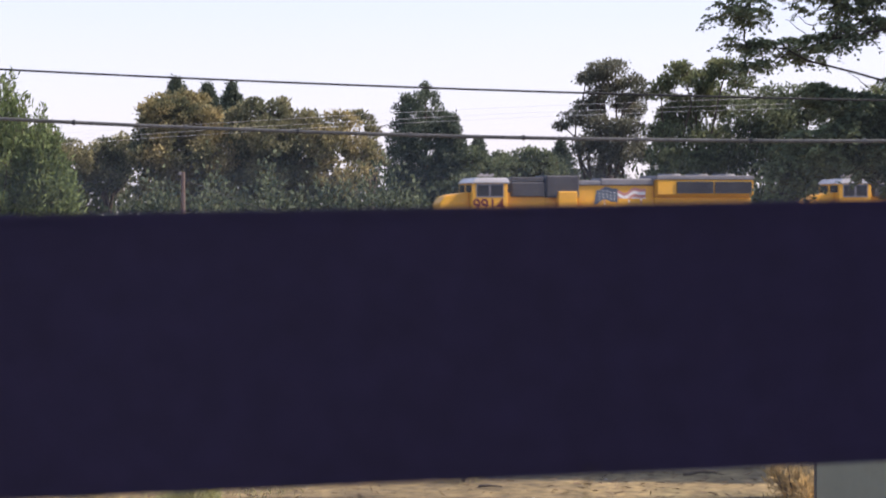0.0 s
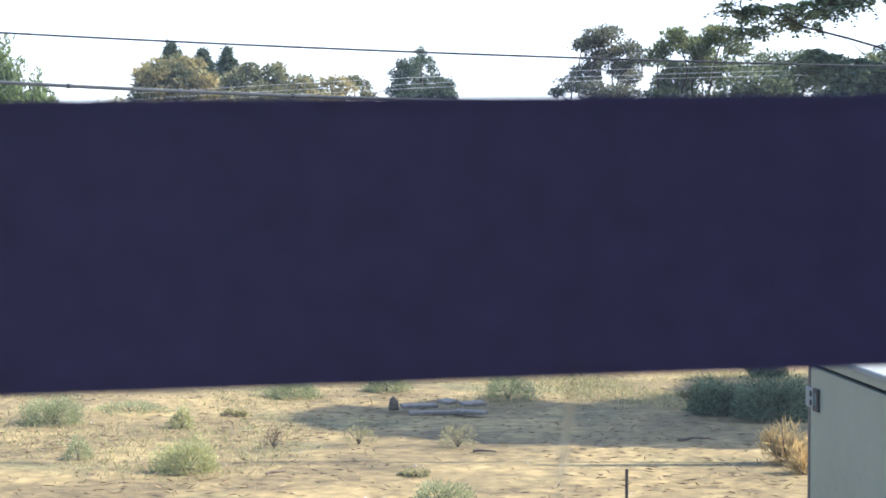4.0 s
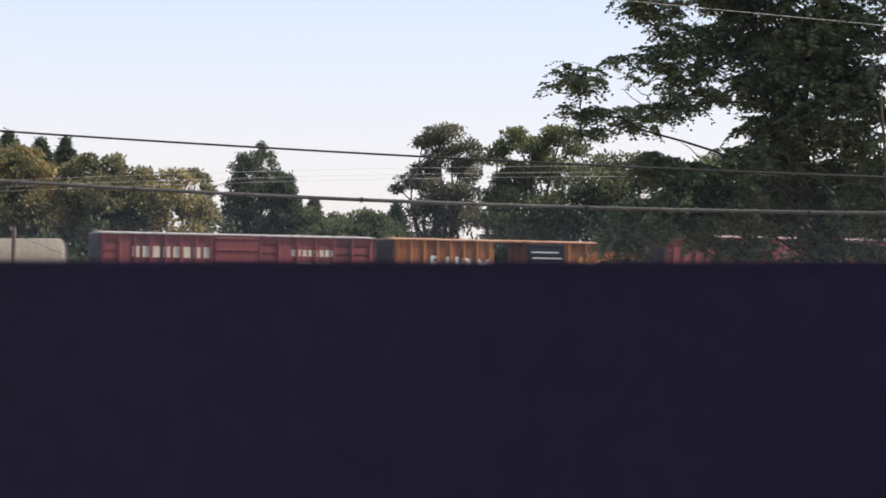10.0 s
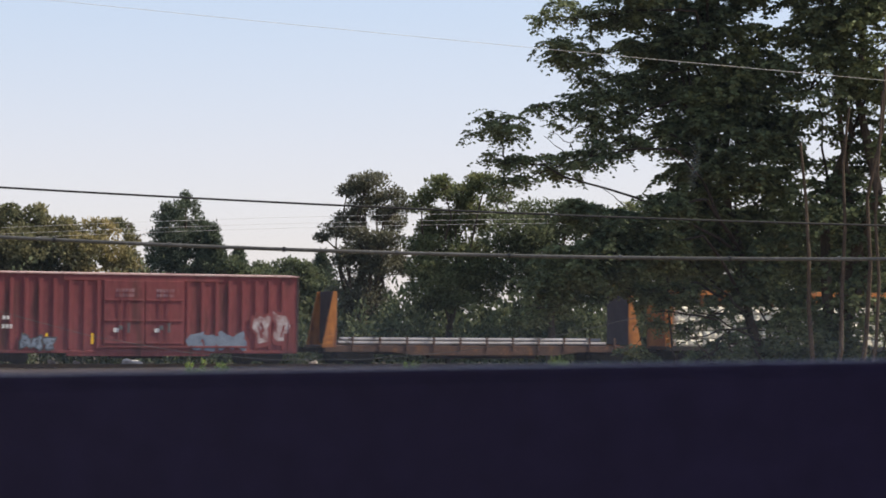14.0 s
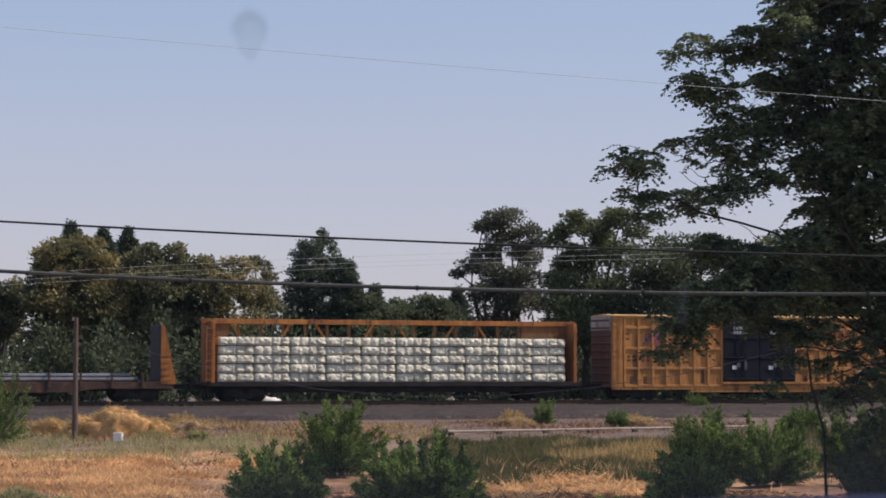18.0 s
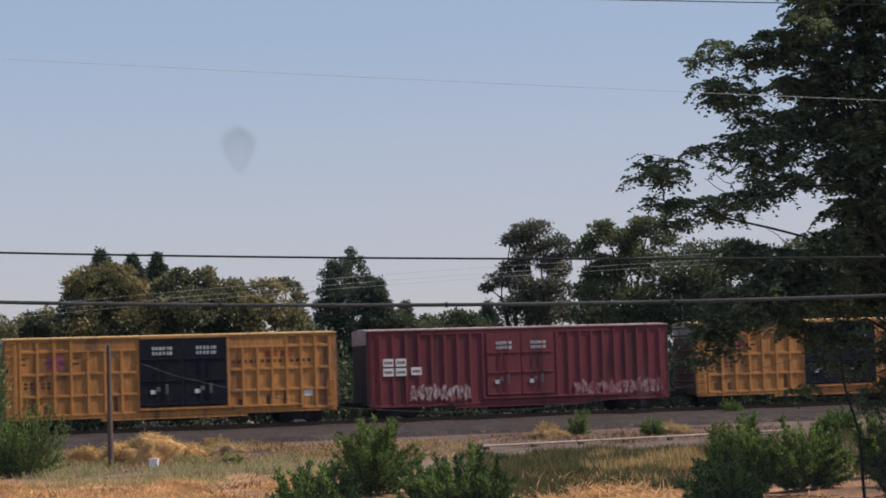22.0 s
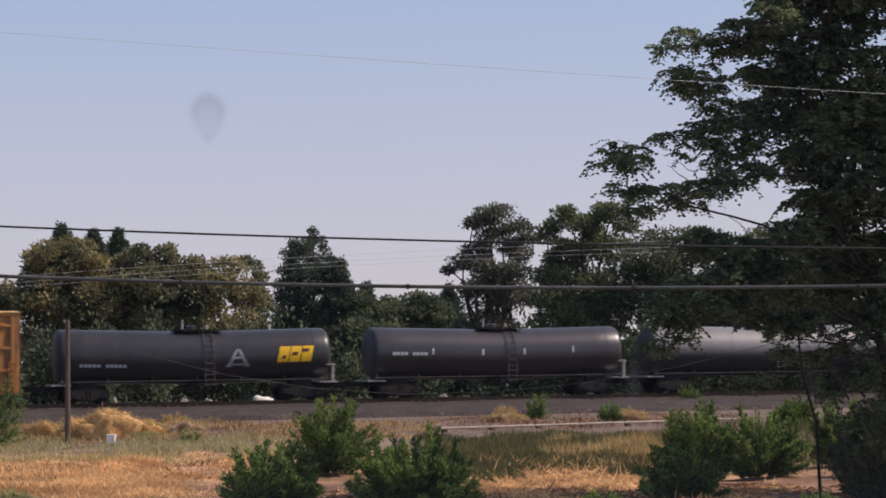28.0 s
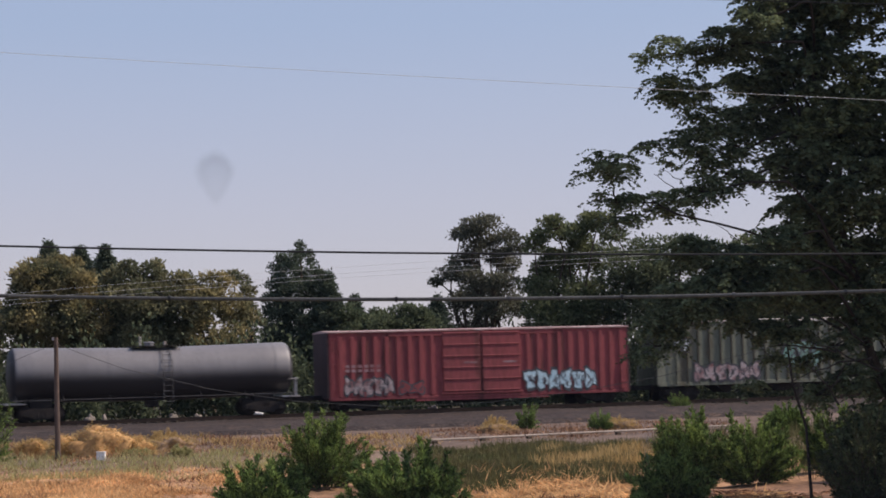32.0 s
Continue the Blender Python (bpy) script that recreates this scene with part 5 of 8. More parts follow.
def locomotive(d, number):
    L = 21.6
    car = car_root("locomotive", d, "yellow diesel locomotive with grey roof and waving flag on its hood" if number else "yellow diesel locomotive with grey roof", "locomotive")
    part("frame", boxes((0.2, L - 0.2, 0.1, 3.0, 1.25, 1.55), bevel=0.03), "loco_grey", car)
    part("fuel_tank", boxes((7.4, 13.6, 0.25, 2.85, 0.35, 1.25), bevel=0.15), "under_black", car)
    part("pilot", flat_shape([(-0.2, 0.3), (0.4, 0.3), (0.4, 1.5), (0.1, 1.5)], 0.3, 2.8), "loco_grey", car)
    # nose with a sloped top
    bm = flat_shape([(0.15, 1.55), (1.95, 1.55), (1.95, 3.58), (1.35, 3.50), (0.45, 3.34), (0.15, 2.95)], 0.75, 2.35)
    bmesh.ops.bevel(bm, geom=bm.edges[:], offset=0.05, segments=2, affect="EDGES")
    part("nose", bm, "loco_yellow", car)
    cab = part("cab", boxes((1.95, 4.15, 0.15, 2.95, 1.55, 4.10), bevel=0.05), "loco_yellow", car)
    bm = flat_shape([(1.85, 4.08), (4.3, 4.08), (4.15, 4.40), (2.2, 4.40)], 0.08, 3.02)
    bmesh.ops.bevel(bm, geom=bm.edges[:], offset=0.06, segments=2, affect="EDGES")
    part("cab_roof", bm, "cab_roof", cab, "pale grey cab roof")
    for x0, x1 in ((2.25, 3.0), (3.1, 3.85)):
        w = part("side_window", boxes((x0, x1, 0.135, 0.17, 3.35, 3.98), bevel=0.01), "glass_dark", cab)
        part("window_frame", boxes((x0 - 0.05, x1 + 0.05, 0.13, 0.165, 3.27, 3.35), (x0 - 0.05, x1 + 0.05, 0.13, 0.165, 3.98, 4.05), (x0 - 0.05, x0, 0.13, 0.165, 3.3, 4.0), (x1, x1 + 0.05, 0.13, 0.165, 3.3, 4.0)), "loco_grey", w)
    part("windshield", boxes((1.93, 1.96, 0.35, 1.4, 3.55, 4.0), (1.93, 1.96, 1.7, 2.75, 3.55, 4.0)), "glass_dark", cab)
    # blower and dynamic brake housing
    part("low_hood", boxes((4.15, 6.65, 0.75, 2.35, 1.55, 3.55), bevel=0.03), "loco_yellow", car)
    part("low_hood_roof", boxes((4.5, 6.6, 0.45, 2.6, 3.30, 4.15), bevel=0.06), "grille_dark", car)
    part("roof_deck", boxes((4.5, 6.6, 0.6, 2.5, 4.15, 4.45), bevel=0.05), "grille_dark", car)
    part("blower_box", boxes((7.35, 8.55, 0.2, 1.2, 1.55, 3.62), bevel=0.05), "loco_yellow", car)
    part("brake_housing", boxes((6.65, 8.75, 0.4, 2.7, 3.25, 4.55), bevel=0.08), "grille_dark", car)
    part("equipment_case", boxes((6.65, 8.75, 0.75, 2.35, 1.55, 3.3), bevel=0.03), "loco_yellow", car)
    hood = part("engine_hood", boxes((8.75, 13.65, 0.70, 2.40, 1.55, 3.98), bevel=0.05), "loco_yellow", car)
    part("hood_roof", boxes((10.2, 13.6, 0.60, 2.5, 3.98, 4.38), bevel=0.05), "loco_grey", car)
    part("hood_roof", boxes((8.75, 10.2, 0.62, 2.48, 3.98, 4.26), bevel=0.05), "loco_grey", car)
    for k in range(6):
        x = 8.95 + k * 0.78
        part("hood_door", boxes((x, x + 0.7, 0.68, 0.71, 1.75, 3.2), bevel=0.006), "loco_yellow", hood)
    # radiator section with flared top
    rad = part("radiator_hood", boxes((13.65, 20.0, 0.60, 2.50, 1.55, 3.25), bevel=0.04), "loco_yellow", car)
    bm = bmesh.new()
    prof = [(0.60, 3.25), (0.12, 3.45), (0.12, 4.28), (0.40, 4.42), (2.7, 4.42), (2.98, 4.28), (2.98, 3.45), (2.50, 3.25)]
    a = [bm.verts.new((13.7, y, z)) for y, z in prof]
    b = [bm.verts.new((19.95, y, z)) for y, z in prof]
    bm.faces.new(a[::-1]), bm.faces.new(b)
    for i in range(8):
        bm.faces.new((a[i], a[(i + 1) % 8], b[(i + 1) % 8], b[i]))
    part("radiator_wing", bm, "loco_yellow", car)
    for x0, x1 in ((14.9, 17.3), (17.4, 19.85)):
        g = part("radiator_grille", boxes((x0, x1, 0.06, 0.13, 3.5, 4.2), bevel=0.01), "grille_dark", rad)
        for k in range(7):
            z = 3.55 + 0.1 * k
            part("louvre", boxes((x0 + 0.04, x1 - 0.04, 0.045, 0.065, z, z + 0.03)), "grille_dark", g)
    part("radiator_roof", boxes((13.6, 20.0, 0.08, 3.02, 4.32, 4.56), bevel=0.03), "loco_grey", car)
    for x in (15.0, 16.8, 18.6):
        bm = bmesh.new()
        tube(bm, (x, 1.55, 4.55), (x, 1.55, 4.68), 0.72, 0.70, 24)
        part("fan", bm, "loco_grey", car)
    bm = bmesh.new()
    tube(bm, (11.0, 1.55, 4.38), (11.0, 1.55, 4.55), 0.35, 0.35, 16)
    part("exhaust_stack", bm, "under_black", car)
    bm = bmesh.new()
    for k, x in enumerate((2.6, 3.0, 3.4)):
        tube(bm, (x, 1.2 + 0.2 * k, 4.5), (x + 0.3, 1.2 + 0.2 * k, 4.62), 0.05, 0.09, 10)
    part("horn", bm, "galvanised", cab)
    bm = bmesh.new()
    for x in span(5.0, 20.8, 12):
        tube(bm, (x, 0.12, 1.55), (x, 0.12, 2.5), 0.02, 0.02, 6)
    tube(bm, (5.0, 0.12, 2.5), (20.8, 0.12, 2.5), 0.02, 0.02, 6)
    part("hand_rail", bm, "cab_roof", car)
    if number:
        t = part("number", text_mesh(number, 0.98, 0.02), "number_red", cab, "dark red road number")
        t.location, t.rotation_euler = (1.98, 0.142, 2.5), (radians(90), 0, 0)
        # flag: wavy stripes and a starry blue field
        def wave(x):
            return 0.10 * math.sin(x * 3.1) + 0.05 * math.sin(x * 6.7 + 1)
        for k in range(7):
            n = 16
            x0 = 9.9 + (0.25 * abs(k - 3) * 0.3)
            lo, hi = [], []
            for i in range(n + 1):
                x = x0 + (13.1 - x0) * i / n
                z = 2.45 + k * 0.18 + 1.3 * wave(x)
                lo.append((x, z)), hi.append((x, z + 0.18))
            part("flag_stripe", flat_shape(lo + hi[::-1], 0.688 - 0.0005 * k, 0.698), "flag_red" if k % 2 == 0 else "white_paint", hood)
        lo = [(9.75 + 1.55 * i / 8, 2.98 + 1.3 * wave(9.75 + 1.55 * i / 8)) for i in range(9)]
        hi = [(9.95 + 1.35 * i / 8, 3.78 + 0.9 * wave(9.75 + 1.55 * i / 8)) for i in range(9)]
        part("flag_field", flat_shape(lo + hi[::-1], 0.676, 0.684), "flag_blue", hood)
        star = shared("flag_star", lambda: boxes((0, 0.06, 0, 0.004, 0, 0.06)), "white_paint")
        for i in range(5):
            for j in range(3):
                x = 10.1 + 0.24 * i
                put("flag_star", star, hood, x, 0.671, 3.12 + 0.19 * j + 1.1 * wave(x))
    else:
        writing_bars("road_number", cab, 2.4, 4.2, 2.6, 3.1, 4, 0.142, "flag_red", 1, 4)
    for x in (3.4, 17.9):
        t = put("truck", shared("loco_bolster", lambda: boxes((-2.0, 2.0, 0.4, 2.7, 0.55, 1.1), bevel=0.05), "under_black"), car, x)
        for y in (0.42, 2.68):
            put("side_frame", shared("loco_side", lambda: boxes((-2.35, 2.35, -0.08, 0.08, 0.42, 0.82), (-1.2, 1.2, -0.1, 0.1, 0.3, 0.5), bevel=0.04), "under_black"), t, 0, y)
        for dx in (-1.95, 0, 1.95):
            for y in (0.80, 2.30):
                put("wheel", shared("wheel", wheel_bm, "under_black"), t, dx, y)
    add_couplers(car, L)
    car.scale = (0.976, 1, 1)
    return car


M["number_red"] = mat("number_red", (0.13, 0.018, 0.02), (0.10, 0.015, 0.018), 1.5, 14, 0.5, 0.0, spread=0.1)
M["grille_dark"] = mat("grille_dark", (0.05, 0.05, 0.055), (0.035, 0.035, 0.04), 1.0, 12, 0.7, 0.2)

locomotive(-3.95, "9914")
locomotive(19.3, "")
locomotive(41.6, "")
tank_car(63.1, 15.5, "tank_olive", "dusty grey-brown tank car", [("bars", 2.0, 4.5, 90, 98, "paint_pale")])
old_red_box_car(79.95, 16.1)
orange_box_car(97.15, 16.2)
red_box_car(114.8, 18.7)
flat_car(134.9, 21.2)
centerbeam_car(157.6, 22.8)
yellow_box_car(182.3, 18.6)
maroon_box_car(202.75, 18.7)
yellow_box_car(223.25, 18.5)
tank_car(243.5, 16.3, "tank_dark", "black tank car with a yellow emblem and white triangle",
         [("bars", 1.55, 4.2, 106, 113, "paint_pale"), ("triangle", 9.75, 11.15, 74, 112, "paint_worn_grey"), ("logo", 12.7, 14.75, 71, 105, "letter_yellow")])
tank_car(261.6, 16.4, "tank_grey", "dark grey tank car with small white marks",
         [("bars", 1.5, 3.8, 87, 94, "paint_pale"), ("slab", 3.9, 4.0, 78, 92, "paint_pale"), ("slab", 7.0, 7.1, 78, 92, "paint_pale"), ("slab", 9.6, 9.7, 78, 92, "paint_pale"), ("slab", 12.7, 12.8, 76, 90, "paint_pale")])
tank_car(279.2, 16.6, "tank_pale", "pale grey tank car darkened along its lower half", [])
bright_box_car(297.45, 18.8)
hopper_car(318.1, 17.0)


# ---- the window and the dark room behind it ----
WALL = Matrix.Translation((0, 0.5, 0)) @ Matrix.Rotation(radians(13), 4, "Z")


def build_window():
    room = part("room_wall", boxes((-2.2, -0.62, -0.04, 0.12, 1.6, 4.6), (0.62, 2.2, -0.04, 0.12, 1.6, 4.6), (-0.62, 0.62, -0.04, 0.12, 1.6, 2.75), (-0.62, 0.62, -0.04, 0.12, 3.95, 4.6)), "room_paint")
    room.matrix_world = WALL
    tagged(room, "plain painted wall around the window opening", "wall", kind="structure")
    # Unseen room; the gap in its back wall is added to light the rail.
    for name, d in (("wall_left", (-2.3, -2.2, -3.2, 0.12, 1.6, 4.6)), ("wall_right", (2.2, 2.3, -3.2, 0.12, 1.6, 4.6)), ("wall_back", (-2.3, -1.6, -3.3, -3.2, 1.6, 4.6)), ("wall_back_right", (1.6, 2.3, -3.3, -3.2, 1.6, 4.6)), ("wall_back_top", (-1.6, 1.6, -3.3, -3.2, 4.1, 4.6)), ("wall_back_low", (-1.6, 1.6, -3.3, -3.2, 1.6, 2.1)),
                    ("floor", (-2.3, 2.3, -3.3, 0.12, 1.5, 1.6)), ("ceiling", (-2.3, 2.3, -3.3, 0.12, 4.6, 4.7)), ("house_base", (-2.3, 2.3, -3.3, 0.1, -0.2, 1.5))):
        ob = part(name, boxes(d), "room_paint")
        ob.matrix_world = WALL
        tagged(ob, "plain painted surface of the unseen room", "wall" if "wall" in name else name.replace("house_", ""), kind="structure")
    win = root("window", WALL, "dark-framed sash window with a thick middle rail", "window", kind="structure")
    bm = bmesh.new()
    box(bm, -0.62, 0.62, -0.012, 0.012, -0.0665, 0.0)
    bmesh.ops.bevel(bm, geom=bm.edges[:], offset=0.003, segments=2, affect="EDGES")
    rail = part("middle_rail", bm, "bar_paint", win)
    rail.matrix_local = Matrix.Translation((0, 0, 3.25 - 0.0457)) @ Matrix.Rotation(radians(-0.90), 4, "Y")
    part("stile", boxes((0.169, 0.24, -0.012, 0.03, 2.75, 3.95), bevel=0.003), "stile_dark", win)
    part("jamb", boxes((0.24, 0.62, -0.03, 0.05, 2.75, 3.95), bevel=0.003), "stile_dark", win)
    part("jamb", boxes((-0.62, -0.30, -0.03, 0.05, 2.75, 3.95), bevel=0.003), "stile_dark", win)
    for z0, z1 in ((3.2, 3.95), (2.75, 3.2)):
        pane = part("pane", boxes((-0.30, 0.169, 0.016, 0.019, z0 + 0.002, z1)), "veiled_glass", win, "clear glass pane with a pale film imitating glare")
        pane.visible_shadow = False
    # a dried water spot on the upper pane
    bm = bmesh.new()
    bmesh.ops.create_circle(bm, cap_ends=True, segments=32, radius=1.25)
    spot = part("water_spot", bm, "drop_film", win, "faint grey dried water spot")
    spot.matrix_local = WALL.inverted() @ Matrix.Translation((-0.0375, 0.4915, 3.25 + 0.0655)) @ Matrix.Rotation(radians(13), 4, "Z") @ Matrix.Rotation(radians(90), 4, "X") @ Matrix.Diagonal((0.0043, 0.0056, 0.01, 1))
    # two faint finger smears
    for x, y, z, w, h, r in ((-0.025, 0.47, 3.126, 0.0022, 0.019, -7), (0.06, 0.47, 3.252, 0.0015, 0.0075, -4)):
        bm = bmesh.new()
        bmesh.ops.create_circle(bm, cap_ends=True, segments=24, radius=1.0)
        smear = part("smear", bm, "smear_film" if h > 0.01 else "faint_smear", win, "faint pale smear on the glass")
        smear.matrix_local = WALL.inverted() @ Matrix.Translation((x, y, z)) @ Matrix.Rotation(radians(13), 4, "Z") @ Matrix.Rotation(radians(90), 4, "X") @ Matrix.Rotation(radians(r), 4, "Z") @ Matrix.Diagonal((w, h, 0.01, 1))
    # a drawn-back curtain edge
    bm = bmesh.new()
    n = 26
    rows = []
    for i in range(n + 1):
        z = 2.8 + 1.12 * i / n
        edge = -0.172 + 0.3 * max(-0.12, min(0.02, z - 3.2468))
        rows.append([bm.verts.new((edge - 0.16 * k / 10, -0.03 + 0.012 * math.sin(k * 1.9), z)) for k in range(11)])
    for a, b in zip(rows, rows[1:]):
        for k in range(10):
            bm.faces.new((a[k], a[k + 1], b[k + 1], b[k]))
    bmesh.ops.solidify(bm, geom=bm.faces[:], thickness=0.003)
    cur = part("curtain", bm, "curtain_dark")
    cur.matrix_world = WALL
    tagged(cur, "dark curtain drawn aside along the window", "curtain")


def spot_material(name, colour, most):
    """A thin film of dried dirt, thicker at its rim and fading out to nothing."""
    m = bpy.data.materials.new(name)
    m.use_nodes = True
    n, l = m.node_tree.nodes, m.node_tree.links
    tc, le, no = n.new("ShaderNodeTexCoord"), n.new("ShaderNodeVectorMath"), n.new("ShaderNodeTexNoise")
    le.operation = "LENGTH"
    l.new(tc.outputs["Object"], le.inputs[0]), l.new(tc.outputs["Object"], no.inputs["Vector"])
    no.inputs["Scale"].default_value = 1.8
    ad = n.new("ShaderNodeMath")
    ad.operation = "MULTIPLY_ADD"
    ad.inputs[1].default_value, ad.inputs[2].default_value = 0.9, -0.45
    l.new(no.outputs["Fac"], ad.inputs[0])
    su = n.new("ShaderNodeMath")
    l.new(le.outputs["Value"], su.inputs[0]), l.new(ad.outputs[0], su.inputs[1])
    r = n.new("ShaderNodeMapRange")
    r.interpolation_type = "SMOOTHSTEP"
    for k, v in (("From Min", 0.35), ("From Max", 0.95), ("To Min", most), ("To Max", 0.0)):
        r.inputs[k].default_value = v
    l.new(su.outputs[0], r.inputs["Value"])
    tr, mx = n.new("ShaderNodeBsdfTransparent"), n.new("ShaderNodeMixShader")
    n.remove(n["Principled BSDF"])
    tl = n.new("ShaderNodeBsdfTranslucent")
    tl.inputs["Color"].default_value = (*colour, 1)
    film = tl.outputs[0]
    l.new(r.outputs["Result"], mx.inputs["Fac"]), l.new(tr.outputs[0], mx.inputs[1]), l.new(film, mx.inputs[2])
    l.new(mx.outputs[0], n["Material Output"].inputs["Surface"])
    M[name] = m


def veiled_glass(share=0.0085):
    """Clear thin glass; an added film scatters a little daylight to imitate veiling glare."""
    m = bpy.data.materials.new("veiled_glass")
    m.use_nodes = True
    n, l = m.node_tree.nodes, m.node_tree.links
    n.remove(n["Principled BSDF"])
    clear, veil, mx, no, r, tc, sep, deep, mul = (n.new("ShaderNode" + k) for k in ("BsdfTransparent", "BsdfTranslucent", "MixShader", "TexNoise", "MapRange", "TexCoord", "SeparateXYZ", "ValToRGB", "Math"))
    veil.inputs["Color"].default_value = (0.68, 0.78, 0.94, 1)
    no.inputs["Scale"].default_value, no.inputs["Detail"].default_value = 14.0, 2.0
    for k, v in (("From Min", 0.3), ("From Max", 0.7), ("To Min", share * 4 * 0.8), ("To Max", share * 4 * 1.2)):
        r.inputs[k].default_value = v
    # glare film: height above the sill against thickness, a quarter being the usual film
    stops = deep.color_ramp.elements
    for place in (0.45, 0.458, 0.468, 0.482, 0.5):
        stops.new(place)
    for e, v in zip(stops, (0.5, 0.5, 1.0, 0.5, 0.24, 0.17, 0.17)):
        e.color = (v, v, v, 1)
    up = n.new("ShaderNodeMapRange")
    up.inputs["From Min"].default_value, up.inputs["From Max"].default_value = 2.75, 3.75
    l.new(tc.outputs["Object"], sep.inputs[0]), l.new(sep.outputs["Z"], up.inputs["Value"]), l.new(up.outputs["Result"], deep.inputs["Fac"])
    l.new(tc.outputs["Object"], no.inputs["Vector"]), l.new(no.outputs["Fac"], r.inputs["Value"])
    mul.operation = "MULTIPLY"
    l.new(r.outputs["Result"], mul.inputs[0]), l.new(deep.outputs["Color"], mul.inputs[1]), l.new(mul.outputs[0], mx.inputs["Fac"])
    l.new(clear.outputs[0], mx.inputs[1]), l.new(veil.outputs[0], mx.inputs[2])
    l.new(mx.outputs[0], n["Material Output"].inputs["Surface"])
    M["veiled_glass"] = m


veiled_glass()
def drop_material():
    """The film that a dried drop leaves: narrowing downwards, with a darker rim and top."""
    m = bpy.data.materials.new("drop_film")
    m.use_nodes = True
    n, l = m.node_tree.nodes, m.node_tree.links
    tc, sep, no, com, le, ramp, narrow, div, top, add, tr, mx = (n.new("ShaderNode" + k) for k in (
        "TexCoord", "SeparateXYZ", "TexNoise", "CombineXYZ", "VectorMath", "ValToRGB", "MapRange", "Math", "MapRange", "Math", "BsdfTransparent", "MixShader"))
    mixed = n.new("ShaderNodeMix")
    mixed.data_type = "VECTOR"
    mixed.inputs["Factor"].default_value = 0.16
    no.inputs["Scale"].default_value = 2.2
    l.new(tc.outputs["Object"], no.inputs["Vector"]), l.new(tc.outputs["Object"], mixed.inputs[4]), l.new(no.outputs["Color"], mixed.inputs[5])
    l.new(mixed.outputs[1], sep.inputs[0])
    for node, pairs in ((narrow, (("From Min", -1.0), ("From Max", 0.3), ("To Min", 0.35), ("To Max", 1.0))), (top, (("From Min", -0.4), ("From Max", 0.9), ("To Min", 0.75), ("To Max", 1.5)))):
        for k, v in pairs:
            node.inputs[k].default_value = v
        l.new(sep.outputs["Y"], node.inputs["Value"])
    div.operation, le.operation, add.operation = "DIVIDE", "LENGTH", "MULTIPLY"
    l.new(sep.outputs["X"], div.inputs[0]), l.new(narrow.outputs["Result"], div.inputs[1])
    l.new(div.outputs[0], com.inputs["X"]), l.new(sep.outputs["Y"], com.inputs["Y"]), l.new(com.outputs[0], le.inputs[0])
    stops = ramp.color_ramp.elements
    for place in (0.5, 0.7, 0.85):
        stops.new(place)
    for e, v in zip(stops, (0.11, 0.125, 0.165, 0.10, 0.0)):
        e.color = (v, v, v, 1)
    l.new(le.outputs["Value"], ramp.inputs["Fac"]), l.new(ramp.outputs["Color"], add.inputs[0]), l.new(top.outputs["Result"], add.inputs[1])
    b = n["Principled BSDF"]
    b.inputs["Base Color"].default_value = (0.26, 0.25, 0.28, 1)
    l.new(add.outputs[0], mx.inputs["Fac"]), l.new(tr.outputs[0], mx.inputs[1]), l.new(b.outputs[0], mx.inputs[2])
    l.new(mx.outputs[0], n["Material Output"].inputs["Surface"])
    M["drop_film"] = m


drop_material()
spot_material("smear_film", (0.62, 0.62, 0.52), 0.44)
spot_material("faint_smear", (0.85, 0.85, 0.83), 0.09)
M["room_paint"] = mat("room_paint", (0.45, 0.43, 0.44), (0.38, 0.36, 0.37), 2.0, 30, 0.85, 0.1, spread=0.1)
M["stile_dark"] = mat("stile_dark", (0.005, 0.0045, 0.007), (0.004, 0.0035, 0.0055), 6.0, 60, 0.6, 0.05, depth=0.001)
M["curtain_dark"] = mat("curtain_dark", (0.045, 0.042, 0.095), (0.035, 0.033, 0.075), 6.0, 90, 0.95, 0.1, depth=0.001)
build_window()


# ---- trees behind the track ----
def limb(bm, pts, r0, r1, n=7):
    """A bent, tapering limb through points."""
    k = len(pts) - 1
    for i in range(k):
        ra, rb = r0 + (r1 - r0) * i / k, r0 + (r1 - r0) * (i + 1) / k
        tube(bm, pts[i], pts[i + 1], ra, rb, n)
    return bm


def bend(rng, a, b, wob=0.08, n=4):
    a, b = Vector(a), Vector(b)
    out = [a]
    for i in range(1, n):
        p = a.lerp(b, i / n)
        s = (b - a).length * wob
        out.append(p + Vector((rng.uniform(-s, s), rng.uniform(-s, s), rng.uniform(-s, s) * 0.6 + s * 0.5)))
    return out + [b]


def clumps(rng, lobes, share=0.34):
    """Breaks each lobe into smaller billows over its skin, with a core left thin and dark."""
    out = []
    for x, y, z, rx, ry, rz in lobes:
        n = int(12 + 9 * min(rx, rz))
        for u in unit(rng, n):
            k = share * rng.uniform(0.6, 1.3)
            q = rng.uniform(0.62, 0.86)
            out.append((x + u[0] * rx * q, y + u[1] * ry * q, z + u[2] * rz * q, rx * k, ry * k, rz * k * 0.85))
        out.append((x, y + ry * 0.3, z, rx * 0.6, ry * 0.5, rz * 0.6))
    return out


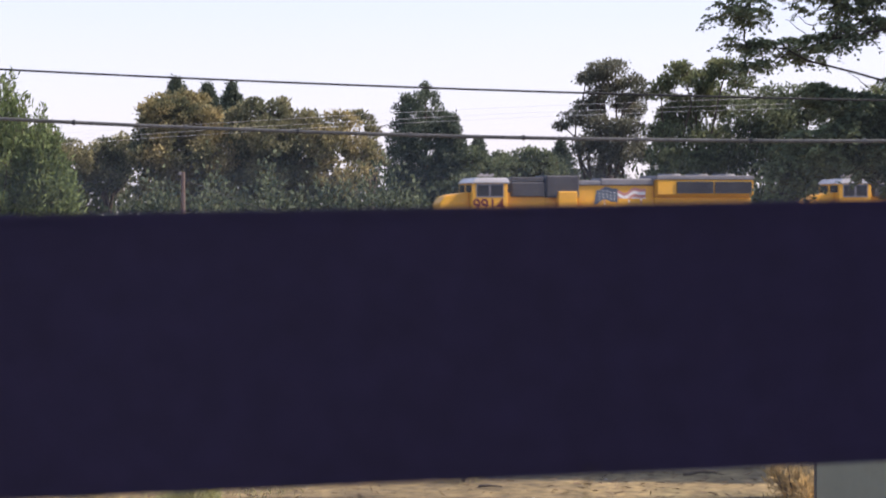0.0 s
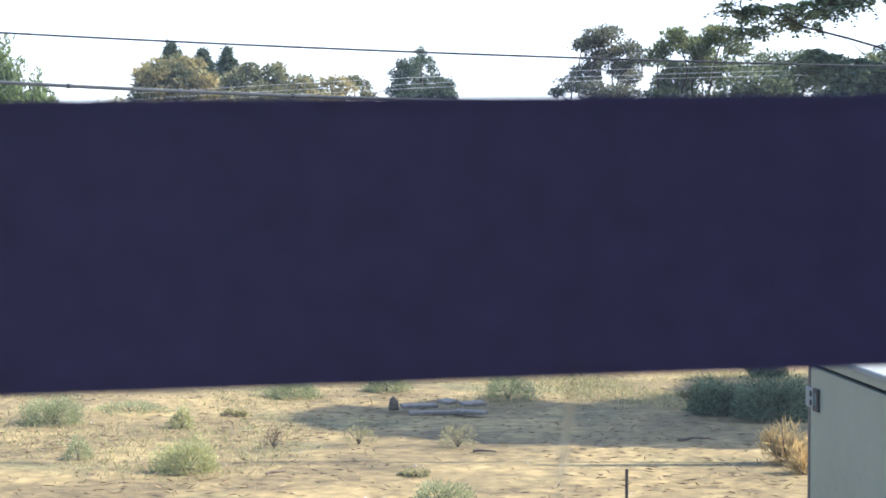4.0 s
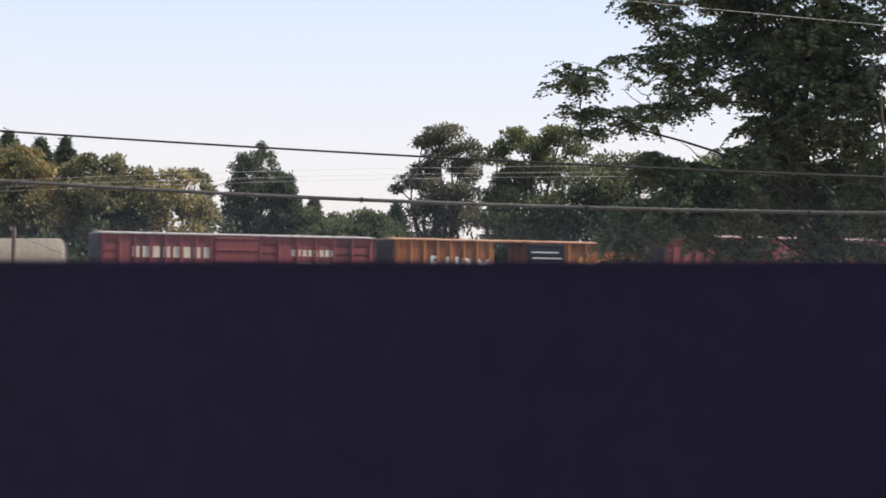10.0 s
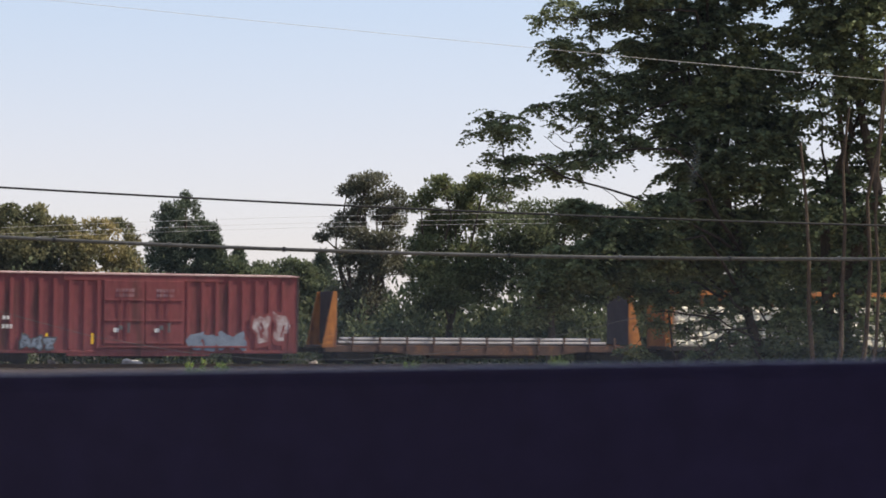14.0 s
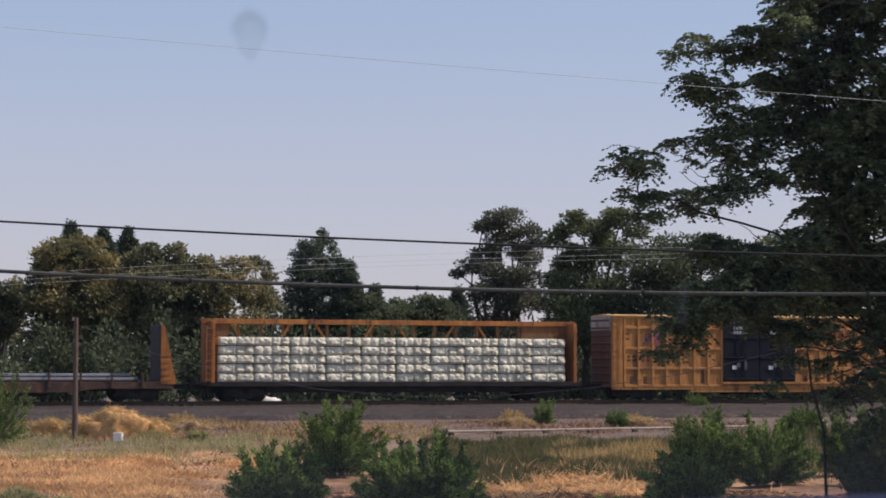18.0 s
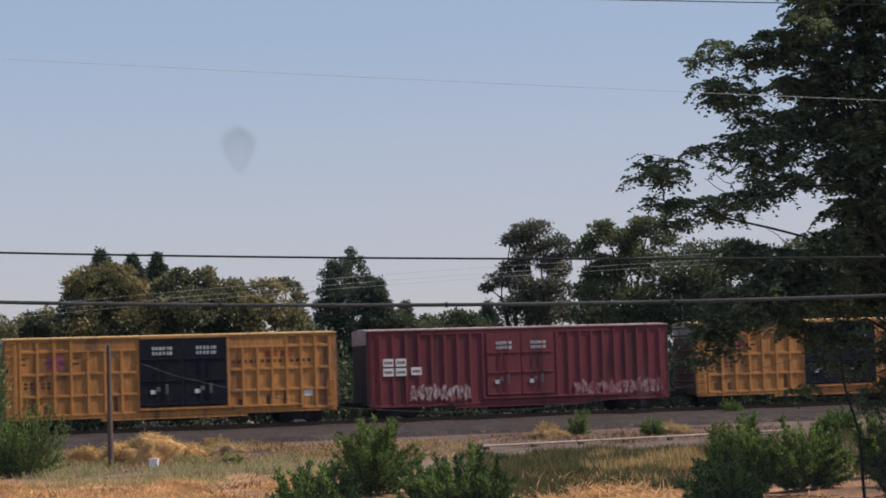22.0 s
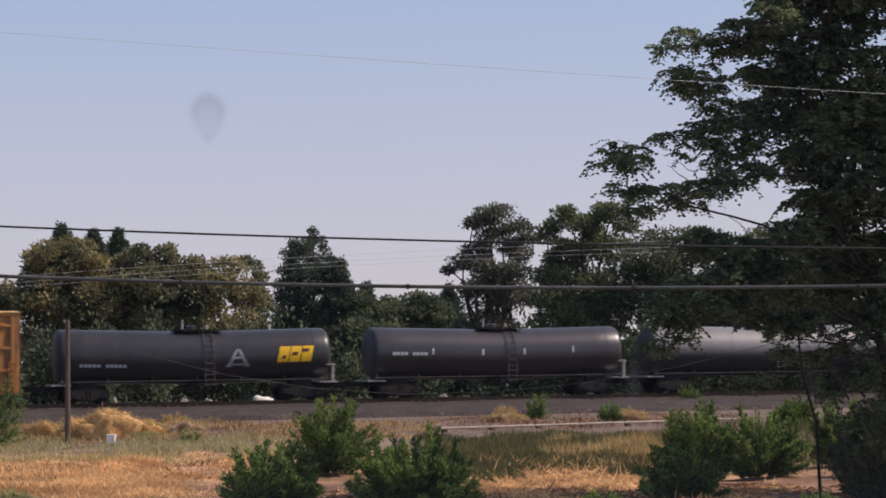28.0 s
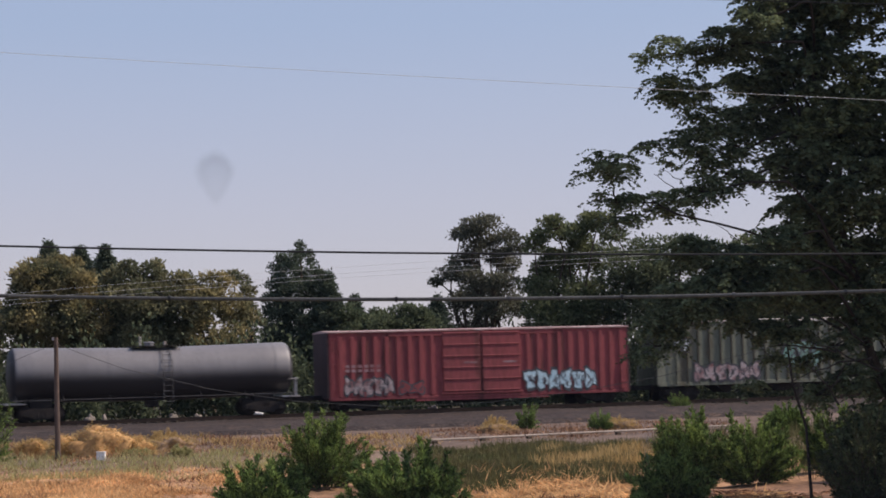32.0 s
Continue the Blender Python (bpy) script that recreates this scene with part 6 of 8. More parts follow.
def broad_tree(seed, dist, lobes, leaf, label, density=600.0, size=0.29, shell=0.3, deep=0.8, trunk_r=0.28, group="trees beyond the railway", name="tree", lift=0.25, share=0.34):
    """A tree of leafy lobes, each (x, z, half width, half height) in metres, carried by limbs from one trunk."""
    rng, pr = np.random.default_rng(seed), random.Random(seed)
    cx = sum(l[0] for l in lobes) / len(lobes)
    t = root(name, Matrix.Translation((cx, dist, 0)), label, "tree", group)
    bm = bmesh.new()
    fork = (pr.uniform(-.2, .2), 0, max(1.2, min(l[1] for l in lobes) * 0.55))
    limb(bm, bend(pr, (0, 0, -0.1), fork, 0.04, 3), trunk_r * 1.25, trunk_r * 0.85, 9)
    full = []
    for x, z, rx, rz in lobes:
        y = pr.uniform(-deep, deep) * 2.2
        full.append((x - cx, y, z, rx, (rx + rz) * 0.5 * deep + 0.3, rz))
        limb(bm, bend(pr, fork, (x - cx, y, z + rz * 0.3), 0.10, 4), trunk_r * 0.55, 0.03)
        for _ in range(3):
            a = pr.uniform(0, 6.28)
            limb(bm, bend(pr, (x - cx, y, z - rz * 0.2), (x - cx + math.cos(a) * rx * .8, y + math.sin(a) * rx * .6, z + pr.uniform(-.4, .8) * rz), 0.1, 3), 0.06, 0.015, 5)
    part("trunk", bm, "bark", t)
    part("crown", faces_mesh("crown", lobes_leaves(rng, clumps(rng, full, share), density * 0.66, size, shell, lift), 4), leaf, t)
    return t


def conifer(seed, dist, x, top, half, low, label, tiers=16):
    """A pointed evergreen: whorls of drooping, feathered boughs round a straight trunk."""
    rng = np.random.default_rng(seed)
    t = root("conifer", Matrix.Translation((x, dist, 0)), label, "tree", "trees beyond the railway")
    bm = bmesh.new()
    tube(bm, (0, 0, -0.1), (0, 0, top - 0.3), 0.3, 0.04, 9)
    out = []
    for i in range(tiers):
        f = i / (tiers - 1)
        z = low + (top - low - 0.2) * f
        r = half * math.sin(1.5708 * min(1.0, 1.3 * (1 - f))) * (0.84 + 0.28 * rng.random()) + 0.1
        for k in range(int(9 + 11 * (1 - f))):
            a = rng.uniform(0, 6.283)
            d = np.array([math.cos(a), math.sin(a), -0.12 + 0.5 * f])
            n = int(22 + 60 * r)
            s = rng.uniform(0.1, 1.0, n)[:, None]
            c = np.array([0, 0, z]) + d * r * s * rng.uniform(0.75, 1.15) + rng.normal(0, 0.16, (n, 3))
            out.append(blades(rng, c, d + rng.normal(0, 0.7, (n, 3)), 0.34, 0.13))
    part("trunk", bm, "bark", t)
    part("crown", faces_mesh("crown", np.concatenate(out), 4), "leaf_needle", t)


def column_conifer(seed, dist, x, top, levels, label):
    """An old evergreen with an uneven columnar crown; levels: metres below the top, reach to one side and to the other."""
    rng = np.random.default_rng(seed)
    t = root("conifer", Matrix.Translation((x, dist, 0)), label, "tree", "trees beyond the railway")
    part("trunk", tube(bmesh.new(), (0, 0, -0.1), (0, 0, top - 0.4), 0.34, 0.04, 9), "bark", t)
    drops, one, other = zip(*levels)
    tufts = []
    for _ in range(330):
        d = drops[-1] * rng.random() ** 0.85
        a = rng.uniform(0, 6.283)
        side = math.cos(a)
        reach = np.interp(d, drops, other if side > 0 else one)
        r = reach * rng.uniform(0.62, 1.0)
        k = 0.16 + 0.13 * reach * rng.uniform(0.7, 1.2)
        tufts.append((side * r, math.sin(a) * r * 0.9, top - d - 0.12, k * 1.15, k, k * 0.75))
    part("crown", faces_mesh("crown", lobes_leaves(rng, tufts, 560, 0.22, 0.2, 0.5), 4), "leaf_needle", t)


def lobes_at(dist, *spec):
    """Lobes from bearings: tenths of a degree-like units across and up at that distance, into metres."""
    return [(u * dist / 3600, EYE_Z + v * dist / 3600, ru * dist / 3600, rv * dist / 3600) for u, v, ru, rv in spec]


EYE_Z = 3.25
broad_tree(1, 152, lobes_at(152, (-699, 117, 38, 28), (-729, 93, 38, 30), (-669, 99, 35, 30), (-714, 58, 55, 35)),
           "leaf_olive", "olive-green tree yellowing in late summer")
broad_tree(2, 150, lobes_at(150, (-599, 166, 55, 42), (-569, 193, 42, 26), (-632, 136, 36, 36), (-539, 155, 45, 40), (-584, 105, 75, 40), (-519, 104, 48, 45), (-594, 56, 70, 40), (-524, 49, 50, 40)),
           "leaf_gold", "broad tree with olive and golden leaves")
broad_tree(3, 151, lobes_at(151, (-454, 163, 48, 33), (-406, 174, 32, 26), (-424, 125, 66, 42), (-364, 151, 42, 32), (-402, 194, 11, 9), (-354, 101, 55, 45), (-464, 93, 60, 45), (-404, 52, 70, 40), (-444, 188, 20, 14)),
           "leaf_olive", "broad olive-green tree with yellowing top")
broad_tree(4, 149, lobes_at(149, (-304, 155, 46, 30), (-314, 111, 58, 42), (-259, 105, 34, 45), (-284, 55, 60, 40), (-354, 56, 40, 40)),
           "leaf_gold", "golden-leaved tree with an open outer crown", density=480.0, share=0.26)
broad_tree(5, 153, lobes_at(153, (-249, 167, 22, 13), (-232, 144, 20, 14), (-239, 114, 20, 18), (-224, 94, 14, 14), (-264, 175, 14, 9)),
           "leaf_olive", "thin airy tree at the edge of the grove", density=330.0, shell=0.2)
conifer(20, 175, -28.49, 14.74, 1.26, 9.83, "tall dark pointed evergreen")
conifer(21, 178, -26.16, 14.49, 1.04, 9.90, "tall dark pointed evergreen")
conifer(22, 176, -23.81, 14.33, 1.08, 9.78, "tall dark pointed evergreen")
column_conifer(23, 168, -6.67, 14.05, ((0.0, 0.1, 0.1), (0.5, 0.4, 0.4), (0.9, 0.95, 0.8), (1.35, 2.2, 1.25), (2.1, 2.55, 1.35), (2.9, 2.55, 2.3), (4.2, 2.9, 2.8), (7.0, 3.0, 3.3), (9.6, 2.8, 3.2)), "tall dark evergreen with a broad column of boughs")
conifer(24, 166, -4.43, 11.03, 1.38, 4.25, "tall dark pointed evergreen")
conifer(25, 180, -2.45, 9.64, 0.80, 5.04, "tall dark pointed evergreen")
conifer(26, 182, 4.85, 9.48, 1.11, 4.43, "tall dark pointed evergreen")
broad_tree(6, 165, lobes_at(165, (-62, 91, 28, 22), (-24, 75, 45, 25), (-84, 56, 50, 30), (-34, 36, 60, 35)),
           "leaf_deep", "low rounded green tree")
broad_tree(7, 168, lobes_at(168, (6, 93, 35, 16), (46, 94, 34, 20), (31, 69, 50, 30), (76, 79, 30, 24), (46, 34, 60, 35)),
           "leaf_deep", "low dark green tree")
broad_tree(8, 155, lobes_at(155, (181, 250, 44, 16), (190, 220, 26, 12), (176, 130, 40, 18), (141, 234, 24, 14), (218, 229, 26, 14), (161, 204, 26, 15), (206, 193, 30, 18), (121, 165, 26, 17), (158, 156, 30, 18), (204, 145, 38, 22), (134, 117, 28, 20), (178, 104, 40, 24), (226, 181, 20, 20), (96, 153, 14, 10), (216, 101, 40, 30), (156, 52, 60, 40), (160, 236, 30, 14), (148, 184, 28, 14), (236, 205, 22, 12)),
           "leaf_ash", "tall airy eucalyptus with separate leaf clumps", density=560.0, shell=0.3, size=0.24, share=0.40)
broad_tree(9, 150, lobes_at(150, (306, 240, 34, 20), (272, 216, 26, 20), (346, 232, 40, 22), (316, 178, 46, 30), (386, 250, 38, 18), (372, 190, 50, 30), (276, 150, 34, 30), (330, 112, 80, 46), (326, 60, 80, 40)),
           "leaf_green", "broad dark green tree")
broad_tree(10, 148, lobes_at(148, (451, 172, 75, 50), (516, 188, 70, 36), (596, 164, 70, 45), (466, 97, 95, 55), (586, 85, 100, 55), (416, 228, 30, 14)),
           "leaf_deep", "broad dark green tree in shade", density=430.0)
broad_tree(11, 147, lobes_at(147, (696, 158, 80, 50), (776, 171, 80, 60), (716, 82, 100, 60), (836, 100, 90, 70), (646, 204, 40, 20)),
           "leaf_green", "broad green tree in shade", density=430.0)
broad_tree(12, 149, lobes_at(149, (936, 158, 90, 70), (1036, 147, 90, 70), (976, 68, 120, 60), (1116, 95, 100, 80)),
           "leaf_deep", "broad dark green tree in shade", density=430.0)
broad_tree(13, 150, lobes_at(150, (-824, 110, 50, 40), (-784, 89, 45, 40), (-874, 91, 60, 50), (-934, 112, 60, 55), (-834, 50, 80, 40)),
           "leaf_olive", "olive-green tree at the end of the grove")


def plume_tree(seed, x, y, width, height, label):
    """A tree of many upright leafy shoots that fan out from a low fork."""
    rng, pr = np.random.default_rng(seed), random.Random(seed)
    t = root("tree", Matrix.Translation((x, y, 0)), label, "tree", "trees before the railway")
    wood, out = bmesh.new(), []
    limb(wood, [(0, 0, -0.1), (0.05, 0, 0.7), (0, 0, 1.3)], 0.28, 0.2, 9)
    for i in range(84):
        a, r = pr.uniform(0, 6.283), math.sqrt(pr.random())
        tip = Vector((math.cos(a) * r * width * 0.5, math.sin(a) * r * width * 0.45, height * (0.30 + 0.70 * math.sqrt(1 - 0.92 * r * r)) * pr.uniform(0.74, 1.03)))
        pts = bend(pr, (tip.x * 0.25, tip.y * 0.25, 0.6), tip, 0.03, 5)
        limb(wood, pts, 0.05, 0.01, 5)
        n = int(360 * pr.uniform(0.7, 1.3))
        s = rng.uniform(0.12, 1.0, n)
        p = np.array([list(q) for q in pts])
        k = np.clip((s * (len(pts) - 1)).astype(int), 0, len(pts) - 2)
        f = (s * (len(pts) - 1) - k)[:, None]
        spread = (0.42 * (1 - s) ** 0.7 + 0.09)[:, None]
        c = p[k] * (1 - f) + p[k + 1] * f + rng.normal(0, 1, (n, 3)) * spread * np.array([1, 1, 0.8])
        d = unit(rng, n)
        d[:, 2] += 0.9
        out.append(blades(rng, c, d, 0.30, 0.11))
    part("trunk", wood, "bark", t)
    part("crown", faces_mesh("crown", np.concatenate(out), 4), "leaf_fresh", t)


plume_tree(14, -23.2, 92, 6.8, 9.5, "bright green tree of upright plumes before the track")
plume_tree(15, -20.7, 90.5, 2.8, 7.4, "small bright green tree of upright plumes")

# undergrowth that closes the view under the trees
def thicket():
    rng = np.random.default_rng(77)
    lobes, woods = [], []
    for i in range(120):
        x = -48 + i * 0.94
        y = 146 + 0.31 * x + rng.uniform(-3, 3)
        h = rng.uniform(2.4, 4.8)
        lobes.append((x, y, h * 0.55, rng.uniform(0.8, 1.9), 1.2, h * rng.uniform(0.5, 1.0)))
        if i % 2:
            woods.append((x + 6, y + 24, rng.uniform(2.2, 3.2), 2.6, 1.4, rng.uniform(3.0, 4.2)))
    for name, made, n, size, label in (("thicket", lobes, 170, 0.40, "dense dark green undergrowth along the far side of the railway"), ("far_woods", woods, 90, 0.75, "dark woods far behind the trees")):
        ob = part(name, faces_mesh(name, lobes_leaves(rng, made, n, size, 0.2), 4), "leaf_scrub")
        tagged(ob, label, "undergrowth", kind="stuff")


thicket()


# ---- the big tree by the lot ----
def fronds(rng, centres, size, per=8, pairs=6):
    """Compound leaves: from each twig tip, drooping stalks with pairs of leaflets."""
    n = len(centres)
    a = rng.uniform(0, 2 * math.pi, (n, per))
    lift = rng.uniform(-0.35, 0.55, (n, per))
    d = np.stack([np.cos(a), np.sin(a), lift], -1)
    length = size * rng.uniform(0.6, 1.2, (n, per))[..., None, None]
    s = ((np.arange(pairs) + 1) / pairs)[None, None, :, None]
    p = centres[:, None, None, :] + d[:, :, None, :] * length * s
    p[..., 2] -= (length * 0.55 * s ** 2)[..., 0]
    side = np.stack([-np.sin(a), np.cos(a), 0 * a], -1)[:, :, None, :]
    out = []
    for sgn in (-1, 1):
        dirs = np.broadcast_to(side * sgn + d[:, :, None, :] * 0.5, p.shape) + rng.normal(0, 0.25, p.shape)
        dirs = dirs - np.array([0, 0, 0.35])
        out.append(blades(rng, p.reshape(-1, 3), dirs.reshape(-1, 3), size * 0.30, size * 0.165))
    return np.concatenate(out)


def tip_clouds(rng, lobes, per_area):
    out = []
    for x, y, z, rx, ry, rz in lobes:
        n = max(3, int(per_area * rx * rz))
        u = unit(rng, n)
        r = rng.uniform(0.25, 1.0, n)[:, None] ** 0.5
        out.append(np.array([x, y, z]) + u * r * np.array([rx, ry, rz]))
    return np.concatenate(out)


def big_tree():
    rng, pr = np.random.default_rng(5), random.Random(5)
    base = Vector((11.9, 44.5, 0))
    t = root("multi_stem_tree", Matrix.Translation(base), "tall dark green tree with feathery compound leaves", "tree", "trees before the railway")
    # the full body of the crown: across, up, half width, half height
    upper = ((8.75, 10.0, 0.8, 1.0), (10.0, 9.55, 1.5, 1.4), (9.2, 11.7, 0.9, 0.9), (10.4, 12.0, 1.9, 1.4), (12.3, 11.45, 1.9, 1.8), (14.2, 9.9, 1.8, 1.8), (14.0, 12.0, 1.5, 1.4))
    middle = ((9.35, 8.05, 0.75, 0.8), (10.6, 7.35, 1.5, 1.3), (12.3, 8.6, 1.8, 1.65), (9.6, 6.5, 0.7, 0.65), (10.2, 5.6, 1.1, 1.05), (12.2, 5.5, 1.65, 1.5), (14.3, 6.4, 1.65, 1.8), (9.3, 4.9, 0.7, 0.5))
    low = ((10.95, 4.35, 0.8, 0.55), (12.0, 3.0, 1.3, 1.2), (13.7, 3.4, 1.5, 1.4), (10.7, 1.6, 0.95, 0.75), (11.9, 1.3, 1.35, 0.75), (13.9, 1.35, 1.2, 0.85))
    # open boughs along its side: where each leaves the body, and its flat leafy pads outwards
    high_boughs = (((9.5, 11.0), ((8.25, 10.6, 0.5, 0.3), (8.5, 11.3, 0.5, 0.35))),
                   ((9.4, 10.2), ((7.7, 10.22, 0.62, 0.4), (7.15, 10.05, 0.52, 0.27), (6.2, 10.03, 0.40, 0.17), (6.4, 10.28, 0.24, 0.11))),
                   ((9.3, 9.6), ((8.3, 9.5, 0.35, 0.2), (7.0, 9.34, 0.55, 0.38), (6.33, 9.4, 0.42, 0.34))))
    side_boughs = (((9.2, 9.0), ((8.35, 8.7, 0.7, 0.45), (7.4, 8.8, 0.5, 0.22))),
                   ((9.2, 8.3), ((8.1, 7.95, 0.5, 0.24), (7.4, 8.3, 0.55, 0.33), (6.75, 8.16, 0.46, 0.21), (5.97, 8.05, 0.28, 0.15))),
                   ((9.0, 7.5), ((8.0, 7.3, 0.5, 0.26), (7.0, 7.68, 0.72, 0.28))),
                   ((8.9, 7.1), ((7.05, 7.0, 0.68, 0.32), (6.32, 6.76, 0.58, 0.30), (5.4, 6.32, 0.55, 0.17))),
                   ((8.6, 5.75), ((5.15, 6.78, 0.58, 0.22), (4.92, 7.56, 0.62, 0.33))))
    low_boughs = (((9.6, 6.0), ((8.6, 5.85, 0.55, 0.33), (7.6, 5.45, 0.6, 0.3), (6.8, 5.7, 0.55, 0.3))),
                  ((9.5, 5.2), ((8.3, 5.0, 0.75, 0.55), (7.4, 4.75, 0.75, 0.55), (6.55, 4.5, 0.72, 0.48), (6.05, 4.1, 0.62, 0.32), (5.9, 3.6, 0.5, 0.09), (5.5, 3.4, 0.3, 0.06))),
                  ((9.6, 4.2), ((8.9, 3.95, 0.6, 0.35), (7.9, 4.1, 0.4, 0.2), (8.6, 3.3, 0.3, 0.10), (8.15, 2.7, 0.3, 0.12))),
                  ((10.7, 3.5), ((9.95, 3.55, 0.5, 0.26), (9.35, 3.15, 0.4, 0.16))),
                  ((10.7, 2.9), ((10.1, 2.85, 0.5, 0.3), (9.5, 2.45, 0.42, 0.2))))
    stems = []
    for k in range(7):
        foot = Vector((pr.uniform(-0.9, 1.8), pr.uniform(-1.2, 1.2), -0.1))
        head = Vector((foot.x * 2.2 + pr.uniform(-1.5, 1.0), foot.y * 1.6, pr.uniform(7.0, 12.5)))
        pts = bend(pr, foot, head, 0.035, 6)
        stems.append(pts)
        part("stem", limb(bmesh.new(), pts, pr.uniform(0.10, 0.19), 0.04, 8), "bark", t)
    for x in (11.75, 12.15, 12.55, 12.9, 13.35, 13.8):  # slim bare stems along the near side
        pts = bend(pr, (x - base.x, -1.5, -0.1), (x - base.x + pr.uniform(-0.5, 0.7), -1.75, pr.uniform(6.5, 9.0)), 0.02, 6)
        part("stem", limb(bmesh.new(), pts, pr.uniform(0.045, 0.07), 0.025, 8), "bark", t)
    pts = bend(pr, (-2.6, 0.1, -0.1), (-3.0, 0.4, 4.3), 0.03, 5)
    part("stem", limb(bmesh.new(), pts, 0.04, 0.018, 8), "bark_dark", t)
    body, pads = [], []
    wood = bmesh.new()
    for x, z, rx, rz in upper + middle + low:
        c = Vector((x - base.x, pr.uniform(0.4, 1.6) if z > 2.5 else pr.uniform(-0.4, 0.4), z))
        body.append((*c, rx, (rx + rz) * 0.5, rz))
        near = min((q for s in stems for q in s[1:]), key=lambda q: (q - c - Vector((0, 0, -2.2))).length)
        limb(wood, bend(pr, near, c, 0.07, 4), 0.04, 0.012, 6)
        for _ in range(5):
            u = unit(rng, 1)[0]
            limb(wood, bend(pr, c, c + Vector((u[0] * rx * .9, u[1] * rx * .8, u[2] * rz * .9)), 0.1, 3), 0.016, 0.006, 5)
    part("limb", wood, "bark_dark", t)
    for (ox, oz), row in high_boughs + side_boughs + low_boughs:
        wood, y = bmesh.new(), pr.uniform(-0.9, 0.7)
        at, r = Vector((ox - base.x, y, oz)), 0.027
        near = min((q for s in stems for q in s[1:]), key=lambda q: (q - at - Vector((0, 0, -2.0))).length)
        limb(wood, bend(pr, near, at, 0.05, 3), 0.045, r, 6)
        for x, z, rx, rz in row:
            c = Vector((x - base.x, y + pr.uniform(-0.25, 0.25), z - rz * 0.25))
            limb(wood, bend(pr, at, c, 0.045, 5), r, r * 0.72, 6)
            at, r = c, r * 0.72
            pads.append((c.x, c.y, z, rx, rx * 0.8, rz))
            for _ in range(7):
                a, f = pr.uniform(0, 6.283), pr.uniform(0.5, 0.95)
                limb(wood, bend(pr, c, c + Vector((math.cos(a) * rx * f, math.sin(a) * rx * 0.7 * f, rz * pr.uniform(-0.2, 0.8))), 0.1, 3), 0.013, 0.005, 5)
        part("limb", wood, "bark_dark", t)
    # bare twigs between the boughs
    wood = bmesh.new()
    for tip in ((6.0, 7.35), (6.15, 7.45), (7.3, 6.25)):
        limb(wood, bend(pr, (tip[0] + 0.5 - base.x, -0.3, tip[1] - 0.4), (tip[0] - base.x, -0.3, tip[1]), 0.12, 4), 0.012, 0.005, 5)
    for a, b in (((10.9, 2.9), (9.2, 3.65)), ((10.7, 3.2), (8.9, 2.75)), ((10.5, 3.55), (9.5, 4.3)), ((10.2, 3.1), (9.6, 2.4)), ((9.9, 3.35), (8.4, 3.5)), ((9.9, 2.2), (9.2, 3.1))):
        limb(wood, bend(pr, (a[0] - base.x, -0.2, a[1]), (b[0] - base.x, -0.3, b[1]), 0.06, 5), 0.026, 0.008, 6)
    part("twig", wood, "bark_dark", t)
    leaves = [fronds(rng, tip_clouds(rng, [q for q in pads if not 3.9 < q[2] < 5.9], 72), 0.37, 8, 6), fronds(rng, tip_clouds(rng, [q for q in pads if 3.9 < q[2] < 5.9], 105), 0.38, 8, 6), fronds(rng, tip_clouds(rng, [q for q in body if q[0] < 0.2], 62), 0.46), fronds(rng, tip_clouds(rng, [q for q in body if q[0] >= 0.2], 30), 0.50)]
    part("crown", faces_mesh("crown", np.concatenate(leaves), 4), "leaf_shade", t)


big_tree()


def shade_tree():
    """A tall tree beside the lot; its shade falls across the dirt in a patch with a clean near edge."""
    rng, pr = np.random.default_rng(9), random.Random(9)
    base = Vector((16.2, 28.2, 0))
    t = root("tree", Matrix.Translation(base), "tall dark green tree shading the edge of the lot", "tree", "trees before the railway")
    reach = 1 / math.tan(radians(SUN_ELEVATION))
    sx, sy = reach * math.sin(radians(SUN_AZIMUTH)), reach * math.cos(radians(SUN_AZIMUTH))
    # the crown's outline as its shade shows it: across the lot, near side, far side
    outline = np.array(((-2.7, 26.6, 28.0), (-1.5, 25.2, 28.5), (0.0, 24.3, 29.3), (1.5, 24.0, 28.9), (2.4, 23.85, 30.0), (3.2, 23.8, 33.0), (4.6, 24.2, 33.2), (5.6, 25.5, 32.0)))
    lobes = []
    for k in range(120):
        gx = -2.5 + 7.8 * (k + pr.random()) / 120
        lo, hi = (float(np.interp(gx, outline[:, 0], outline[:, c])) for c in (1, 2))
        gy = lo + 0.5 + (hi - lo - 1.0) * pr.random()
        if 0.9 < gx < 2.2 and 26.3 < gy < 28.6 and pr.random() < 0.75:
            continue                               # a thin place in the crown
        x = pr.uniform(-1.7, 1.7)
        z = (base.x + x - gx) / sx
        lobes.append((x, gy + z * sy - base.y, z, 0.95, 0.85, 0.7))
    bm = limb(bmesh.new(), bend(pr, (0, 0, -0.1), (0, 0, 14.5), 0.02, 5), 0.34, 0.1, 9)
    for x, y, z, *_ in lobes:
        limb(bm, bend(pr, (0, 0, min(z - 1.5, 14)), (x, y, z), 0.1, 3), 0.05, 0.02, 5)
    part("trunk", bm, "bark", t)
    leaves = lobes_leaves(rng, lobes, 300, 0.34, 0.2)
    mid = leaves.mean(axis=1)
    gx, gy = mid[:, 0] + base.x - mid[:, 2] * sx, mid[:, 1] + base.y - mid[:, 2] * sy
    keep = (gy > np.interp(gx, outline[:, 0], outline[:, 1]) + 0.12 * np.sin(gx * 9)) & (gy < np.interp(gx, outline[:, 0], outline[:, 2]) + 0.3 * np.sin(gx * 5)) & (gx > -2.75)
    part("crown", faces_mesh("crown", leaves[keep], 4), "leaf_green", t)


